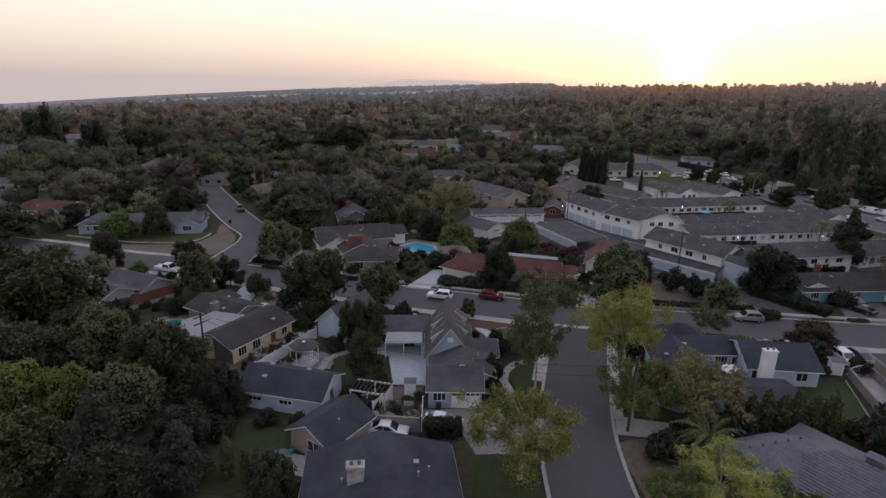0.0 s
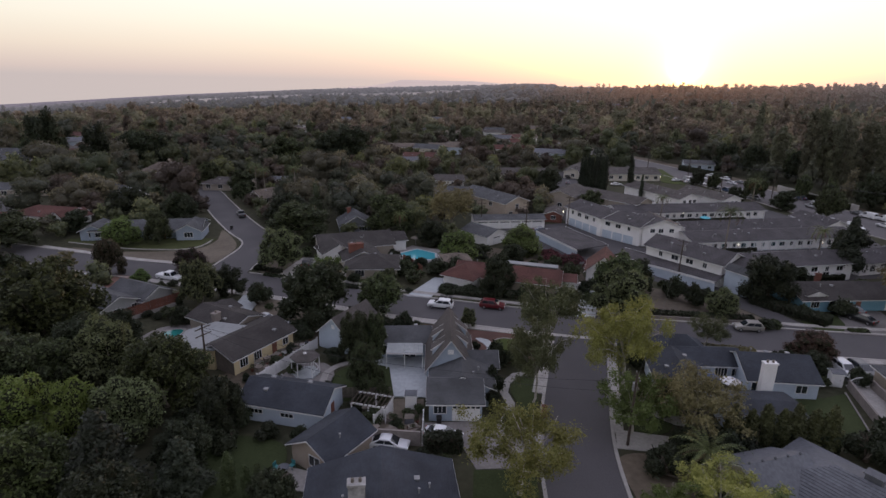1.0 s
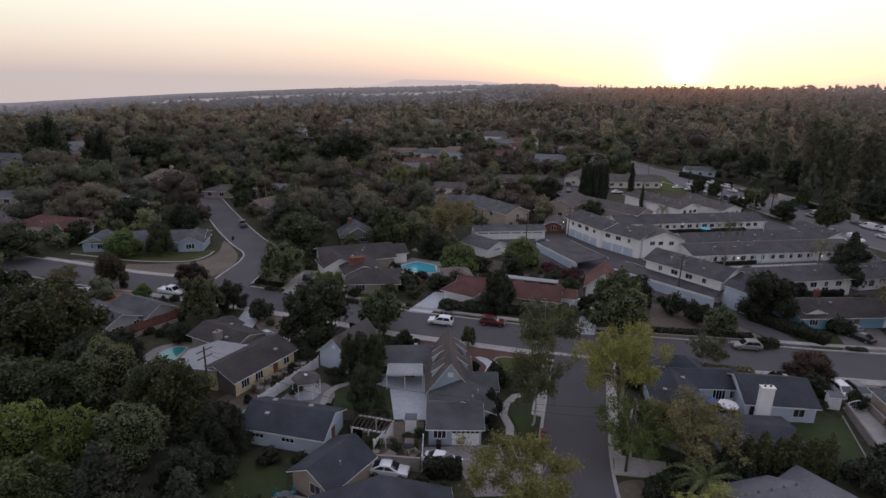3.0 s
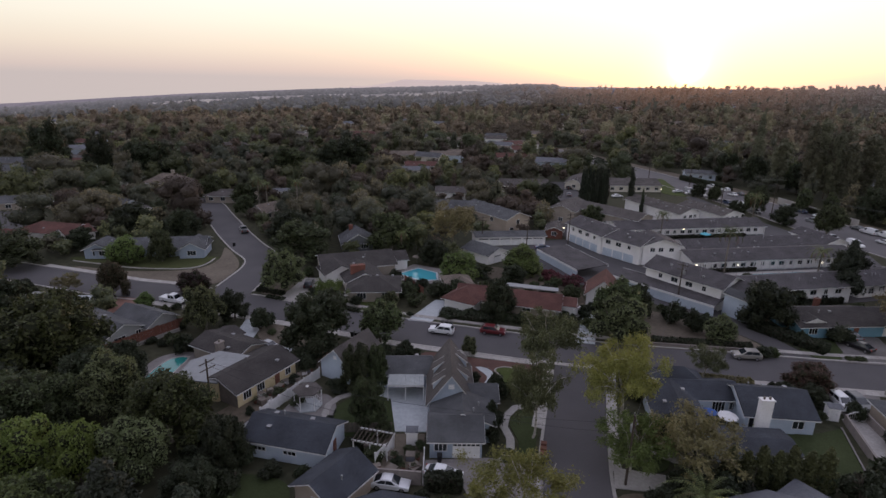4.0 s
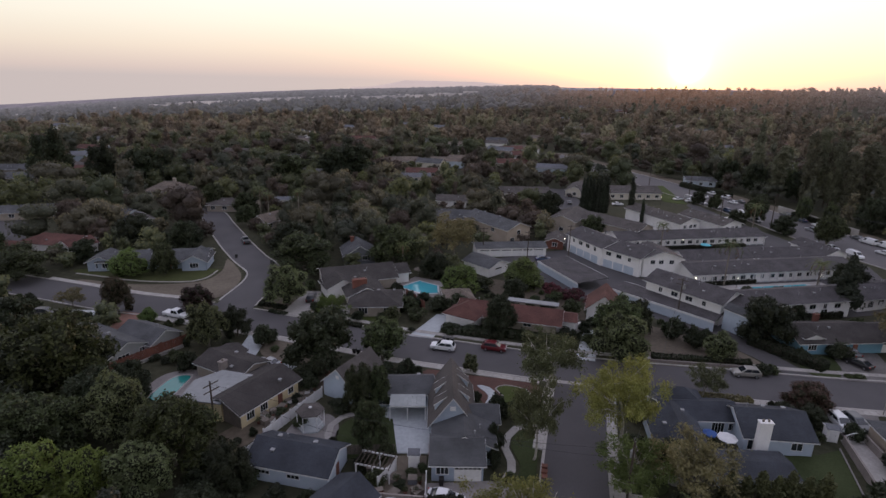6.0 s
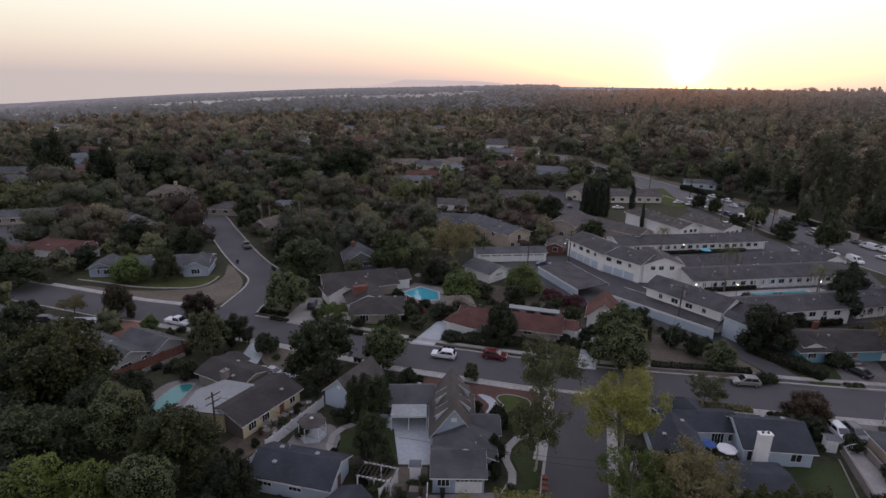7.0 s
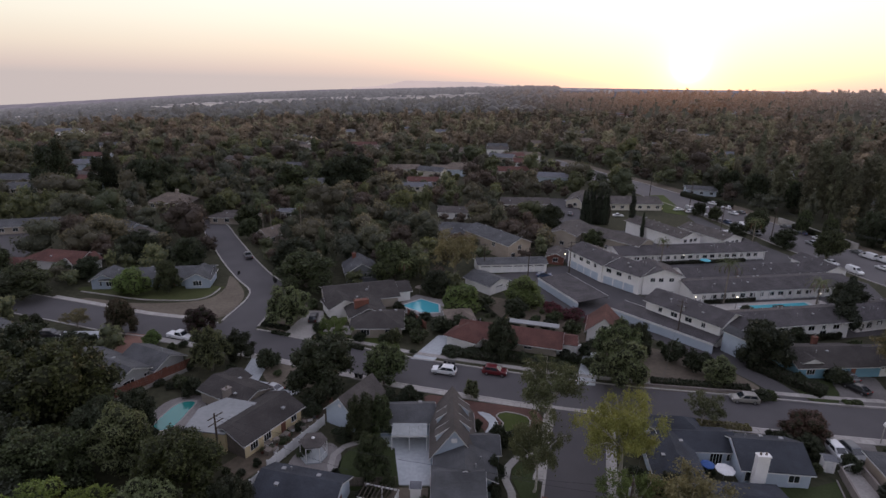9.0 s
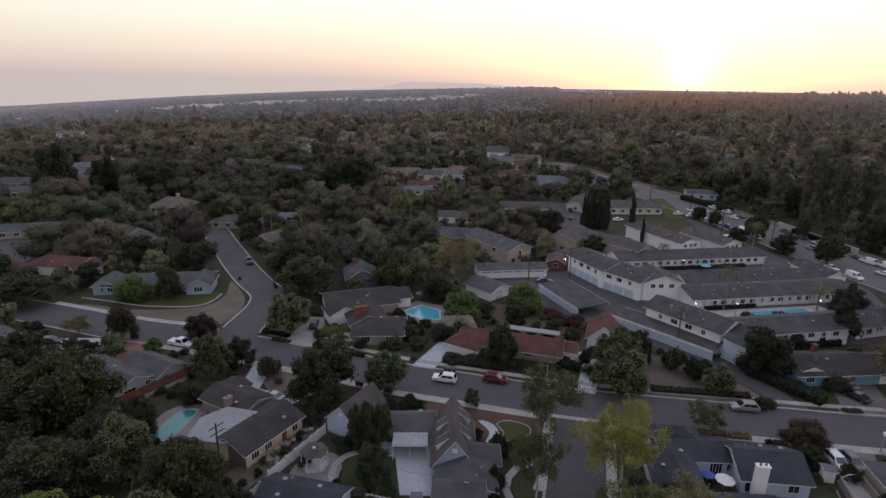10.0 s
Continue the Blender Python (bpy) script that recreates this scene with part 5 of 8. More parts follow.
for x_, y_, a_, L_, wl_, rf_, tx_ in ((52, 368, 8, 15, "white", "roof_red", "white house with faded red roof in trees"), (82.6, 488, -4, 17, "yellow", "roof_tan", "pale yellow house among far trees"),
                                       (122, 520, 3, 34, "cream", "roof_tan", "long low house with pale tan roof"), (-8, 442, 6, 15, "white", "roof_grey", "white gabled house in the far woods"),
                                       (18, 419, -12, 16, "white", "roof_tan", "white house with tan roof in the far woods"), (42, 458, 4, 16, "white", "roof_grey", "white house with grey roof in the far woods"),
                                       (215, 438, -20, 20, "white", "roof_pale", "white low building beside the avenue"), (-338, 500, 14, 20, "white", "roof_pale", "white-roofed house deep in the woods"), (-208, 268, 12, 18, "tanwall", "roof_grey", "grey-roofed house under tall trees")):
    far_house(x_, y_, a_, L_, 9, 3.2, 5.2, wl_, rf_, label=tx_)
rng_far = random.Random(11)
for k_ in range(70):
    az_, d_ = radians(rng_far.uniform(-40, 40)), rng_far.uniform(300, 950)
    x_, y_ = d_ * math.sin(az_), d_ * math.cos(az_)
    if abs(x_ - 115) < 45 and y_ < 420:
        continue
    Hh_ = thing("house", x_, y_, 0, 0, rng_far.choice(("distant pale-walled house with low roof", "distant house with tan roof among crowns")), "house", "houses among the trees")
    block(Hh_, x_, y_, rng_far.uniform(-30, 30), rng_far.uniform(13, 22), 9, 4.2, 6.0, rng_far.choice(("white", "cream", "tanwall", "paleblue")), rng_far.choice(("roof_tan", "roof_grey", "roof_red", "roof_brown", "roof_pale")))
    Hh_.matrix_world = pose(x_, y_, land(x_, y_))


def far_town():
    """Pale sheds and shops on the plain, too many and small to count."""
    rg = random.Random(4)
    bm = bmesh.new()
    for k in range(150):
        az, d = radians(rg.uniform(-40, 16)), rg.uniform(1450, 3400)
        x, y = d * math.sin(az), d * math.cos(az)
        w, dp, h = rg.uniform(8, 40), rg.uniform(8, 16), rg.uniform(0.8, 2.6)
        box(bm, -w / 2, -dp / 2, -3, w / 2, dp / 2, h, pose(x, y, land(x, y) + 7, 0, 0, rg.uniform(-15, 15)))
    for k in range(90):  # a belt of long pale sheds
        az, d = radians(rg.uniform(-27, 3)), rg.uniform(1500, 1760)
        x, y = d * math.sin(az), d * math.cos(az)
        w = rg.uniform(18, 70)
        box(bm, -w / 2, -9, -3, w / 2, 9, rg.uniform(3.0, 6.0), pose(x, y, land(x, y) + 7, 0, 0, rg.uniform(-8, 8)))
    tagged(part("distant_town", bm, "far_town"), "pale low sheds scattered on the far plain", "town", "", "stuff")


far_town()


def far_lights():
    """A scatter of lit lamps on the plain."""
    rg = random.Random(9)
    bm = bmesh.new()
    for k in range(7):
        az, d = radians(rg.uniform(-38, 6)), rg.uniform(1400, 2900)
        x, y = d * math.sin(az), d * math.cos(az)
        w = 0.00022 * d
        box(bm, -w, -w, 0, w, w, 2 * w, pose(x, y, land(x, y) + 8))
    tagged(part("distant_lamps", bm, "lampglow"), "small lit street lamps far across the plain", "lamps", "", "stuff")


far_lights()


# ---- trees ----
ICO_V = np.array([(0, 0, 1)] + [(0.894 * math.cos(k * 1.2566), 0.894 * math.sin(k * 1.2566), 0.447) for k in range(5)]
                 + [(0.894 * math.cos(k * 1.2566 + 0.6283), 0.894 * math.sin(k * 1.2566 + 0.6283), -0.447) for k in range(5)] + [(0, 0, -1)])
ICO_F = np.array([(0, 1 + k, 1 + (k + 1) % 5) for k in range(5)] + [(1 + k, 6 + k, 1 + (k + 1) % 5) for k in range(5)]
                 + [(1 + (k + 1) % 5, 6 + k, 6 + (k + 1) % 5) for k in range(5)] + [(11, 6 + (k + 1) % 5, 6 + k) for k in range(5)])


def split_once(v, f):
    """Each face of a ball into four."""
    v, out, mid = [tuple(p) for p in v], [], {}
    for t in f:
        m = []
        for i, j in ((t[0], t[1]), (t[1], t[2]), (t[2], t[0])):
            k = (min(i, j), max(i, j))
            if k not in mid:
                p = (np.array(v[i]) + np.array(v[j])) / 2
                mid[k] = len(v)
                v.append(tuple(p / np.linalg.norm(p)))
            m.append(mid[k])
        out += [(t[0], m[0], m[2]), (t[1], m[1], m[0]), (t[2], m[2], m[1]), tuple(m)]
    return np.array(v), np.array(out)


BALL_V, BALL_F = split_once(ICO_V, ICO_F)


def unit(v):
    return v / np.linalg.norm(v, axis=-1, keepdims=True)


def swell(d, lobes, low, rise):
    """How far the skin of a dome stands out in a direction: it swells round each of its lobes."""
    near = np.einsum("nj,nkj->nk", d, lobes).max(axis=1)
    return low + rise * np.exp(-(1 - near) * 11.0)


def leaf_blades(rng, p, lie, size, droop=0.0, slim=0.42, long=1.25):
    """Three-cornered leaves at p: each lies roughly across the direction lie and points outwards, up or down."""
    n = len(p)
    v = unit(unit(rng.normal(size=(n, 3))) + 0.45 * lie + (0, 0, -droop))
    u = unit(np.cross(v, lie + 0.8 * rng.normal(size=(n, 3))))
    z = size * (0.55 + 0.9 * rng.random(n))[:, None]
    return np.stack([p - u * z * slim, p + u * z * slim, p + v * z * long], axis=1).reshape(-1, 3)


def dome_leaves(rng, C, R, count, size, solid=0.8, low=0.7, rise=0.4, deep=0.3, lobes=14, ball=(BALL_V, BALL_F), up=0.35, slim=0.62, droop=0.0):
    """Leaves over the lobed skins of a few domes, and the dense bodies under them. R holds three radii a dome."""
    C, R = np.asarray(C, float), np.asarray(R, float)
    m = len(C)
    L = unit(rng.normal(size=(m, lobes, 3)) + (0, 0, 0.25))
    w = R.mean(axis=1) ** 2
    idx = rng.choice(m, int(count * 1.7) if m > 1 else count, p=w / w.sum())
    d = unit(rng.normal(size=(len(idx), 3)) + (0, 0, up))
    s = swell(d, L[idx], low, rise) * (1.03 - deep * rng.random(len(idx)) ** 1.4)
    loose = rng.random(len(idx)) < 0.16
    s[loose] *= 1.0 + 0.2 * rng.random(loose.sum())
    p = C[idx] + d * R[idx] * s[:, None]
    if m > 1:  # none inside a neighbouring dome
        q = (p[:, None] - C[None]) / R[None]
        inside_other = (np.einsum("nmj,nmj->nm", q, q) < 0.5) & (np.arange(m)[None] != idx[:, None])
        keep = np.nonzero(~inside_other.any(axis=1))[0][:count]
        p, d, idx = p[keep], d[keep], idx[keep]
    q = leaf_blades(rng, p, d, size, droop, slim)
    bv, bf = ball
    k = len(bv)
    dv = np.tile(bv, (m, 1))
    which = np.repeat(np.arange(m), k)
    core = C[which] + dv * R[which] * (swell(dv, L[which], low, rise) * solid * (0.93 + 0.14 * rng.random(m * k)))[:, None]
    faces = (bf[None] + k * np.arange(m)[:, None, None]).reshape(-1, 3)
    return q, (core, faces)


def leaf_mesh(name, q, material, core=None, core_shade=False):
    """One mesh of loose leaves, three corners each, over the joined cores of the clumps."""
    me = bpy.data.meshes.new(name)
    idx = np.arange(len(q), dtype=np.int32).reshape(-1, 3)
    if core is not None:
        idx = np.concatenate([idx, core[1].astype(np.int32) + len(q)])
        q = np.concatenate([q, core[0]])
    n = len(idx)
    me.vertices.add(len(q))
    me.vertices.foreach_set("co", q.astype(np.float32).ravel())
    me.loops.add(n * 3)
    me.loops.foreach_set("vertex_index", idx.ravel())
    me.polygons.add(n)
    me.polygons.foreach_set("loop_start", np.arange(0, n * 3, 3, dtype=np.int32))
    if core is not None:
        me.polygons.foreach_set("use_smooth", np.arange(n) >= n - len(core[1]))
    me.materials.append(M[material])
    if core is not None and core_shade:  # shade between the leaves, painted as a near-black core
        me.materials.append(M["core_shade"])
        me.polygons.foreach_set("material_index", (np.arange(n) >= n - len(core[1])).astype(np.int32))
    me.update(calc_edges=True)
    return me


def open_tree(rng, R0, H0, fork, r0, count, size, bark, mat):
    """A loose tree: long curving boughs that carry soft, drooping sprays with sky between them."""
    bm = bmesh.new()
    p, pts = Vector((0, 0, -0.3)), []
    for k in range(5):
        pts.append(p)
        p = p + Vector((rng.normal() * 0.14, rng.normal() * 0.14, (fork + 0.3) / 4))
    for k in range(4):
        rod(bm, pts[k], pts[k + 1], r0 * (1 - 0.1 * k), r0 * (1 - 0.1 * (k + 1)), 7)
    top, n = pts[-1], 13
    cen, rad = [], []
    for k in range(n):
        a, t = 2.4 * k + rng.random() * 0.7, (k + rng.random()) / n
        z = fork + (H0 * 0.97 - fork) * (0.22 + 0.78 * t)
        reach = R0 * math.sqrt(max(0.06, 1 - (2 * (0.2 + 0.8 * t) - 1.0) ** 2 * 0.92)) * rng.uniform(0.62, 1.0)
        tip = Vector((math.cos(a) * reach, math.sin(a) * reach, z))
        bend = top.lerp(tip, 0.45) + Vector((rng.normal() * 0.3, rng.normal() * 0.3, 0.14 * (H0 - fork)))
        q = [top.lerp(bend, f).lerp(bend.lerp(tip, f), f) for f in (0, 0.3, 0.6, 0.95)]
        for j in range(3):
            rod(bm, q[j], q[j + 1], r0 * (0.42, 0.3, 0.17)[j], r0 * (0.3, 0.17, 0.05)[j], 5)
        for j in range(6):
            f = 0.45 + 0.58 * (j + rng.random()) / 6
            c = top.lerp(bend, f).lerp(bend.lerp(tip, f), f)
            o = rng.normal(size=3) * R0 * (0.13, 0.13, 0.09)
            if j % 2:
                rod(bm, c, c + Vector(o), r0 * 0.09, r0 * 0.03, 4)
            cen.append(np.array(c) + o)
            rad.append(R0 * rng.uniform(0.04, 0.092))
    cen, rad = np.array(cen), np.array(rad)
    idx = rng.choice(len(cen), count, p=rad ** 1.6 / (rad ** 1.6).sum())
    off = rng.normal(size=(count, 3)) * (1.0, 1.0, 0.72) * rad[idx][:, None]
    off[:, 2] -= rng.random(count) ** 3 * rad[idx] * 2.2
    leaves = leaf_blades(rng, cen[idx] + off, unit(off + 0.2 * rng.normal(size=(count, 3))), size, 0.55, 0.5, 1.35)
    me = bpy.data.meshes.new("trunk")
    bm.to_mesh(me)
    bm.free()
    me.materials.append(M[bark])
    return me, leaf_mesh("crown", leaves, mat)


def limb_mesh(name, rng, spread, h, fork, material, r0=0.32, limbs=7, lean=0.0):
    """A tapered trunk that forks into limbs and branchlets."""
    bm = bmesh.new()
    p = Vector((0, 0, -0.3))
    pts = [p]
    for k in range(4):
        p = p + Vector((rng.normal() * 0.18 + lean * 0.3, rng.normal() * 0.18, (fork + 0.3) / 4))
        pts.append(p)
    for k in range(4):
        rod(bm, pts[k], pts[k + 1], r0 * (1 - 0.13 * k), r0 * (1 - 0.13 * (k + 1)), 8)
    top = pts[-1]
    for k in range(limbs):
        a = 2 * math.pi * (k + rng.random() * 0.6) / limbs
        up = 0.45 + 0.5 * rng.random()
        end = top + Vector((math.cos(a) * spread * (1.1 - up * 0.6), math.sin(a) * spread * (1.1 - up * 0.6), (h - fork) * up))
        mid = top.lerp(end, 0.5) + Vector((rng.normal() * 0.25, rng.normal() * 0.25, 0.25))
        rod(bm, top, mid, r0 * 0.42, r0 * 0.28, 6)
        rod(bm, mid, end, r0 * 0.28, r0 * 0.07, 6)
        for j in range(2):
            e2 = mid + Vector((rng.normal() * spread * 0.3, rng.normal() * spread * 0.3, (h - fork) * 0.25 * rng.random() + 0.3))
            rod(bm, mid, e2, r0 * 0.16, r0 * 0.05, 5)
    me = bpy.data.meshes.new(name)
    bm.to_mesh(me)
    bm.free()
    me.materials.append(M[material])
    return me


def crown_domes(rng, kind):
    """Centres and radii of the domes of a crown 10 m tall and 5 m in radius."""
    C, R = [], []
    if kind in ("broad", "low"):
        n = 22
        for k in range(n):
            t, a = (k + 0.5) / n, 2.4 * k + rng.random()
            z = 8.5 - 6.3 * t ** 1.15 + rng.normal() * 0.3 - (0.9 if kind == "low" and k > 11 else 0)
            out = 3.75 * math.sin(math.pi * min(0.62, 0.1 + 0.6 * t)) ** 0.9 * rng.uniform(0.78, 1.12)
            r = rng.uniform(1.05, 1.75)
            C.append((math.cos(a) * out, math.sin(a) * out, z))
            R.append((r, r, r * rng.uniform(0.9, 1.25)))
        C += [(0, 0, 5.6), (0.6, -0.5, 3.8)]
        R += [(3.0, 3.0, 2.6), (3.2, 3.2, 2.4)]
    elif kind == "shrub":
        for k in range(6):
            a, r = 2.4 * k + rng.random(), rng.uniform(1.8, 2.7)
            out = 0.5 if k == 0 else rng.uniform(1.6, 2.7)
            C.append((math.cos(a) * out, math.sin(a) * out, 6.4 if k == 0 else rng.uniform(2.6, 5.4)))
            R.append((r, r, r * 1.25))
    elif kind == "column":
        for k in range(7):
            z = 0.9 + 1.25 * k
            r = 3.3 * (1 - (k / 7.4) ** 2.6) * (0.85 if k == 0 else 1)
            C.append((rng.normal() * 0.25, rng.normal() * 0.25, z))
            R.append((r * 1.15, r * 1.15, 1.5))
    else:
        n = 30
        for k in range(n):
            z, a = (k + rng.random()) / n, 2.4 * k + rng.random()
            wide = (1 - z) ** 0.8 if kind == "conifer" else 0.3 + 0.7 * math.sin(math.pi * min(1, z * 0.8 + 0.16))
            out = 3.2 * wide * (0.35 + 0.65 * rng.random())
            r = (0.7 + 1.0 * (1 - z)) if kind == "conifer" else rng.uniform(0.9, 1.6)
            C.append((math.cos(a) * out, math.sin(a) * out, 1.5 + 8.0 * z))
            R.append((r * 1.15, r * 1.15, r * (0.6 if kind == "conifer" else 0.5)))
    return np.array(C), np.array(R)


TREE_KINDS = {  # kind: crown form, leaves, leaf size, bark, spread, fork, trunk radius, leaves' material
    "broad": ("broad", 7000, 0.165, "bark", 3.6, 2.6, 0.30, "leaf"),
    "dark": ("low", 8500, 0.165, "bark_dark", 3.4, 1.8, 0.34, "leaf_dark"),
    "green": ("low", 8500, 0.165, "bark", 3.4, 1.6, 0.30, "leaf"),
    "leafy": ("low", 8500, 0.165, "bark", 3.4, 1.8, 0.3, "leaf_fresh"),
    "fresh": ("low", 9500, 0.15, "bark", 3.4, 1.8, 0.3, "leaf_lit"),
    "bright": ("shrub", 8000, 0.165, "bark", 3.0, 1.5, 0.25, "leaf_bright"),
    "olive": ("broad", 7500, 0.155, "bark", 3.6, 2.0, 0.30, "leaf_olive"),
    "euc": ("open", 11000, 0.12, "bark_pale", 4.0, 3.2, 0.24, "leaf_olive"),
    "sycamore": ("open", 17000, 0.092, "bark_pale", 4.2, 3.6, 0.26, "leaf_yellow"),
    "lime": ("open", 13000, 0.12, "bark_pale", 4.2, 2.6, 0.26, "leaf_bright"),
    "brown": ("open", 9500, 0.12, "bark", 4.0, 2.4, 0.24, "leaf_brown"),
    "red": ("low", 7000, 0.165, "bark_dark", 3.4, 1.8, 0.26, "leaf_red"),
    "conifer": ("conifer", 8000, 0.15, "bark_dark", 1.0, 3.0, 0.30, "leaf_conifer"),
    "pine": ("tall", 8000, 0.24, "bark_dark", 2.0, 4.0, 0.30, "leaf_pine"),
    "spire": ("conifer", 9000, 0.26, "bark_dark", 1.0, 3.0, 0.30, "leaf_pine"),
    "cypress": ("column", 6000, 0.13, "bark_dark", 0.5, 2.0, 0.3, "leaf_conifer"),
    "rust": ("low", 8000, 0.15, "bark_dark", 3.0, 2.4, 0.22, "leaf_rust"),
    "thuja": ("column", 2200, 0.1, "bark_dark", 0.4, 0.8, 0.12, "leaf"),
    "screen": ("column", 2600, 0.13, "bark_dark", 0.4, 0.8, 0.12, "leaf_screen"),
    "shrub": ("shrub", 1500, 0.13, "bark_dark", 2.5, 1.5, 0.22, "leaf_dark"),
    "shrub_green": ("shrub", 1500, 0.13, "bark_dark", 2.5, 1.5, 0.22, "leaf"),
    "flower": ("shrub", 2400, 0.13, "bark_dark", 2.5, 1.5, 0.22, "flower"),
}
TREE_TEXT = {
    "broad": "leafy green tree with a rounded crown", "dark": "dense dark green tree with a heavy crown", "green": "dense green tree, leafy to the ground",
    "leafy": "full-crowned tree with fresh olive-green leaves",
    "fresh": "vigorous tree with yellow-green new leaves",
    "bright": "clipped bright green round tree", "olive": "grey-green olive tree with soft crown", "euc": "slender pale-barked tree with sparse grey-green leaves",
    "sycamore": "pale-barked sycamore with yellowing leaves", "lime": "open-crowned tree with fresh green leaves", "brown": "thinning tree with browning leaves", "red": "plum-red leafed small tree", "conifer": "dark conifer with drooping boughs",
    "spire": "very tall tapering conifer above the avenue",
    "pine": "tall dark pine with a ragged crown", "cypress": "narrow dark cypress column", "rust": "small bushy tree with rust-brown leaves", "thuja": "slim clipped green conifer cone", "screen": "upright olive-green screening shrub in a row", "shrub": "dark green rounded evergreen shrub", "shrub_green": "leafy mid-green rounded garden shrub", "flower": "dark red flowering bougainvillea shrub"}
TREE_MESH = {}
SPOTS = []


def tree(kind, x, y, h, r, z=0.0, group=""):
    form, count, size, bark, spread, fork, r0, mat = TREE_KINDS[kind]
    low = form == "shrub" or h < 4.5
    R0, H0 = {"pine": (4.0, 28.0), "spire": (5.0, 32.0), "cypress": (1.6, 13.5), "thuja": (1.1, 4.4), "screen": (1.4, 5.0), "conifer": (4.0, 11.0), "shrub": (2.0, 2.8), "shrub_green": (2.0, 2.8), "flower": (3.0, 2.6)}.get(kind, (5.0, 9.6))
    far = y > 84
    key = (kind, far)
    if key not in TREE_MESH:
        sets = []
        for v in range(3):
            rng = np.random.default_rng(sum(map(ord, kind)) * 10 + v)
            if form == "open":
                sets.append(open_tree(rng, R0, H0, fork * H0 / 9.6, r0, int(count * (0.7 if far else 1.0)), size * (1.8 if far else 1.5), bark, mat))
                continue
            C, R = crown_domes(rng, form)
            C, R = C * (R0 / 5, R0 / 5, H0 / 9.6), R * (R0 / 5, R0 / 5, H0 / 9.6)
            f = 0.62 if far else 1.0
            q, core = dome_leaves(rng, C, R, int(count * f), 1.3 * size / f ** 0.5, ball=(ICO_V, ICO_F) if form in ("broad", "low", "conifer", "tall") else (BALL_V, BALL_F), droop=0.5 if form in ("conifer", "tall") else 0.1)
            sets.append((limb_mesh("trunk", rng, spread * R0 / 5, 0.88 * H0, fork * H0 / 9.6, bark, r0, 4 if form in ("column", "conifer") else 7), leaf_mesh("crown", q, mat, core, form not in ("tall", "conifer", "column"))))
        TREE_MESH[key] = sets
    k = len(SPOTS) % 3
    tr, cr = TREE_MESH[key][k]
    e = new("shrub" if low else "tree")
    e.matrix_world = pose(x, y, z, 0, 0, (x * 37 + y * 53) % 360) @ Matrix.Diagonal((r / R0, r / R0, h / H0, 1))
    tagged(e, TREE_TEXT[kind], "shrub" if low else "tree", group)
    a, b = new("trunk", tr), new("crown", cr)
    a.parent, b.parent = e, e
    SPOTS.append((x, y, r))
    return e


def palm(x, y, h, r, material="palm", skirt=True):
    """A palm with a slender ringed trunk and arching fronds."""
    e = thing("palm_tree", x, y, (x * 37) % 360, 0, "palm with arching fronds on a slender trunk", "palm tree")
    rng = np.random.default_rng(abs(int(x * 10 + y)))
    bm = bmesh.new()
    n = 8
    for k in range(n):
        r0 = 0.22 - 0.008 * k
        rod(bm, (0, 0, h * k / n - (0.2 if k == 0 else 0)), (0, 0, h * (k + 1) / n), r0 * 0.92, r0, 8)
    part("trunk", bm, "bark", e)
    for k in range(34):
        a = 2 * math.pi * (k * 0.382)
        tilt = 1.35 - 1.9 * (k / 34)
        L = r * rng.uniform(0.85, 1.15)
        bm = bmesh.new()
        segs = 7
        pts = []
        for s in range(segs + 1):
            t = s / segs
            el = tilt - 1.1 * t * t
            pts.append((L * t * math.cos(el * 0.8), L * t * math.sin(el) * 0.75))
        for s in range(segs):
            (u0, z0), (u1, z1) = pts[s], pts[s + 1]
            wd = 0.42 * math.sin(math.pi * (0.12 + 0.85 * (s + 0.5) / segs))
            for sd in (-1, 1):
                for j in range(3):
                    f0, f1 = j / 3, (j + 0.55) / 3
                    a0 = (u0 + (u1 - u0) * f0, 0, z0 + (z1 - z0) * f0)
                    a1 = (u0 + (u1 - u0) * f1, 0, z0 + (z1 - z0) * f1)
                    tip = (a1[0] + 0.25, sd * wd, a1[2] - 0.22)
                    bm.faces.new([bm.verts.new(p) for p in (a0, a1, tip)])
        f = part("frond", bm, material if k < 29 or not skirt else "dead_frond", e, "" if k < 29 or not skirt else "dry orange-brown frond")
        f.matrix_local = pose(0, 0, h, 0, 0, math.degrees(a))
    SPOTS.append((x, y, r))
    return e


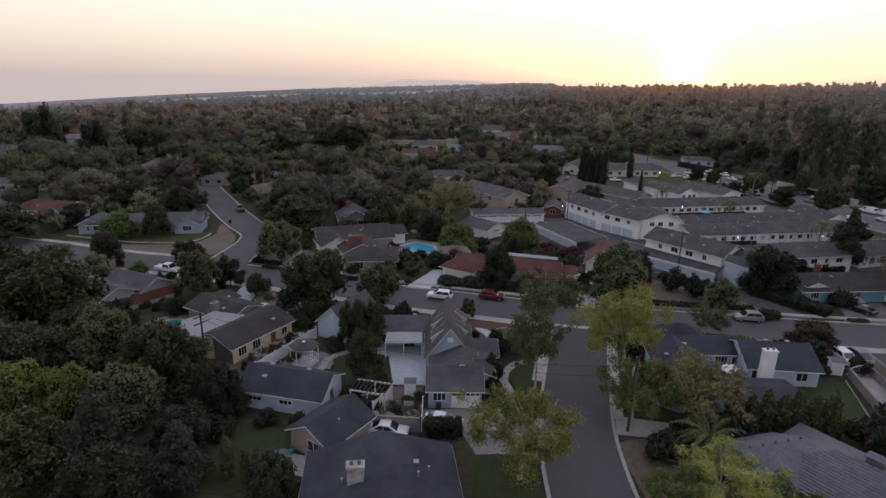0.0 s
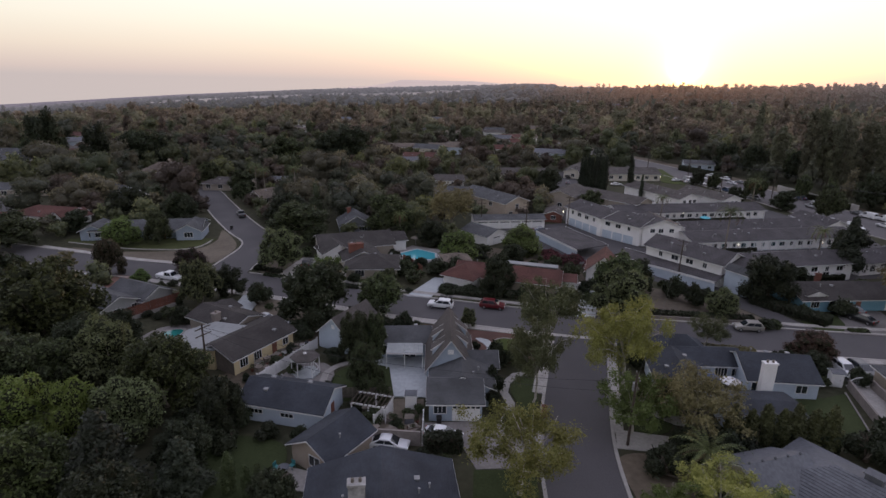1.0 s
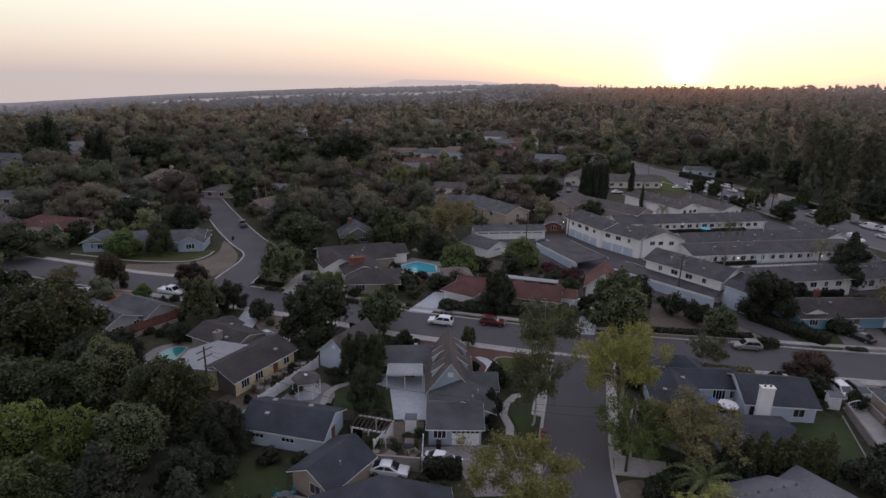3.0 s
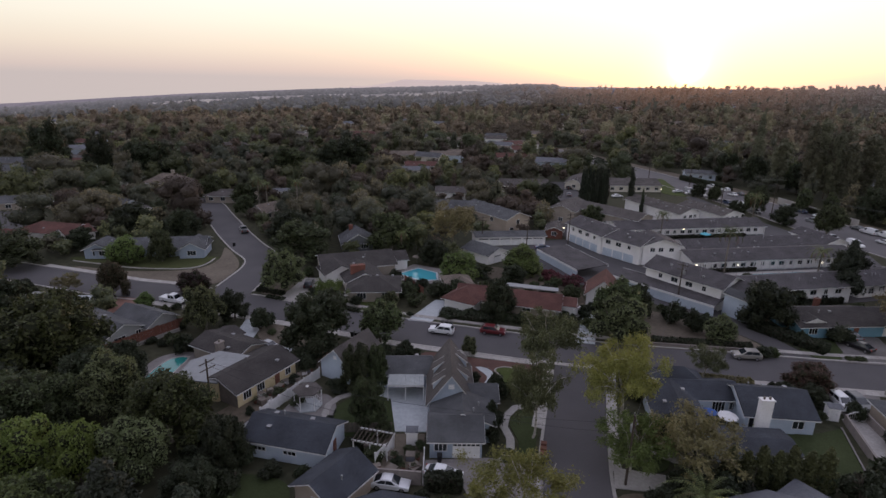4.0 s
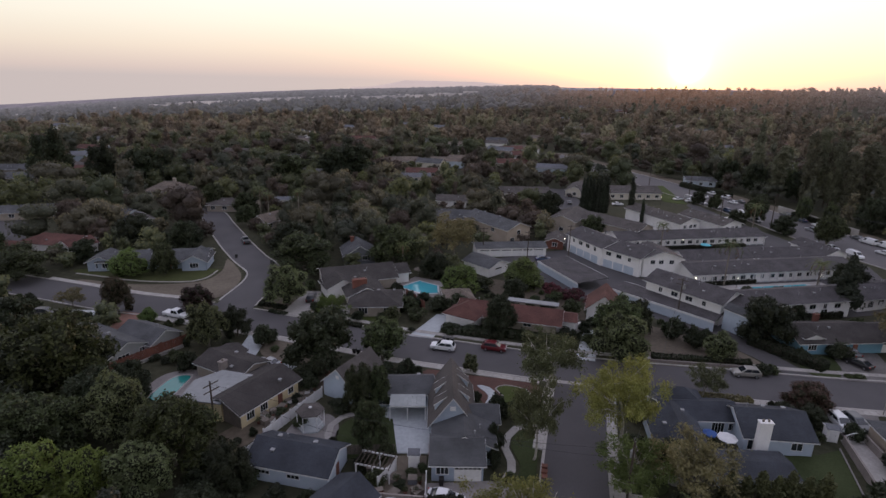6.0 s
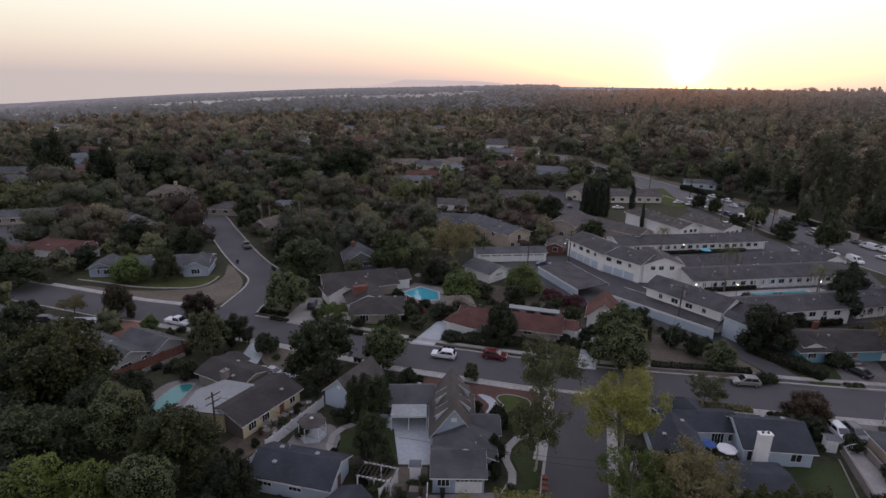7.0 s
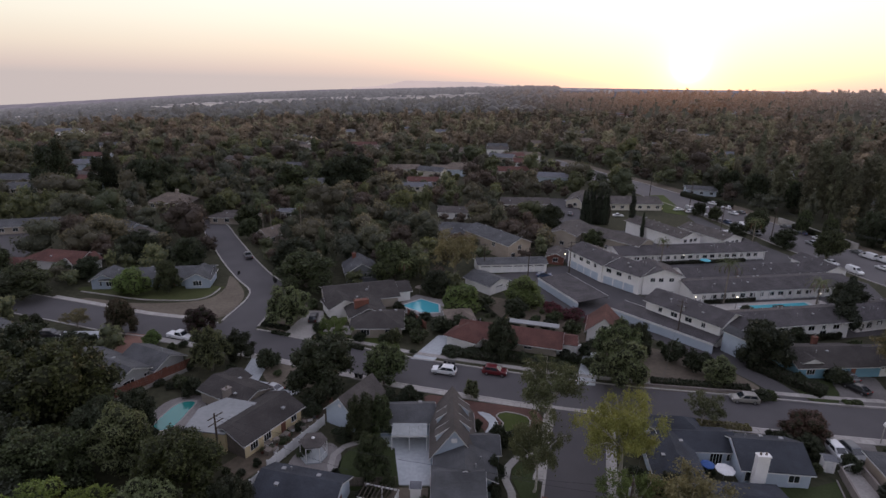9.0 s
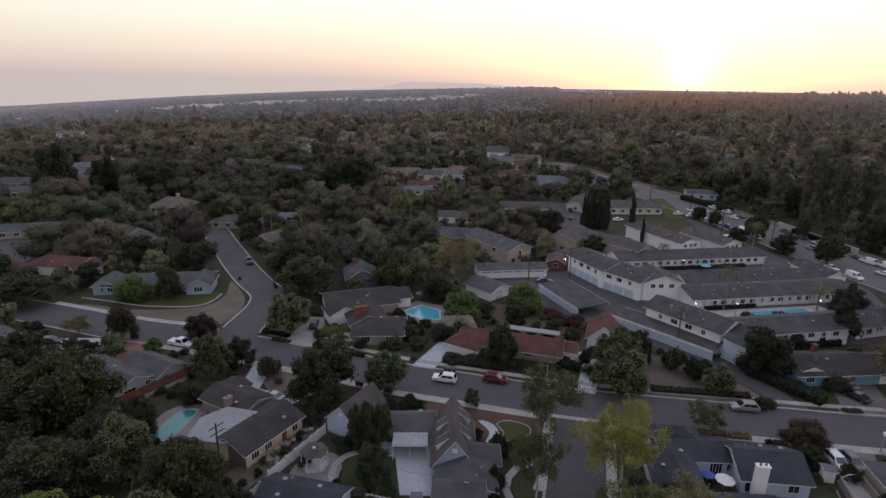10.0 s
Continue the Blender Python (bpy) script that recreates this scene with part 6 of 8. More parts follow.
def hedge(x, y, ang, L, W, h, label, material="leaf_dark", count=None):
    """A clipped hedge: a box of leaves over a dark core."""
    e = thing("hedge", x, y, ang, 0, label, "hedge")
    rng = np.random.default_rng(abs(int(x * 10 + y * 3)))
    part("core", boxes((-L / 2 + 0.2, -W / 2 + 0.2, 0, L / 2 - 0.2, W / 2 - 0.2, h - 0.25)), "bark_dark", e)
    n = count or int(70 * (L * W + 2 * h * (L + W)))
    p = (rng.random((n, 3)) - 0.5) * np.array([L, W, 2 * h])
    p[:, 2] = abs(p[:, 2])
    ax = rng.integers(0, 5, n)
    for k, (i, v) in enumerate(((0, -L / 2), (0, L / 2), (1, -W / 2), (1, W / 2), (2, h))):
        p[ax == k, i] = v
    p += rng.normal(size=p.shape) * 0.07
    nrm = rng.normal(size=(n, 3))
    nrm[:, 2] += 0.6
    nrm /= np.linalg.norm(nrm, axis=1)[:, None]
    u = np.cross(nrm, rng.normal(size=(n, 3)))
    u /= np.linalg.norm(u, axis=1)[:, None]
    v = np.cross(nrm, u)
    s = 0.19 * (0.6 + 0.8 * rng.random(n))[:, None]
    q = np.stack([p - u * s * 0.8 - v * s * 0.5, p + u * s * 0.8 - v * s * 0.5, p + v * s], axis=1).reshape(-1, 3)
    c = new("foliage", leaf_mesh("foliage", q, material))
    c.parent = e
    return e


for k, x, y, h, r in [
    # wooded slope beside the near yards
    ("dark", -75.3, 87.9, 11, 6.4), ("leafy", -58.5, 75.6, 13.5, 8.0), ("olive", -44.5, 66.0, 9.0, 5.0), ("leafy", -33.9, 61.0, 9.6, 5.6), ("green", -52, 61.2, 9.0, 6.0),
    ("dark", -64.5, 71.0, 10.3, 6.2), ("olive", -35, 54.2, 7.6, 4.4), ("fresh", -46.0, 51.6, 8.6, 5.0), ("fresh", -39.8, 52.2, 8.6, 3.6), ("conifer", -31.2, 43.6, 10.5, 5.2), ("dark", -25.2, 55.9, 7.0, 3.2),
    ("conifer", -24.4, 44.6, 7.2, 3.8), ("thuja", -20.6, 46.1, 4.6, 1.1), ("thuja", -18.6, 45.6, 3.6, 0.8), ("thuja", -17.4, 45.5, 3.8, 0.9), ("thuja", -15.6, 45.0, 2.8, 0.8), ("thuja", -14.2, 44.8, 2.4, 0.8), ("dark", -26.6, 50.0, 5.6, 3.4), ("shrub", -23.6, 52.6, 2.6, 2.2), ("dark", -15.0, 42.0, 5.6, 2.8), ("dark", -52.4, 52.0, 8.0, 6.2), ("leafy", -39, 43.5, 8.2, 5.0),
    ("dark", -60, 62, 9.5, 6.5), ("green", -72, 77, 10.5, 6.5), ("dark", -83, 82, 11, 7), ("dark", -28, 38.5, 8.5, 4.5), ("dark", -68, 62, 9, 6.5),
    ("dark", -49.5, 70.5, 8.0, 5), ("dark", -47.6, 75.4, 6.4, 3.6), ("dark", -37, 66.5, 5.0, 4.2), ("shrub", -28.5, 60.2, 3.2, 2.6), ("shrub", -24, 57.2, 2.6, 2.4), ("shrub", -19.5, 55.0, 1.8, 1.8), ("dark", -88, 89, 8, 5.5),
    ("green", -95, 92, 10, 6.5), ("dark", -62, 80.5, 6, 4),
    # middle yards
    ("dark", -21.0, 86.4, 11.0, 6.3), ("shrub", -32.8, 94.3, 4.6, 2.8), ("dark", -39.6, 98.0, 6.0, 3.0), ("olive", -43.4, 93.4, 8.6, 4.0), ("red", -52.2, 109.0, 5.6, 4.0), ("rust", -68.1, 107.7, 8.0, 3.4),
    ("olive", -34.6, 113.6, 9.0, 5.3), ("lime", -22.7, 105.3, 6.6, 3.4), ("broad", -10.4, 89.8, 7.8, 4.4), ("shrub", -5.6, 83.4, 4.2, 2.3), ("shrub", -8.9, 82.9, 3.4, 1.9), ("olive", 5.2, 85.8, 3.4, 1.5),
    ("euc", 17.4, 80.2, 11.2, 5.8), ("olive", 32.4, 91.6, 9.2, 5.6), ("broad", 33.5, 96.5, 10.5, 5.0), ("sycamore", 24.6, 65.4, 14.2, 5.8), ("euc", 12.6, 63.2, 12.4, 3.8), ("dark", 11.5, 100.8, 8.4, 3.5), ("bright", 19.8, 129.4, 7.0, 6.4),
    ("bright", 3.9, 124.0, 6.8, 5.8), ("green", -13.6, 145, 11, 7.0), ("brown", 3.0, 148.5, 14, 7.8), ("green", -36.0, 137.5, 9.5, 8.0), ("dark", -44, 152, 9, 6), ("dark", 63.8, 99.8, 9.6, 5.6), ("conifer", 90.4, 116.0, 13.6, 4.6),
    ("brown", 84.0, 91.5, 14.5, 6.2), ("red", 57.6, 76.4, 4.6, 3.8), ("euc", 42.9, 79.4, 6.0, 3.2), ("olive", 51.4, 92.8, 5.0, 3.6), ("shrub", 48.6, 97.2, 5.0, 2.8), ("shrub", 46.2, 101.0, 5.0, 2.8),
    ("shrub", 74.6, 93.8, 3.4, 3.0), ("shrub_green", 41.0, 104.5, 5.5, 3.0), ("dark", 39.5, 102.5, 7.5, 3.0), ("shrub", 57.0, 87.9, 1.8, 2.0), ("shrub_green", 28.6, 97.5, 2.4, 1.8), ("shrub", 26.2, 99.6, 2.2, 1.6),
    ("flower", 30.5, 121.0, 2.6, 3.2), ("flower", 35.0, 117.6, 2.6, 3.4), ("flower", 26.5, 125.0, 2.4, 2.6), ("shrub", 38.5, 114.8, 3.0, 2.8), ("shrub_green", 28.4, 112.2, 3.6, 2.6), ("shrub", 23.5, 113.5, 3.2, 2.6), ("dark", 17, 121.5, 4.5, 3.2), ("shrub_green", 10, 127.5, 3.0, 3.0),
    ("shrub", 1.6, 101.8, 2.0, 2.6), ("shrub", -0.4, 112.4, 3.6, 3.4), ("shrub_green", -5.2, 107.0, 3.2, 2.6), ("shrub", 6.0, 102.2, 1.8, 2.4), ("shrub_green", -7.5, 112.0, 3.6, 2.8), ("olive", -10.2, 106.2, 3.4, 1.9), ("shrub", 3.2, 112.5, 4.4, 3.4),
    ("shrub", -17.6, 106.9, 2.0, 1.7), ("shrub", -22.3, 109.3, 1.6, 1.5), ("shrub_green", -12.6, 106.4, 1.8, 1.5), ("dark", -2.0, 134.5, 6.5, 4.2), ("shrub", -9.5, 121.0, 2.6, 1.2),
    # by the large house
    ("green", -9.4, 65.2, 7.0, 2.6), ("green", -12.2, 74.0, 7.6, 2.5), ("green", -9.3, 74.6, 7.0, 2.0), ("shrub_green", -6.9, 62.6, 2.8, 1.5), ("shrub", -15.2, 73.6, 2.0, 2.0), ("shrub_green", -20.2, 69.6, 1.6, 1.4), ("shrub", 7.6, 65.2, 4.4, 1.6), ("shrub", 8.6, 72.2, 4.4, 2.4), ("shrub", 7.2, 62.0, 3.4, 1.5),
    ("shrub_green", 9.2, 58.4, 1.7, 1.3), ("shrub", 5.6, 76.8, 2.0, 1.2), ("shrub", 11.6, 73.4, 3.2, 2.0),
    # along the near street
    ("sycamore", 8.6, 46.4, 9.8, 5.8), ("lime", 23.4, 57.0, 8.0, 4.6), ("brown", 30.0, 55.8, 9.8, 5.8), ("sycamore", 27.4, 42.6, 6.2, 4.6), ("lime", 22.4, 41.6, 5.4, 3.0), ("lime", 31.5, 39.5, 5.4, 4.2), ("screen", 34.2, 54.8, 5.4, 1.5), ("screen", 36.0, 54.6, 5.0, 1.4), ("screen", 37.8, 54.7, 5.6, 1.5),
    ("screen", 39.6, 54.4, 5.2, 1.4), ("screen", 41.3, 54.5, 5.7, 1.6), ("screen", 43.1, 54.2, 5.3, 1.5), ("screen", 45.0, 54.1, 5.8, 1.7),  ("shrub", 31.6, 51.8, 4.2, 3.2), ("shrub", 34.6, 52.2, 3.4, 2.4), ("shrub", 49.0, 52.6, 4.6, 3.2), ("shrub", 52.4, 52.2, 5.4, 4.8), ("dark", 57.5, 50.5, 6.0, 5.0), ("shrub", 24.8, 50.2, 3.4, 2.8), ("shrub", 28.2, 52.8, 3.6, 3.0), ("shrub", 27.6, 65.0, 3.0, 2.4), ("shrub_green", 29.4, 77.0, 2.6, 2.0), ("shrub", 29.6, 73.5, 3.0, 2.0),
    ("shrub_green", 33.8, 79.2, 1.6, 1.6), ("dark", 30.4, 60.8, 5.0, 3.0), ("shrub", 61, 62, 3.6, 3.2), ("shrub_green", 64, 56, 4, 3.6), ("dark", 55.5, 72.5, 3.2, 2.4),
    # corner house and beyond
    ("bright", -78, 129.6, 7.2, 5.0), ("green", -70.2, 131.6, 8.2, 3.6), ("broad", -102.5, 125.6, 8.0, 7.2), ("brown", -79.3, 110.0, 4.6, 3.0), ("bright", -59.6, 103.2, 3.2, 2.3), ("shrub", -76.5, 104.2, 2.0, 2.8), ("shrub", -70.0, 104.6, 1.8, 2.4),
    ("dark", -96, 140, 6, 4), ("dark", -88, 152, 10, 6.5), ("dark", -73, 150.5, 9, 5.5), ("green", -120, 138, 8, 6), ("dark", -133, 140, 9, 6),
    # tall crowns in the farther wood
    ("dark", -175.5, 245, 24, 9), ("dark", -130, 247, 17, 9), ("dark", -140, 250, 16, 7), ("dark", -158, 253, 18, 7), ("dark", -43, 268, 19, 10), ("green", -70, 250, 15, 9), ("dark", -52, 262, 17, 8),
    # apartments and avenue
    ("cypress", 54.4, 212.4, 13.2, 1.5), ("cypress", 55.8, 212.9, 13.8, 1.5), ("cypress", 57.1, 212.4, 14.4, 1.5), ("cypress", 58.5, 212.9, 13.2, 1.5), ("cypress", 59.8, 212.4, 13.8, 1.5), ("cypress", 61.1, 212.9, 14.4, 1.5), ("cypress", 62.5, 212.4, 13.2, 1.5), ("cypress", 63.9, 212.9, 13.8, 1.5), ("cypress", 70.3, 203, 15.5, 1.8), ("cypress", 71, 192.5, 10.0, 1.0), ("dark", 38.5, 196, 11, 5.5), ("broad", 50, 178, 7, 4),
    ("spire", 151, 267, 33.5, 5.2), ("pine", 148.8, 224.7, 32.5, 4.4), ("pine", 154.6, 228, 33, 4.2), ("pine", 157.5, 222, 29, 4.0), ("pine", 160.5, 217, 25.5, 4.2), ("pine", 168, 220.5, 27.5, 4.4), ("pine", 177, 221, 31, 4.2), ("pine", 172.5, 214, 24, 4.0),
    ("pine", 184, 216, 27, 4.6), ("pine", 163, 233, 27, 4.6), ("pine", 171, 237, 28, 4.8), ("pine", 182, 235, 27, 4.8), ("pine", 150, 246, 24, 4.6), ("pine", 190, 205, 26, 4.6), ("broad", 160.7, 254, 12.6, 5.3), ("dark", 146, 257, 15, 5.5), ("dark", 157, 242, 14, 5.6), ("broad", 166, 247, 15, 6), ("dark", 142.5, 277, 14, 6),
    ("broad", 117.0, 202.0, 10.0, 4.6), ("broad", 124.0, 171.5, 10.0, 5.2), ("dark", 118.4, 186.0, 6.6, 4.6), ("dark", 151.5, 190.0, 12.5, 5.6), ("broad", 136, 204, 9.5, 3.0), ("broad", 141, 196, 9.0, 3.0), ("dark", 158, 186, 12, 6), ("broad", 111, 222, 6.4, 3.0), ("dark", 107, 196, 6.0, 3.2), ("dark", 100, 128, 8, 5), ("broad", 109, 121, 9, 5), ("dark", 109, 232, 6, 3), ("green", -72, 197, 8, 5), ("dark", -94, 192, 8, 5), ("broad", -66.5, 181, 7, 3.6), ("green", -88, 206, 9, 5),
    ("dark", 77, 112.4, 4, 3), ("shrub", 70, 111.2, 3.2, 2.8), ("dark", 67.5, 110.0, 5.5, 3.2), ("shrub", 74, 125.6, 2.4, 2.4), ("shrub", 84, 127.8, 2, 2.2),
]:
    tree(k, x, y, h, r)
for p in [(71.6, 132.2, 11.0, 3.9), (104.5, 181.0, 10.5, 3.8), (96.2, 133.4, 6.0, 3.4), (-10.6, 140.0, 6.6, 3.0), (-64.5, 189.5, 11.0, 3.2), (-49.5, 184, 11.5, 2.4), (-60.5, 186, 10.0, 3.0), (28.6, 49.0, 3.6, 4.4), (66, 160.5, 8.5, 2.6)]:
    palm(*p)


# ---- woods: thousands of trees farther off, too many to count ----
def in_foot(x, y, pad=1.5):
    for fx, fy, a, hl, hw in FOOT:
        dx, dy = x - fx, y - fy
        u, v = dx * math.cos(a) + dy * math.sin(a), -dx * math.sin(a) + dy * math.cos(a)
        if abs(u) < hl + pad and abs(v) < hw + pad:
            return True
    return False


OPEN = [[(44, 262), (38, 165), (52, 108), (100, 108), (128, 150), (104, 262)], [(-48, 110), (-98, 122), (-95, 136), (-58, 142)], [(-12, 118), (3, 120), (0, 131), (-10, 132)], [(-128, 150), (-172, 148), (-172, 196), (-130, 180)],
        [(5, 132), (26, 124), (40, 120), (34, 160), (8, 160)]]
ROADS = [np.array([(p.x, p.y) for p in l]) for l in (CROSS, HOOK, BIG, NEAR)]


def inside(poly, x, y):
    c = False
    for (x0, y0), (x1, y1) in zip(poly, poly[1:] + poly[:1]):
        if (y0 > y) != (y1 > y) and x < (x1 - x0) * (y - y0) / (y1 - y0) + x0:
            c = not c
    return c


def free_spot(x, y, r):
    if any(((l[:, 0] - x) ** 2 + (l[:, 1] - y) ** 2).min() < (w + r * 0.6) ** 2 for l, w in zip(ROADS, (6, 5, 17, 5))):
        return False
    if in_foot(x, y, r * 0.5) or any(inside(p, x, y) for p in OPEN):
        return False
    if any(inside(p, x, y) for p in PAVED):
        return False
    return all((x - a) ** 2 + (y - b) ** 2 > (0.75 * (r + c)) ** 2 for a, b, c in SPOTS)


def woods():
    """Crowns by the thousand: each a heap of leafy domes, finer where the camera comes nearer."""
    rng = np.random.default_rng(5)
    groups, tones = [[] for _ in range(8)], [[] for _ in range(8)]
    bodies, inner = [[] for _ in range(8)], [[] for _ in range(8)]
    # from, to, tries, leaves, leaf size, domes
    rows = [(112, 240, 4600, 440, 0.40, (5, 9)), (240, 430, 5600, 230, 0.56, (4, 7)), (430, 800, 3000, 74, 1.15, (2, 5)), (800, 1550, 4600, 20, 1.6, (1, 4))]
    for d0, d1, n, leaves, size, heap in rows:
        near = d0 < 400
        for _ in range(n):
            d = math.sqrt(rng.uniform(d0 ** 2, d1 ** 2))
            deg = rng.uniform(-46, 46)
            if d > 1380 and deg < 9 - 4 * rng.random():
                continue
            az = radians(deg)
            x, y = d * math.sin(az), d * math.cos(az)
            stand = noise.noise((x * 0.011, y * 0.009, 7.0))  # old stands and young ones
            h = rng.uniform(5.0, 13.0) * (1.0 + 0.65 * max(0.0, stand) + (0.45 if rng.random() < 0.12 else 0.0))
            r = h * rng.uniform(0.36, 0.62)
            if near and not free_spot(x, y, r):
                continue
            if near:
                SPOTS.append((x, y, r * 0.8))
            if rng.random() < (0.14 if x > 0 else 0.07):
                h, r = h * 1.35, r * 0.5
            if 430 < d and x > -60 and rng.random() < (0.05 if d < 800 else 0.02):  # tall slim trees above the rest
                h, r = rng.uniform(15, 24), rng.uniform(2.0, 3.4)
            if not near and d < 720 and in_foot(x, y, 1.0):
                continue
            z0 = land(x, y)
            if d < 640:  # lower growth before a house
                for st in (6, 12, 19, 27):
                    if in_foot(x * (1 + st / d), y * (1 + st / d), 0.5):
                        h, r = min(h, 3.0 + 0.07 * st + 1.4 * rng.random()), min(r, 2.8)
                        break
            k = int(rng.integers(*heap))
            dirs = unit(rng.normal(size=(k, 3)) + (0, 0, 0.35))
            dirs[0] = (0, 0, 0.75)
            C = np.array((x, y, z0 + h * 0.52)) + dirs * (r * 0.62, r * 0.62, h * 0.27)
            R = rng.uniform(0.42, 0.68, k)[:, None] * np.array((r, r, h * 0.42))
            C, R = np.concatenate([C, [(x, y, z0 + h * 0.36)]]), np.concatenate([R, [(r * 0.72, r * 0.72, h * 0.38)]])
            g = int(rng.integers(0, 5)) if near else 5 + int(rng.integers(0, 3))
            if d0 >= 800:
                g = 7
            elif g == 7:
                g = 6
            q, core = dome_leaves(rng, C, R, int(leaves * min(5.0, max(0.45, r * h / 38))), size, 0.82 if near else 0.72, 0.74, 0.34, 0.35, 5, (ICO_V, ICO_F), slim=0.75)
            tone = min(0.9, max(0.0, rng.random() ** 1.6 * 0.8 + 0.3 * noise.noise((x * 0.017, y * 0.013, 2.0)) - 0.12 * max(0.0, stand)))
            groups[g].append(q)
            tones[g].append(np.full(len(q), tone, dtype=np.float32))
            bodies[g].append(core)
            # shade inside the crown is put into a darker core tone
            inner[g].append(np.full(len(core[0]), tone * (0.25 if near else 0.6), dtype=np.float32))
    for k, g in enumerate(groups):
        v = np.concatenate([c[0] for c in bodies[k]])
        start = np.cumsum([0] + [len(c[0]) for c in bodies[k]])
        f = np.concatenate([c[1] + o for c, o in zip(bodies[k], start)])
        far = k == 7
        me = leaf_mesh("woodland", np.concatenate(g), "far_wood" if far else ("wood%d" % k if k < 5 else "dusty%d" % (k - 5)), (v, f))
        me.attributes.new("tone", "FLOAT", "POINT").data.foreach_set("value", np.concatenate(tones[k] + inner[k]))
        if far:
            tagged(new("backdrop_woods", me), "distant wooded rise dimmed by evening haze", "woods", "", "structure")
        else:
            tagged(new("woodland", me), "mixed suburban woodland of rounded green crowns", "woods", "", "stuff")


def plain_trees():
    """Far clumps of trees all over the plain, as soft low mounds."""
    rng = np.random.default_rng(31)
    vs, fs = [], []
    for k in range(5200):
        d = math.sqrt(rng.uniform(850 ** 2, 3300 ** 2))
        az = radians(rng.uniform(-44, 11))
        x, y = d * math.sin(az), d * math.cos(az)
        r, h = rng.uniform(5, 13) * (1 + d / 3000), rng.uniform(5, 11) * (1 + d / 4000)
        vs.append(ICO_V * (r, r, h) * (0.8 + 0.4 * rng.random((12, 1))) + (x, y, land(x, y) + 1.5))
        fs.append(ICO_F + 12 * k)
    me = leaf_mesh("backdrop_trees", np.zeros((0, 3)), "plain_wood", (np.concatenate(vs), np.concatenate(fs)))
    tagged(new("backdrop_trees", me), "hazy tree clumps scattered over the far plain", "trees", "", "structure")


# ---- vehicles ----
CAR_CACHE = {}
PAINT = {"white": (0.62, 0.63, 0.64), "red": (0.10, 0.010, 0.014), "beige": (0.27, 0.26, 0.235), "silver": (0.36, 0.37, 0.38), "black": (0.012, 0.012, 0.014), "blue": (0.03, 0.05, 0.10), "grey": (0.10, 0.105, 0.11), "green": (0.04, 0.07, 0.05)}
for n_, c_ in PAINT.items():
    M["paint_" + n_] = plain("car_paint_" + n_, c_, 0.28, 0.25 if n_ in ("silver", "grey", "beige") else 0.0, 0, 0.6)
CAR_FORM = {  # length, width, lower profile (x, z), cabin (x0, x1, x2, x3, roof height)
    "sedan": (4.6, 1.78, [(-2.3, 0.45), (-2.25, 0.88), (-1.5, 0.95), (0.95, 0.93), (2.1, 0.78), (2.28, 0.6), (2.26, 0.32), (-2.25, 0.3)], (-2.0, -0.95, 0.2, 1.2, 1.42)),
    "suv": (4.7, 1.86, [(-2.33, 0.5), (-2.3, 1.05), (-1.9, 1.08), (1.05, 1.05), (2.15, 0.95), (2.33, 0.75), (2.3, 0.38), (-2.3, 0.36)], (-2.3, -1.75, 0.3, 1.25, 1.68)),
    "van": (5.2, 1.98, [(-2.6, 0.5), (-2.58, 1.15), (-2.0, 1.2), (1.5, 1.15), (2.45, 0.98), (2.6, 0.75), (2.56, 0.38), (-2.58, 0.36)], (-2.55, -2.5, 0.9, 1.75, 2.05)),
    "pickup": (5.5, 1.92, [(-2.75, 0.55), (-2.73, 1.05), (-0.6, 1.08), (1.3, 1.08), (2.55, 1.0), (2.74, 0.8), (2.7, 0.42), (-2.7, 0.42)], (-0.75, -0.62, 0.75, 1.45, 1.82)),
}
CAR_TEXT = {"sedan": "saloon car", "suv": "estate-bodied utility car", "van": "panel van", "pickup": "double-cab pickup truck"}


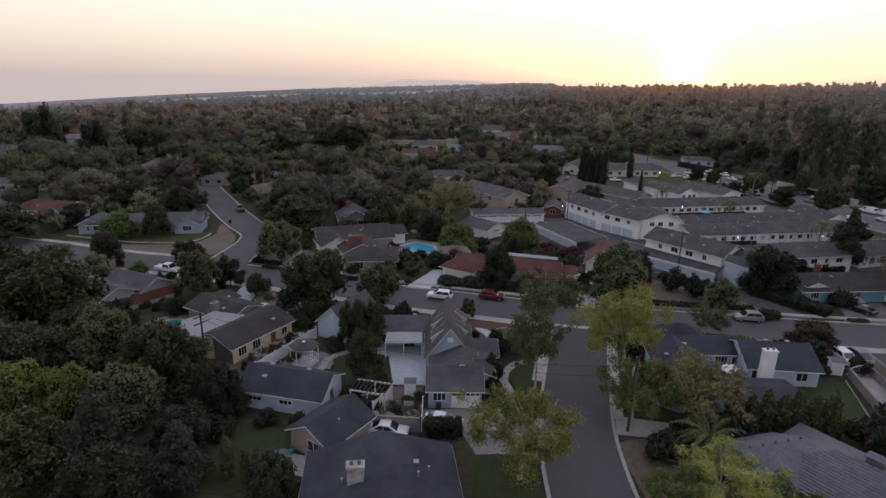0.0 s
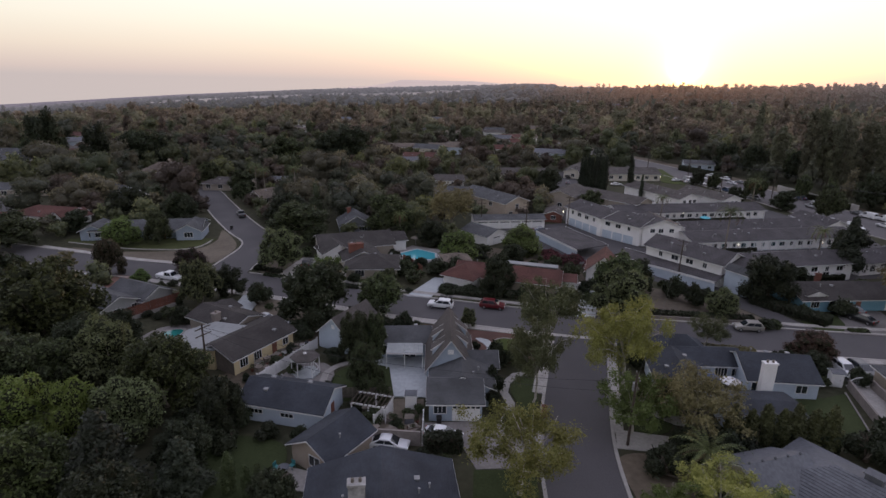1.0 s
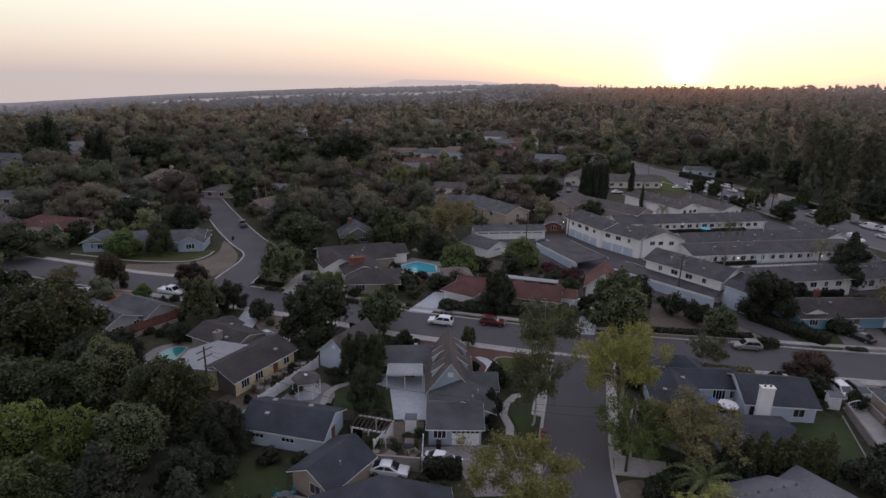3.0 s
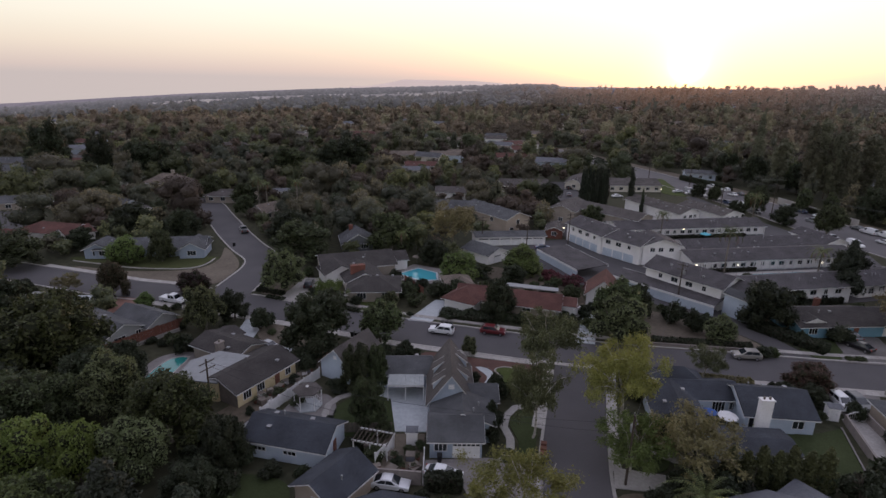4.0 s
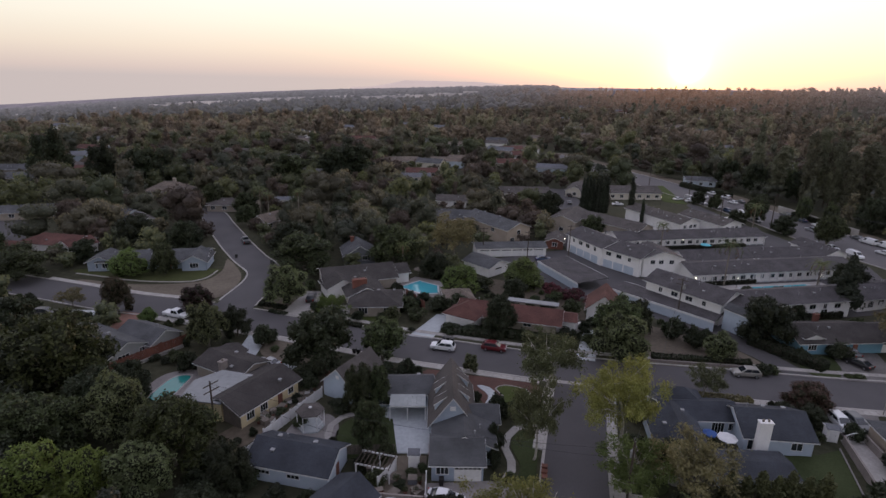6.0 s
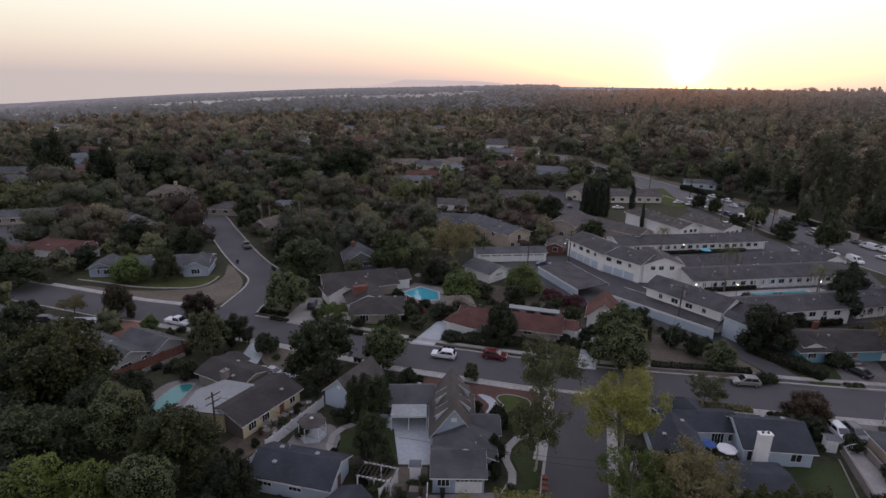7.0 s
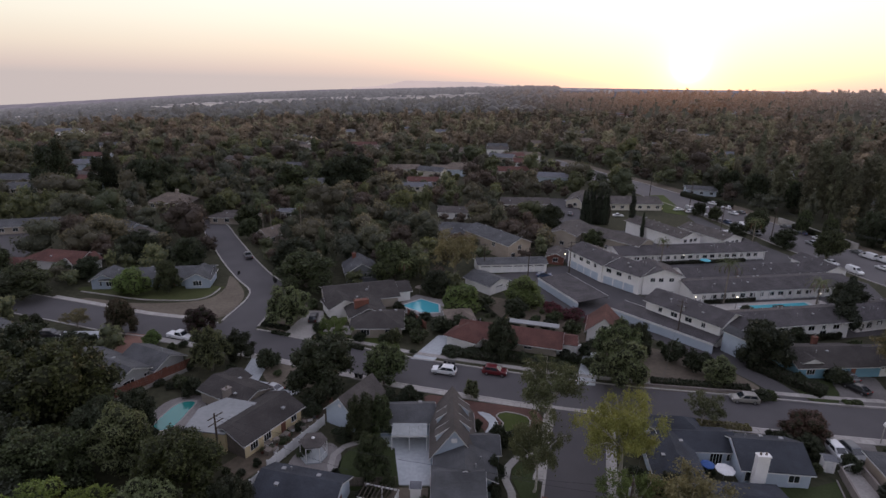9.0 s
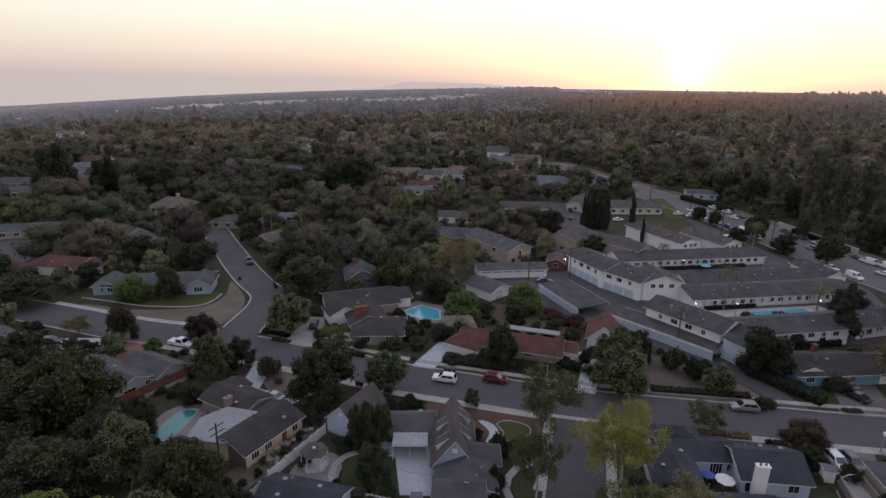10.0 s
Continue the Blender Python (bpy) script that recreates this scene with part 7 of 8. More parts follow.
def build_car(kind, colour, label):
    L, W, prof, (c0, c1, c2, c3, rz) = CAR_FORM[kind]
    e = thing("car", 0, 0, 0, 0, label, "car" if kind in ("sedan", "suv") else ("van" if kind == "van" else "pickup truck"))
    bm = bmesh.new()
    hw = W / 2
    sides = []
    for s, k in ((-1, 1.0), (-0.9, 1.03), (0.9, 1.03), (1, 1.0)):
        sides.append([bm.verts.new((x * (1.0 if abs(s) < 1 else 0.985), s * hw, 0.33 + (z - 0.33) * (k if z > 0.6 else 1))) for x, z in prof])
    n = len(prof)
    for A, B in zip(sides, sides[1:]):
        for i in range(n):
            j = (i + 1) % n
            bm.faces.new((A[i], A[j], B[j], B[i]))
    bm.faces.new(sides[0][::-1])
    bm.faces.new(sides[-1])
    belt = max(z for x, z in prof) * 1.0
    t = 0.78
    roof = [(c1, -hw * t, rz), (c2, -hw * t, rz), (c2, hw * t, rz), (c1, hw * t, rz)]
    foot = [(c0, -hw * 0.95, belt - 0.03), (c3, -hw * 0.95, belt - 0.03), (c3, hw * 0.95, belt - 0.03), (c0, hw * 0.95, belt - 0.03)]
    a, b = [bm.verts.new(p) for p in foot], [bm.verts.new(p) for p in roof]
    mid = [bm.verts.new((p[0] * 0.9 + q[0] * 0.1, p[1] * 0.94, p[2] + 0.05)) for p, q in zip(roof, roof[2:] + roof[:2])]
    bm.faces.new(mid)
    for i in range(4):
        j = (i + 1) % 4
        bm.faces.new((a[i], a[j], b[j], b[i]))
        bm.faces.new((b[i], b[j], mid[j], mid[i]))
    if kind == "pickup":
        box(bm, -2.7, -hw + 0.02, 1.0, -0.8, -hw + 0.14, 1.16)
        box(bm, -2.7, hw - 0.14, 1.0, -0.8, hw - 0.02, 1.16)
        box(bm, -2.74, -hw + 0.02, 1.0, -2.64, hw - 0.02, 1.16)
    bmesh.ops.recalc_face_normals(bm, faces=bm.faces)
    sharp = [ed for ed in bm.edges if len(ed.link_faces) == 2 and ed.calc_face_angle() > 0.3]
    bmesh.ops.bevel(bm, geom=sharp, offset=0.07, segments=2, affect="EDGES", profile=0.5)
    body = part("body", bm, "paint_" + colour, e)

    def pane(name, i, j, u0, u1, v0, v1):
        bm2 = bmesh.new()
        P = [Vector(foot[i]), Vector(foot[j]), Vector(roof[j]), Vector(roof[i])]
        nrm = (P[1] - P[0]).cross(P[3] - P[0]).normalized() * 0.016
        q = []
        for u, v in ((u0, v0), (u1, v0), (u1, v1), (u0, v1)):
            lo, hi = P[0].lerp(P[1], u), P[3].lerp(P[2], u)
            q.append(bm2.verts.new(lo.lerp(hi, v) + nrm))
        bm2.faces.new(q)
        part(name, bm2, "glass", e)

    pane("windscreen", 1, 2, 0.06, 0.94, 0.1, 0.92)
    pane("rear_window", 3, 0, 0.08, 0.92, 0.18, 0.9)
    for i, j in ((0, 1), (2, 3)):
        if kind == "van":
            pane("side_window", i, j, *((0.72, 0.93) if i == 0 else (0.07, 0.28)), 0.15, 0.85)
        else:
            pane("side_window", i, j, 0.1, 0.47, 0.12, 0.88)
            pane("side_window", i, j, 0.5, 0.9, 0.12, 0.88)
    for sx in (-L * 0.31, L * 0.32):
        for sy in (-1, 1):
            bm2 = bmesh.new()
            lathe(bm2, [(0.22, -0.11), (0.33, -0.1), (0.335, 0.1), (0.22, 0.11)], 14)
            w = part("wheel", bm2, "tyre", e)
            w.matrix_local = pose(sx, sy * (hw - 0.1), 0.335, 90, 0, 0)
            bm2 = bmesh.new()
            lathe(bm2, [(0.21, -0.12), (0.21, 0.12)], 10)
            part("rim", bm2, "chrome", w)
    fx = prof[4][0]
    for sy in (-1, 1):
        part("headlight", boxes((fx - 0.02, sy * hw * 0.72 - 0.18, prof[5][1] - 0.02, L / 2 - 0.005, sy * hw * 0.72 + 0.18, prof[5][1] + 0.13)), "headlight", e)
        part("tail_light", boxes((-L / 2 - 0.01, sy * hw * 0.8 - 0.12, 0.72, -L / 2 + 0.12, sy * hw * 0.8 + 0.12, 0.92)), "taillight", e)
    return e


def car(kind, colour, x, y, ang, where="parked by the kerb", z=0.02):
    """A parked vehicle; the first of a kind and colour is built, later ones are copies."""
    label = "%s %s %s" % (colour, CAR_TEXT[kind], where)
    m = pose(x, y, z, 0, 0, ang)
    key = (kind, colour)
    if key in CAR_CACHE:
        return tagged(copy_thing(CAR_CACHE[key], m), label)
    e = build_car(kind, colour, label)
    e.matrix_world = m
    CAR_CACHE[key] = e
    return e


car("suv", "red", 10.0, 94.4, -13)
car("suv", "beige", 53.4, 86.8, 174, "with roof rails by the kerb")
car("pickup", "white", -55.2, 106.0, -17)
car("suv", "black", -81.8, 105.2, 5, "in a concrete driveway", 0.1)
car("suv", "white", 0.4, 94.2, 167, "driving along the street")
car("sedan", "white", -5.2, 53.5, -8, "beside a block wall", 0.0)
car("sedan", "white", 0.9, 55.1, -14, "before a garage door", 0.09)
car("suv", "white", 59.9, 72.4, -91, "in a concrete driveway", 0.1)
car("suv", "grey", 62.3, 72.3, -88, "in a concrete driveway", 0.1)
car("sedan", "black", 76.3, 91.2, 115, "in front of a house", 0.1)
car("sedan", "grey", 77.6, 95.6, 100, "in front of a house", 0.1)
car("pickup", "grey", -60.0, 161.0, 118, "by the street")
car("suv", "black", -29.6, 116.6, 95, "in a driveway", 0.1)
car("sedan", "white", -38.2, 90.6, 150, "in a front drive", 0.1)
car("sedan", "silver", -30.0, 86.6, 155, "in a front drive", 0.1)
rg_ = random.Random(8)
for line_off, spans in ((9.6, [(150, 262)]), (-9.6, [(128, 250)])):
    L_ = offset_line(BIG, line_off)
    for i_ in range(len(L_) - 1):
        p_, q_ = L_[i_], L_[i_ + 1]
        if any(a_ < p_.y < b_ for a_, b_ in spans) and i_ % 2 == 0 and rg_.random() < 0.78:
            ang_ = math.degrees(math.atan2(q_.y - p_.y, q_.x - p_.x))
            car(rg_.choice(("sedan", "sedan", "suv", "suv", "van", "pickup")), rg_.choice(("white", "white", "silver", "grey", "black", "blue")), p_.x, p_.y, ang_ + (180 if line_off < 0 else 0), "along the avenue kerb")
for x_, y_, a_, k_, c_ in ((118, 214, 100, "van", "white"), (126, 236, 105, "sedan", "white"), (119, 249, 108, "sedan", "white"), (104, 241, 20, "sedan", "white"), (108, 238, 30, "sedan", "white"), (131, 190, 100, "suv", "silver"), (136, 163, 104, "sedan", "white"),
                           (66, 226, 10, "sedan", "silver"), (73, 227, 8, "sedan", "white"), (53, 228, 80, "sedan", "grey"), (34, 214, 15, "sedan", "white"), (31, 218, 60, "van", "white"), (56, 244, 100, "sedan", "black"), (28.6, 149.6, 8, "sedan", "blue"),
                           (99, 205, 24, "sedan", "blue"), (106, 200, 24, "van", "white"), (140, 175, 102, "van", "white"), (143.5, 166, 104, "van", "white")):
    car(k_, c_, x_, y_, a_, "in an open car park", 0.03)


# ---- fences, walls, garden buildings ----
def board_fence(x0, y0, x1, y1, h, material, label, step=0.16, z=0.0):
    """Upright boards on posts and rails."""
    L, ang = math.hypot(x1 - x0, y1 - y0), math.degrees(math.atan2(y1 - y0, x1 - x0))
    e = thing("fence", x0, y0, ang, z, label, "fence")
    n = int(L / step)
    me = None
    for k in range(n):
        if me is None:
            ob = part("board", boxes((0.01, -0.012, 0.05, step - 0.01, 0.012, h)), material, e)
            me = ob.data
        else:
            ob = new("board", me)
            ob.parent = e
        ob.location = (k * step, 0, random.uniform(-0.03, 0.03))
    for k in range(int(L / 2.4) + 1):
        part("post", boxes((k * 2.4 - 0.05, 0.013, -0.1, k * 2.4 + 0.05, 0.11, h + 0.05)), material, e)
    for zz in (0.3, h - 0.3):
        part("rail", boxes((0, 0.013, zz, L, 0.05, zz + 0.09)), material, e)
    return e


def panel_fence(x0, y0, x1, y1, h, label):
    """White vinyl fence: smooth panels between capped posts."""
    L, ang = math.hypot(x1 - x0, y1 - y0), math.degrees(math.atan2(y1 - y0, x1 - x0))
    e = thing("fence", x0, y0, ang, 0, label, "fence")
    n = max(1, round(L / 1.9))
    for k in range(n):
        u0, u1 = L * k / n + 0.07, L * (k + 1) / n - 0.07
        part("panel", boxes((u0, -0.02, 0.08, u1, 0.02, h)), "trim", e)
    for k in range(n + 1):
        u = L * k / n
        part("post", boxes((u - 0.068, -0.065, -0.1, u + 0.068, 0.065, h + 0.1), (u - 0.09, -0.09, h + 0.1, u + 0.09, 0.09, h + 0.15)), "trim", e)
    return e


def masonry_wall(x0, y0, x1, y1, h, label, material="block", w=0.2):
    L, ang = math.hypot(x1 - x0, y1 - y0), math.degrees(math.atan2(y1 - y0, x1 - x0))
    e = thing("garden_wall", x0, y0, ang, 0, label, "wall")
    part("wall", boxes((0, -w / 2, -0.1, L, w / 2, h)), material, e)
    part("cap", boxes((-0.03, -w / 2 - 0.03, h + 0.002, L + 0.03, w / 2 + 0.03, h + 0.07)), material, e)
    return e


panel_fence(-24.2, 66.0, -18.6, 77.2, 1.8, "white vinyl panel fence along the garden")
panel_fence(-7.4, 57.0, -5.6, 60.2, 1.8, "white vinyl fence beside the side yard")
panel_fence(-1.5, 54.2, -1.5, 58.2, 1.8, "white vinyl fence by the garage")
panel_fence(-25.6, 62.8, -24.2, 66.0, 1.2, "low white panel fence")
board_fence(-55.0, 82.2, -47.0, 94.0, 1.8, "redwood", "red-brown board fence on a low pale wall", z=0.55)
masonry_wall(-55.1, 82.0, -47.1, 93.8, 0.6, "low pale concrete wall under a fence", "concrete", 0.25)
board_fence(-8.4, 120.5, -3.6, 112.6, 1.9, "redwood", "orange-brown board fence beside a pool")
board_fence(-19.6, 84.2, -17.0, 79.6, 1.8, "redwood", "dark red-brown board fence between yards")
board_fence(-12.5, 63.4, -5.9, 63.7, 1.6, "greywood", "weathered board fence behind the lawn")
board_fence(53.4, 75.4, 58.2, 74.8, 1.8, "greywood", "weathered wooden side fence")
board_fence(-1.25, 63.6, -1.0, 66.2, 1.7, "redwood", "rust-red garden gate boards")
masonry_wall(-7.8, 54.4, -1.7, 53.9, 1.8, "tan block wall behind a parked car")
masonry_wall(54.6, 58.0, 57.6, 68.3, 1.25, "tan block wall beside a yard")
masonry_wall(60.9, 68.6, 59.4, 59.0, 1.25, "tan block wall along a side yard")
masonry_wall(56.2, 66.8, 52.9, 57.8, 0.14, "low stained lawn edging", "concrete_old", 0.14)
masonry_wall(38, 91.2, 57, 89.2, 0.5, "low dark retaining wall by the street", "block", 0.3)
masonry_wall(143, 184, 137.5, 222, 2.4, "long pale wall beside the avenue", "concrete", 0.4)
masonry_wall(28.6, 103.8, 26.6, 101.8, 2.0, "white garden wall by a red-roofed house", "white", 0.25)


def gazebo(x, y):
    e = thing("gazebo", x, y, 10, 0.1, "white octagonal gazebo with grey shingle roof", "gazebo")
    n, R = 6, 1.9
    pt = [(R * math.cos(2 * math.pi * i / n), R * math.sin(2 * math.pi * i / n)) for i in range(n)]
    bm = bmesh.new()
    prism(bm, [(p[0] * 1.05, p[1] * 1.05) for p in pt], 0, 0.2)
    part("deck", bm, "concrete_pale", e)
    bm = bmesh.new()
    lo = [bm.verts.new((p[0] * 1.1, p[1] * 1.1, 2.65)) for p in pt]
    md = [bm.verts.new((p[0] * 1.1, p[1] * 1.1, 2.75)) for p in pt]
    hi = [bm.verts.new((p[0] * 0.15, p[1] * 0.15, 3.15)) for p in pt]
    for i in range(n):
        j = (i + 1) % n
        bm.faces.new((md[i], md[j], hi[j], hi[i]))
        bm.faces.new((lo[i], lo[j], md[j], md[i]))
    bm.faces.new(hi)
    bm.faces.new(lo[::-1])
    uv_roof(bm)
    part("roof", bm, "roof_brown", e)
    bm = bmesh.new()
    lathe(bm, [(0.26, 3.1), (0.26, 3.22), (0.02, 3.4)], 8)
    part("cupola", bm, "trim", e)
    for i in range(n):
        p, q = Vector((*pt[i], 0)), Vector((*pt[(i + 1) % n], 0))
        bm = bmesh.new()
        rod(bm, p + Vector((0, 0, 0.2)), p + Vector((0, 0, 2.65)), 0.07, 0.07, 6)
        part("post", bm, "trim", e)
        bm = bmesh.new()
        rod(bm, p + Vector((0, 0, 2.5)), q + Vector((0, 0, 2.5)), 0.06, 0.06, 5)
        part("fretwork", bm, "trim", e)
        if i != 4:
            bm = bmesh.new()
            rod(bm, p + Vector((0, 0, 0.9)), q + Vector((0, 0, 0.9)), 0.035, 0.035, 5)
            part("rail", bm, "trim", e)
            for k in range(1, 3):
                c = p.lerp(q, k / 3)
                bm = bmesh.new()
                rod(bm, c + Vector((0, 0, 0.2)), c + Vector((0, 0, 0.9)), 0.016, 0.016, 4)
                part("baluster", bm, "trim", e)


gazebo(-18.5, 69.4)


def pergola(x, y, ang, L, W, h, label):
    e = thing("pergola", x, y, ang, 0, label, "pergola")
    for sx in (-L / 2, 0, L / 2):
        for sy in (-W / 2, W / 2):
            part("post", boxes((sx - 0.07, sy - 0.07, 0, sx + 0.07, sy + 0.07, h)), "trim", e)
    for sy in (-W / 2, W / 2):
        part("beam", boxes((-L / 2 - 0.2, sy - 0.05, h + 0.002, L / 2 + 0.2, sy + 0.05, h + 0.2)), "trim", e)
    n = 9
    for k in range(n):
        u = -L / 2 + L * k / (n - 1)
        part("rafter", boxes((u - 0.04, -W / 2 - 0.3, h + 0.205, u + 0.04, W / 2 + 0.3, h + 0.34)), "pole", e)


pergola(-7.9, 59.7, -14, 4.4, 2.6, 2.1, "white-posted pergola with dark stained rafters")


def bin_thing(x, y, ang, colour="black"):
    e = thing("wheelie_bin", x, y, ang, 0.02, ("black" if colour == "black" else "dull red") + " plastic wheelie bin at the kerb", "bin", "wheelie bins at the kerbs")
    bm = bmesh.new()
    lo = [bm.verts.new(p) for p in ((-0.22, -0.26, 0.08), (0.22, -0.26, 0.08), (0.22, 0.26, 0.08), (-0.22, 0.26, 0.08))]
    hi = [bm.verts.new(p) for p in ((-0.3, -0.36, 1.0), (0.3, -0.36, 1.0), (0.3, 0.36, 1.0), (-0.3, 0.36, 1.0))]
    bm.faces.new(lo[::-1])
    bm.faces.new(hi)
    for i in range(4):
        bm.faces.new((lo[i], lo[(i + 1) % 4], hi[(i + 1) % 4], hi[i]))
    part("body", bm, colour, e)
    part("lid", boxes((-0.32, -0.4, 1.005, 0.32, 0.38, 1.09)), colour, e)
    for s in (-1, 1):
        bm = bmesh.new()
        lathe(bm, [(0.11, -0.03), (0.11, 0.03)], 10)
        part("wheel", bm, "tyre", e).matrix_local = pose(s * 0.25, 0.27, 0.11, 0, 90, 0)


for x_, y_, a_ in ((-15.8, 91.9, 160), (-15.0, 91.6, 160), (0.6, 97.4, -13), (1.4, 97.2, -13), (2.2, 97.0, -13), (56.2, 79.1, 172), (57.2, 79.0, 172), (-67.2, 109.2, 165), (-66.2, 109.0, 165), (13.1, 57.9, 76), (13.3, 58.8, 76), (13.5, 59.8, 76), (13.7, 60.8, 76), (0.4, 58.0, 2), (-57.4, 146.0, 120), (-46.2, 141.5, 120), (-45.4, 140.2, 120)):
    bin_thing(x_, y_, a_, "redwood" if 58.5 < y_ < 61 and x_ > 13 else "black")


def utility_pole(x, y, h, ang, transformer=False, arm=True):
    e = thing("utility_pole", x, y, ang, 0, "dark wooden utility pole with crossarm", "utility pole")
    bm = bmesh.new()
    rod(bm, (0, 0, -0.3), (0, 0, h), 0.17, 0.11, 8)
    part("shaft", bm, "pole", e)
    if arm:
        for zz in (h - 0.5, h - 1.5):
            part("crossarm", boxes((-1.2, -0.19, zz, 1.2, -0.09, zz + 0.12)), "pole", e)
        for u in (-1.1, -0.45, 0.45, 1.1):
            bm = bmesh.new()
            lathe(bm, [(0.05, h - 0.378), (0.07, h - 0.3), (0.04, h - 0.22)], 8, (u, -0.14, 0))
            part("insulator", bm, "metal", e)
    if transformer:
        bm = bmesh.new()
        lathe(bm, [(0.26, h - 2.4), (0.28, h - 2.35), (0.28, h - 1.5), (0.2, h - 1.42), (0.06, h - 1.2)], 12, (0.45, 0, 0))
        part("transformer", bm, "metal", e, "pale grey drum transformer")
    return e


POLES = [(-31.6, 67.6, 8.2, 60, False), (22.3, 54.6, 9.4, 80, True), (51.0, 110.6, 9.5, -45, True), (11.7, 153.5, 8.5, 8, False), (24.2, 150.5, 8.5, 8, False), (109.6, 243, 13, 110, False), (117.4, 192, 13, 104, False), (36.4, 152.5, 10, 20, False), (100.6, 268, 12, 110, False), (103, 200, 12, 100, False), (127, 150, 13, 105, False)]
for p_ in POLES:
    utility_pole(*p_)


def cable(a, b, sag, label="thin black overhead cable between poles"):
    """One sagging tube."""
    bm = bmesh.new()
    a, b = Vector(a), Vector(b)
    n = 14
    side = Vector((b.y - a.y, a.x - b.x, 0)).normalized()
    rings = []
    for k in range(n + 1):
        p = a.lerp(b, k / n) - Vector((0, 0, sag * 4 * (k / n) * (1 - k / n)))
        rings.append([bm.verts.new(p + o * 0.022) for o in (side, Vector((0, 0, 1)), -side, Vector((0, 0, -1)))])
    for r, q in zip(rings, rings[1:]):
        for i in range(4):
            bm.faces.new((r[i], r[(i + 1) % 4], q[(i + 1) % 4], q[i]))
    tagged(part("overhead_cable", bm, "black"), label, "cable")


for off_ in (-1.0, 0, 1.0):
    cable((109.6 + off_, 243, 12.4), (117.4 + off_, 192, 12.4), 1.4)
    cable((117.4 + off_, 192, 12.4), (127 + off_, 150, 12.4), 1.2)
    cable((127 + off_, 150, 12.4), (160 + off_, 90, 12.4), 1.6)
    cable((100.6 + off_, 268, 11.6), (109.6 + off_, 243, 12.4), 0.8)
cable((22.3, 54.6, 8.6), (51.0, 110.6, 8.8), 1.6)
cable((-31.6, 67.6, 7.8), (22.3, 54.6, 8.4), 1.8)
cable((-31.6, 67.6, 7.4), (-12.0, 61.6, 4.2), 0.5)
cable((22.3, 54.6, 7.2), (5.5, 62, 4.3), 0.5)


def umbrella(x, y, h, r, material, label, closed=False):
    e = thing("garden_umbrella", x, y, 20, 0.05, label, "umbrella")
    bm = bmesh.new()
    rod(bm, (0, 0, 0), (0, 0, h), 0.03, 0.03, 8)
    part("pole", bm, "metal", e)
    bm = bmesh.new()
    n = 8
    rim = [bm.verts.new((r * math.cos(2 * math.pi * i / n), r * math.sin(2 * math.pi * i / n), h - 0.45)) for i in range(n)]
    rim2 = [bm.verts.new((v.co.x * 1.0, v.co.y * 1.0, v.co.z - 0.12)) for v in rim]
    top = bm.verts.new((0, 0, h + 0.05))
    for i in range(n):
        j = (i + 1) % n
        bm.faces.new((rim[i], rim[j], top))
        bm.faces.new((rim2[i], rim2[j], rim[j], rim[i]))
    part("canopy", bm, material, e)


M["blue_cloth"] = surface("blue_canvas", (0.03, 0.07, 0.22), (0.05, 0.11, 0.30), 4, 1, 0.8, 0.1)
M["aqua_cloth"] = surface("aqua_canvas", (0.08, 0.34, 0.42), (0.12, 0.42, 0.5), 4, 1, 0.8, 0.1)
umbrella(39.9, 66.4, 2.3, 1.35, "trim", "open white garden umbrella on a patio")
umbrella(37.9, 67.4, 2.3, 1.0, "blue_cloth", "blue garden umbrella by french doors")
umbrella(63.2, 126.6, 2.5, 1.6, "aqua_cloth", "aqua umbrella in the apartment court")
umbrella(80.5, 162.6, 2.5, 1.6, "aqua_cloth", "aqua umbrella beside the long wing")
umbrella(-6.2, 134.2, 2.4, 1.2, "greywood", "thatched tan parasol beside a pool")


def pool(name, poly, water, deck, label):
    """A sunken pool: pale coping round a clear basin."""
    e = thing(name, 0, 0, 0, 0, label, "swimming pool")
    c = Vector((sum(p[0] for p in poly) / len(poly), sum(p[1] for p in poly) / len(poly)))
    out = [tuple(c + (Vector(p) - c) * 1.13) for p in poly]
    bm = bmesh.new()
    prism(bm, out, -0.05, 0.125)
    part("coping", bm, deck, e)
    bm = bmesh.new()
    prism(bm, poly, 0.0, 0.135)
    part("water", bm, water, e)


patch("pool_deck", [(-12.2, 125.5), (-7, 133.8), (2.2, 129.5), (1.0, 120.4), (-6.5, 119.6)], 0.08, "concrete_old", "tan pool deck behind the house", "patio")
pool("swimming_pool", [(-10.0, 126.2), (-5.6, 130.4), (-1.2, 127.4), (-1.0, 122.6), (-5.0, 122.2)], "water", "concrete_pale", "bright blue garden swimming pool")
patch("pool_deck_2", rounded([(-46.9, 73.4), (-47.3, 78.8), (-46.0, 83.2), (-41.4, 84.6), (-39.4, 80.8), (-40.2, 74.5)]), 0.08, "concrete_old", "pale curved pool deck", "patio")
pool("swimming_pool", rounded([(-45.0, 74.6), (-45.2, 78.3), (-44.2, 82.0), (-41.8, 82.6), (-41.7, 80.0), (-42.3, 75.5)], 0.8), "water_green", "concrete", "green kidney-shaped swimming pool")
patch("court_paving", [(64, 125.6), (100, 132.0), (99, 137.0), (63, 130.6)], 0.06, "concrete", "pale paved pool court", "patio")
pool("swimming_pool", [(75.6, 130.9), (93.6, 134.3), (93.9, 132.2), (75.9, 128.8)], "water", "concrete_pale", "long turquoise pool in the apartment court")


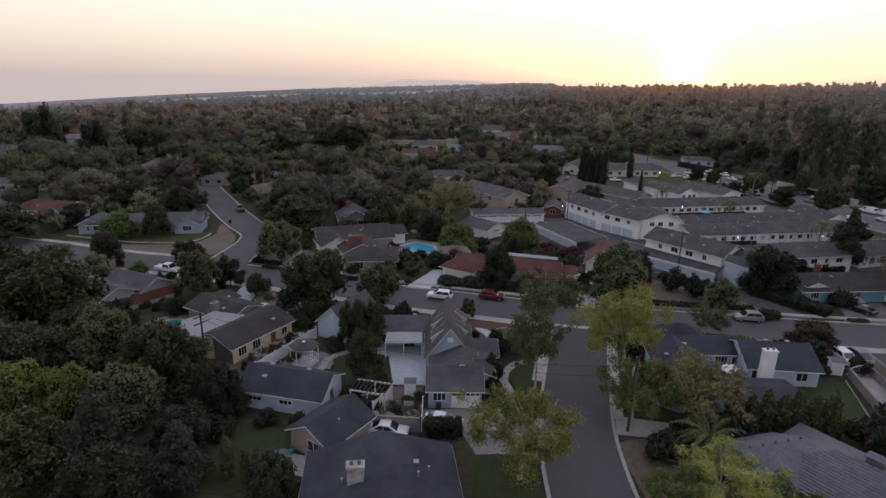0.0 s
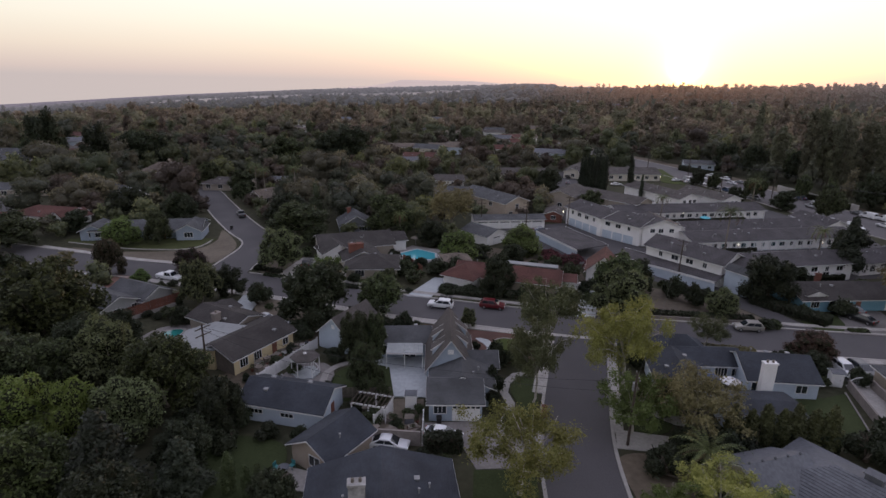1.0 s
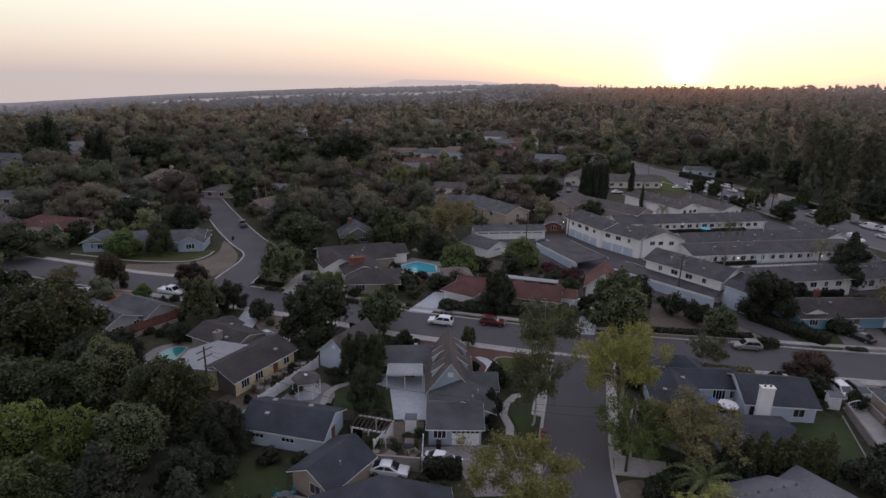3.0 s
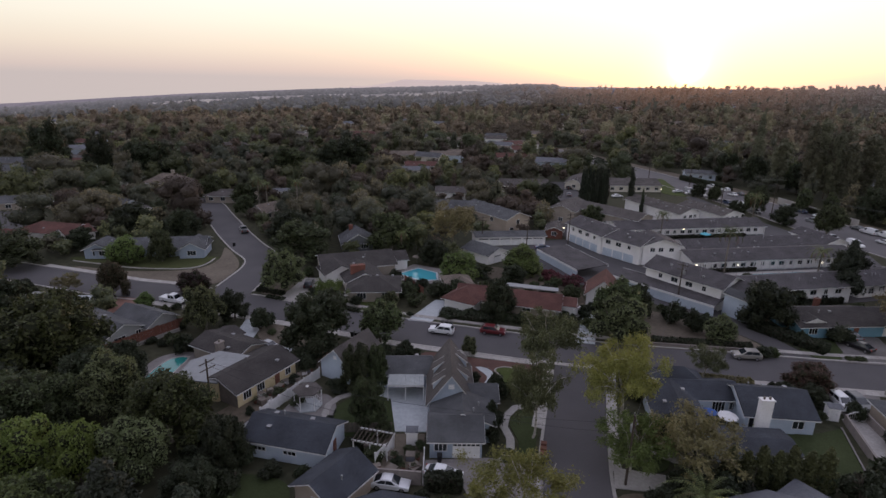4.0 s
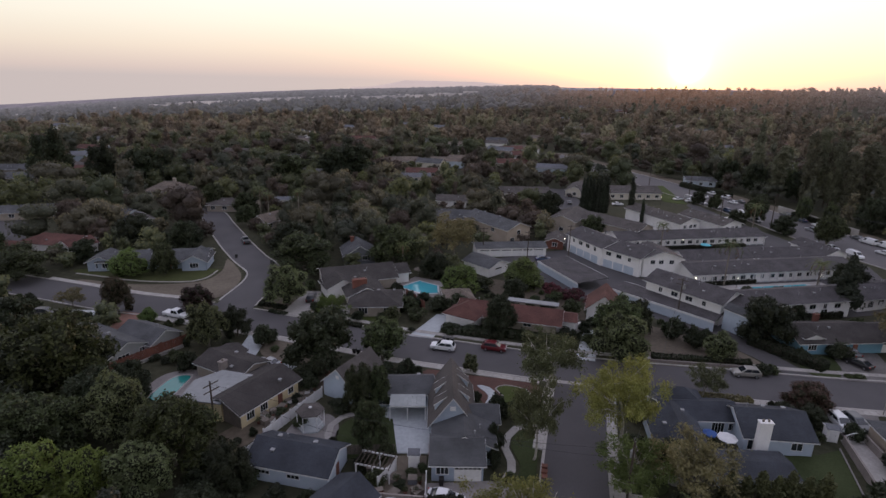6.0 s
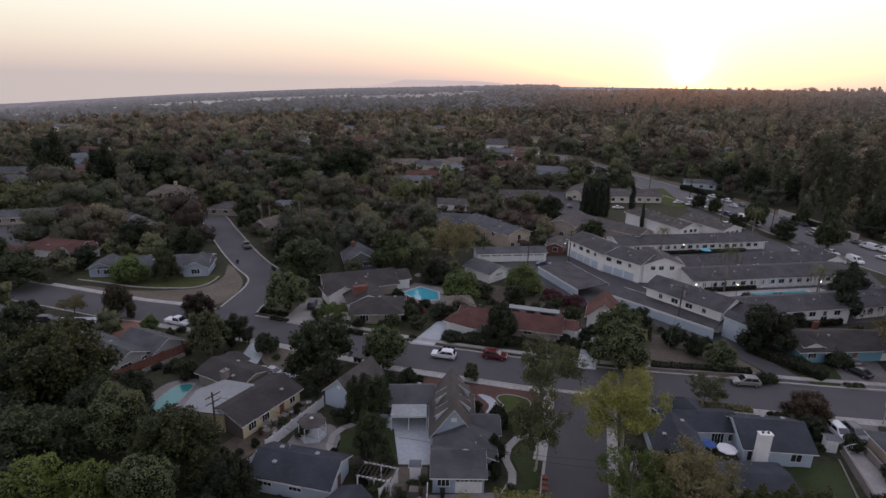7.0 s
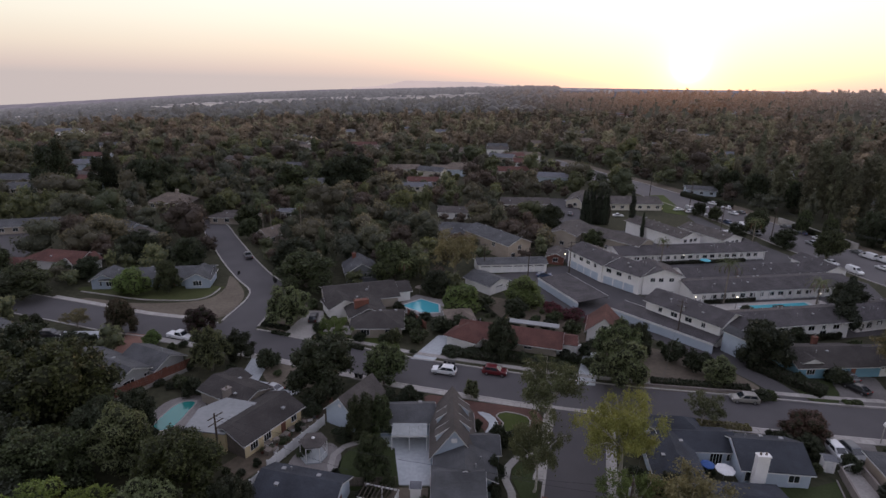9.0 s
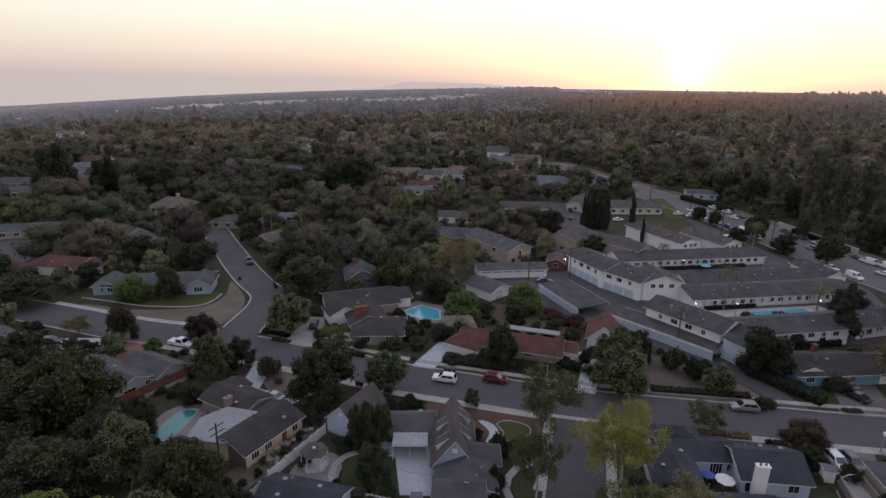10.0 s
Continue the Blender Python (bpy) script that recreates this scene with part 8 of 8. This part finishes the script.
def lamp_post(x, y, h, label="lit globe lamp on a thin post"):
    e = thing("lamp_post", x, y, 0, 0.03, label, "lamp")
    bm = bmesh.new()
    rod(bm, (0, 0, 0), (0, 0, h), 0.05, 0.04, 8)
    part("post", bm, "black", e)
    bm = bmesh.new()
    bmesh.ops.create_icosphere(bm, subdivisions=2, radius=0.13, matrix=Matrix.Translation((0, 0, h + 0.12)))
    part("globe", bm, "lampglow", e)


for p_ in ((72.6, 128.2, 3.4), (95.4, 131.6, 3.4), (62.6, 128.6, 3.0), (36.9, 161.4, 3.2), (92, 229.5, 3.4), (74.5, 199.5, 4.5), (74.0, 163.6, 3.0)):
    lamp_post(*p_)
for x_, y_, h_ in ((69.0, 75.6, 3.0),):
    e_ = thing("street_lamp", x_, y_, 0, 0.1, "unlit pale globe street lamp", "street lamp")
    bm_ = bmesh.new()
    rod(bm_, (0, 0, 0), (0, 0, h_), 0.09, 0.06, 8)
    part("post", bm_, "concrete", e_)
    bm_ = bmesh.new()
    lathe(bm_, [(0.08, h_), (0.26, h_ + 0.15), (0.3, h_ + 0.5), (0.12, h_ + 0.8)], 12)
    part("globe", bm_, "trim", e_)

H = house(56.3, 69.2, "small pale metal garden shed", "shed")
block(H, 56.3, 69.2, -14, 1.5, 1.4, 2.0, 2.25, "white", "roof_pale", over=0.15, holes=[("S", 0, 0.05, 0.9, 1.7, "door_white")])
gate_ = thing("arched_gate", 59.25, 68.35, 2, 0.02, "white metal gate with an arched top between block walls", "gate")
bm_ = bmesh.new()
arc_ = [Vector((-1.55 + 3.1 * i / 10, 0, 1.15 + 0.5 * math.sin(math.pi * i / 10))) for i in range(11)]
for a_, b_ in zip(arc_, arc_[1:]):
    rod(bm_, a_, b_, 0.05, 0.05, 6)
part("top_rail", bm_, "trim", gate_)
bm_ = bmesh.new()
rod(bm_, (-1.5, 0, 0.2), (1.5, 0, 0.2), 0.035, 0.035, 6)
part("bottom_rail", bm_, "trim", gate_)
for i in range(11):
    bm_ = bmesh.new()
    rod(bm_, (arc_[i].x, 0, 0.0 if i in (0, 10) else 0.15), (arc_[i].x, 0, arc_[i].z), 0.05 if i in (0, 10) else 0.02, 0.05 if i in (0, 10) else 0.02, 6)
    part("post" if i in (0, 10) else "bar", bm_, "trim", gate_)

H = house(-2.6, 60.6, "small pale garden shed", "shed")
block(H, -3.2, 61.6, 0, 1.4, 1.2, 2.0, 2.2, "white", "roof_pale", over=0.1)

def garden_chair(x, y, ang, material, label):
    e = thing("garden_chair", x, y, ang, 0.1, label, "chair", "garden chairs on the patio")
    part("seat", boxes((-0.26, -0.26, 0.4, 0.26, 0.26, 0.45)), material, e)
    part("backrest", boxes((-0.26, 0.2, 0.455, 0.26, 0.25, 0.95)), material, e)
    for sx in (-0.23, 0.23):
        for sy in (-0.23, 0.23):
            part("leg", boxes((sx - 0.02, sy - 0.02, 0, sx + 0.02, sy + 0.02, 0.398)), material, e)


def garden_table(x, y, r):
    e = thing("garden_table", x, y, 0, 0.1, "round dark garden table on a patio", "table")
    bm = bmesh.new()
    lathe(bm, [(0.0, 0.70), (r, 0.70), (r + 0.02, 0.73), (r, 0.75), (0.0, 0.75)], 18)
    part("tabletop", bm, "darkgrey", e)
    bm = bmesh.new()
    lathe(bm, [(0.3, 0.0), (0.28, 0.03), (0.05, 0.06), (0.04, 0.69)], 10)
    part("pedestal", bm, "darkgrey", e)


patch("cottage_patio", [(-18.0, 48.9), (-16.2, 50.0), (-13.2, 49.2), (-13.1, 46.2), (-17.6, 46.6)], 0.095, "concrete", "pale jointed concrete patio beside the cottage", "patio")
M["teal_paint"] = surface("teal_paint", (0.03, 0.16, 0.17), (0.05, 0.22, 0.23), 6, 1, 0.6, 0.05)
garden_table(-15.9, 48.9, 0.6)
for x_, y_, a_ in ((-16.8, 49.3, 70), (-16.4, 48.1, 130), (-15.2, 49.6, -30)):
    garden_chair(x_, y_, a_, "teal_paint", "teal painted garden chair round a table")
garden_table(-51.2, 88.4, 0.55)
for x_, y_, a_ in ((-52.0, 89.0, 60), (-50.4, 88.0, 240)):
    garden_chair(x_, y_, a_, "greywood", "weathered wooden garden chair beside a table")
# yard clutter: planters, crates and pots beside walls
for k_ in range(46):
    rr_ = random.Random(k_ + 90)
    if k_ < 22:
        t_ = rr_.random()
        x_, y_ = -27.2 + 5.6 * t_ + rr_.uniform(-0.7, 0.7) + 1.0, 68.6 + 10.5 * t_ + rr_.uniform(-0.7, 0.7)
    elif k_ < 38:
        x_, y_ = rr_.uniform(-8.8, -2.0), rr_.uniform(55.2, 60.5)
    else:
        x_, y_ = rr_.uniform(-16.8, -14.8), rr_.uniform(46.0, 48.6)
    if rr_.random() < 0.5:
        e_ = thing("planter", x_, y_, rr_.uniform(0, 90), 0.06, "terracotta planter with a small green plant", "planter", "yard planters")
        bm_ = bmesh.new()
        lathe(bm_, [(0.16, 0), (0.26, 0.4), (0.29, 0.4), (0.29, 0.46)], 10)
        part("pot", bm_, "brick", e_)
        rg2_ = np.random.default_rng(k_)
        o_ = new("plant", leaf_mesh("plant", dome_leaves(rg2_, [(0, 0, 0.8), (0.15, 0.1, 0.65), (-0.1, 0.1, 0.7)], [(0.34,) * 3, (0.25,) * 3, (0.25,) * 3], 160, 0.1)[0], "leaf"))
        o_.parent = e_
    else:
        e_ = thing("crate", x_, y_, rr_.uniform(0, 90), 0.06, "weathered wooden storage crate", "crate", "yard crates")
        w_, d_, h_ = rr_.uniform(0.3, 0.7), rr_.uniform(0.3, 0.6), rr_.uniform(0.4, 1.1)
        part("box", boxes((-w_, -d_, 0, w_, d_, h_)), rr_.choice(("greywood", "block", "trim", "darkgrey", "redwood")), e_)
        part("lid", boxes((-w_ - 0.03, -d_ - 0.03, h_ + 0.003, w_ + 0.03, d_ + 0.03, h_ + 0.06)), "greywood", e_)

# hedges
hedge(0.9, 53.3, 1, 4.0, 1.5, 2.0, "tall clipped dark green hedge")
hedge(47.5, 91.2, -6, 17, 1.3, 1.1, "low dark clipped hedge along the street")
hedge(65.2, 94.6, -54, 13, 3.0, 1.5, "broad dark hedge beside the alley")
hedge(-37.0, 112.2, -20, 6.5, 1.0, 0.8, "low dark hedge round a corner bed")
hedge(-39.6, 116.6, 95, 8.0, 1.0, 0.8, "low dark hedge round a corner bed")
hedge(-35.0, 109.2, -20, 4.0, 0.9, 0.4, "low dark verge planting strip")
hedge(6.5, 100.6, -14, 10, 2.2, 1.1, "dark shrub border before a house")
hedge(17.5, 99.2, -14, 9, 2.0, 0.9, "dark shrub border before a house")
hedge(-26.3, 106.6, -20, 2.4, 1.0, 0.9, "small clipped hedge at a drive")
hedge(-18.0, 103.6, -20, 3.6, 0.8, 0.6, "small clipped hedge by the pavement")
hedge(72.6, 86.9, -3, 2.8, 1.0, 0.5, "low clipped hedge patch in a drive", "leaf")
hedge(58.0, 88.1, -5, 2.6, 1.6, 1.2, "clipped round hedge at the alley mouth", "leaf")
hedge(-93, 143.0, 12, 12, 1.6, 1.8, "tall dark hedge between houses")
hedge(24.8, 101.6, 80, 3.2, 1.6, 1.4, "dark clipped hedge beside a drive")
hedge(40.5, 54.9, -6, 11, 2.0, 2.4, "thick dark green hedge behind the patio")
hedge(46, 79.2, -8, 8, 1.4, 0.5, "low dry bank of ground cover", "leaf_brown")
hedge(74.0, 133.6, 10.5, 14, 0.8, 0.9, "clipped hedge along a court walk")
hedge(78.0, 165.4, 10.5, 36, 1.0, 0.9, "clipped hedge along a court walk")
hedge(86.5, 147.6, 11, 34, 0.7, 0.8, "clipped hedge along a court walk")
hedge(76.5, 111.4, 11, 24, 1.4, 1.4, "dark hedge before apartment windows")
hedge(125.5, 262, 110, 30, 3, 2.2, "long dark hedge beside the avenue")
hedge(141, 200, 100, 26, 3, 2.0, "dark hedge behind the avenue")


def fill_shrubs():
    """Loose planting in the yards between houses."""
    rg = random.Random(21)
    n = 0
    for _ in range(2600):
        x, y = rg.uniform(-95, 88), rg.uniform(50, 128)
        r = rg.uniform(0.8, 2.2)
        if x * x * 0.55 > y * y or not free_spot(x, y, r) or any(inside(p, x, y) for p in PAVED):
            continue
        if any(inside(p, x, y) for p in BARE):
            continue
        tree(rg.choice(("shrub", "shrub", "shrub_green")), x, y, r * rg.uniform(0.9, 1.7), r)
        n += 1
        if n >= 190:
            break


BARE = [[(-28, 62.5), (-24, 61.5), (-16.2, 77.5), (-19.5, 79.5)], [(-8, 51.2), (4.5, 51.2), (4.5, 57.5), (-8, 56.2)], [(-51, 113), (-46, 121), (-58, 143), (-88, 127), (-86, 122)], [(34, 91), (57, 89), (57, 96), (38, 110)], [(-2.5, 75), (16.5, 75), (16.5, 88), (-2.5, 88)], [(-27, 54.8), (-16, 54), (-16, 45), (-29, 45)], [(43, 53), (58, 53), (58, 67), (43, 67)]]
fill_shrubs()
woods()
plain_trees()


# ---- small pieces: paving slabs and roof tiles ----
X_KEEP = outside((NEAR, 6.0), (HOOK, 6.2))
pavement("pavement_near_west", [p for p in NEAR if p.y > 64], 4.52, 5.9, lambda p: (p - Vector((22, 84))).length > 4 and min((p - q).length for q in CROSS) > 6.5)
pavement("pavement_near_east", [p for p in NEAR if p.y > 57], -5.6, -4.52, lambda p: min((p - q).length for q in CROSS) > 6.5)
pavement("pavement_cross_south", [p for p in CROSS if -60 < p.x < 75], 5.17, 6.5, X_KEEP)
pavement("pavement_cross_north", [p for p in CROSS if -30 < p.x < 80], -7.6, -6.4, X_KEEP)
pavement("pavement_corner_north", [p for p in CROSS if -100 < p.x < -52], -6.4, -5.2, X_KEEP)


def tile_courses(house, x, y, ang, L, W, e, r, over, side, hipcut):
    """Overlapping rows of flat roof tiles on one slope, each row a strip with its own butt edge."""
    m = house.matrix_world.inverted() @ pose(x, y, 0, 0, 0, ang)
    b = W / 2 + over
    slope = (r - e) / (W / 2)
    n = 17
    for k in range(n):
        v0, v1 = b * k / n, b * (k + 1) / n
        y0, y1 = side * (b - v0), side * (b - v1)
        z0, z1 = r - slope * (b - v0) + 0.25, r - slope * (b - v1) + 0.19
        xa = -L / 2 - over + (v0 if hipcut else 0) + 0.02
        xb = L / 2 + over
        cnt = max(1, int((xb - xa) / 1.5))
        for j in range(cnt):
            u0, u1 = xa + (xb - xa) * j / cnt + 0.008, xa + (xb - xa) * (j + 1) / cnt - 0.008
            bm = bmesh.new()
            vs = [bm.verts.new(p) for p in ((u0, y0, z0), (u1, y0, z0), (u1, y1, z1), (u0, y1, z1), (u0, y0, z0 - 0.09), (u1, y0, z0 - 0.09))]
            bm.faces.new(vs[:4])
            bm.faces.new((vs[4], vs[5], vs[1], vs[0]))
            bmesh.ops.recalc_face_normals(bm, faces=bm.faces)
            part("tile", bm, "roof_pale", house).matrix_local = m


tile_courses(TILE_HOUSE, 41.2, 42.6, -56.5, 17.0, 10.4, 2.6, 4.7, 0.55, -1, True)
inv_ = TILE_HOUSE.matrix_world.inverted()
vent_ = part("roof_vent", boxes((-0.7, -0.5, 4.2, 0.7, 0.5, 5.3), (-0.85, -0.65, 5.302, 0.85, 0.65, 5.42)), "roof_pale", TILE_HOUSE, "square louvred roof turret")
vent_.matrix_local = inv_ @ pose(41.6, 43.6, 0, 0, 0, -56.5)
for k_ in range(5):
    bm_ = bmesh.new()
    lathe(bm_, [(0.1, 0), (0.16, 0.18), (0.05, 0.3)], 8)
    part("ridge_cap", bm_, "roof_pale", TILE_HOUSE).matrix_local = inv_ @ pose(30.9 + 1.5 * k_, 45.8 + 0.4 * k_, 4.62)
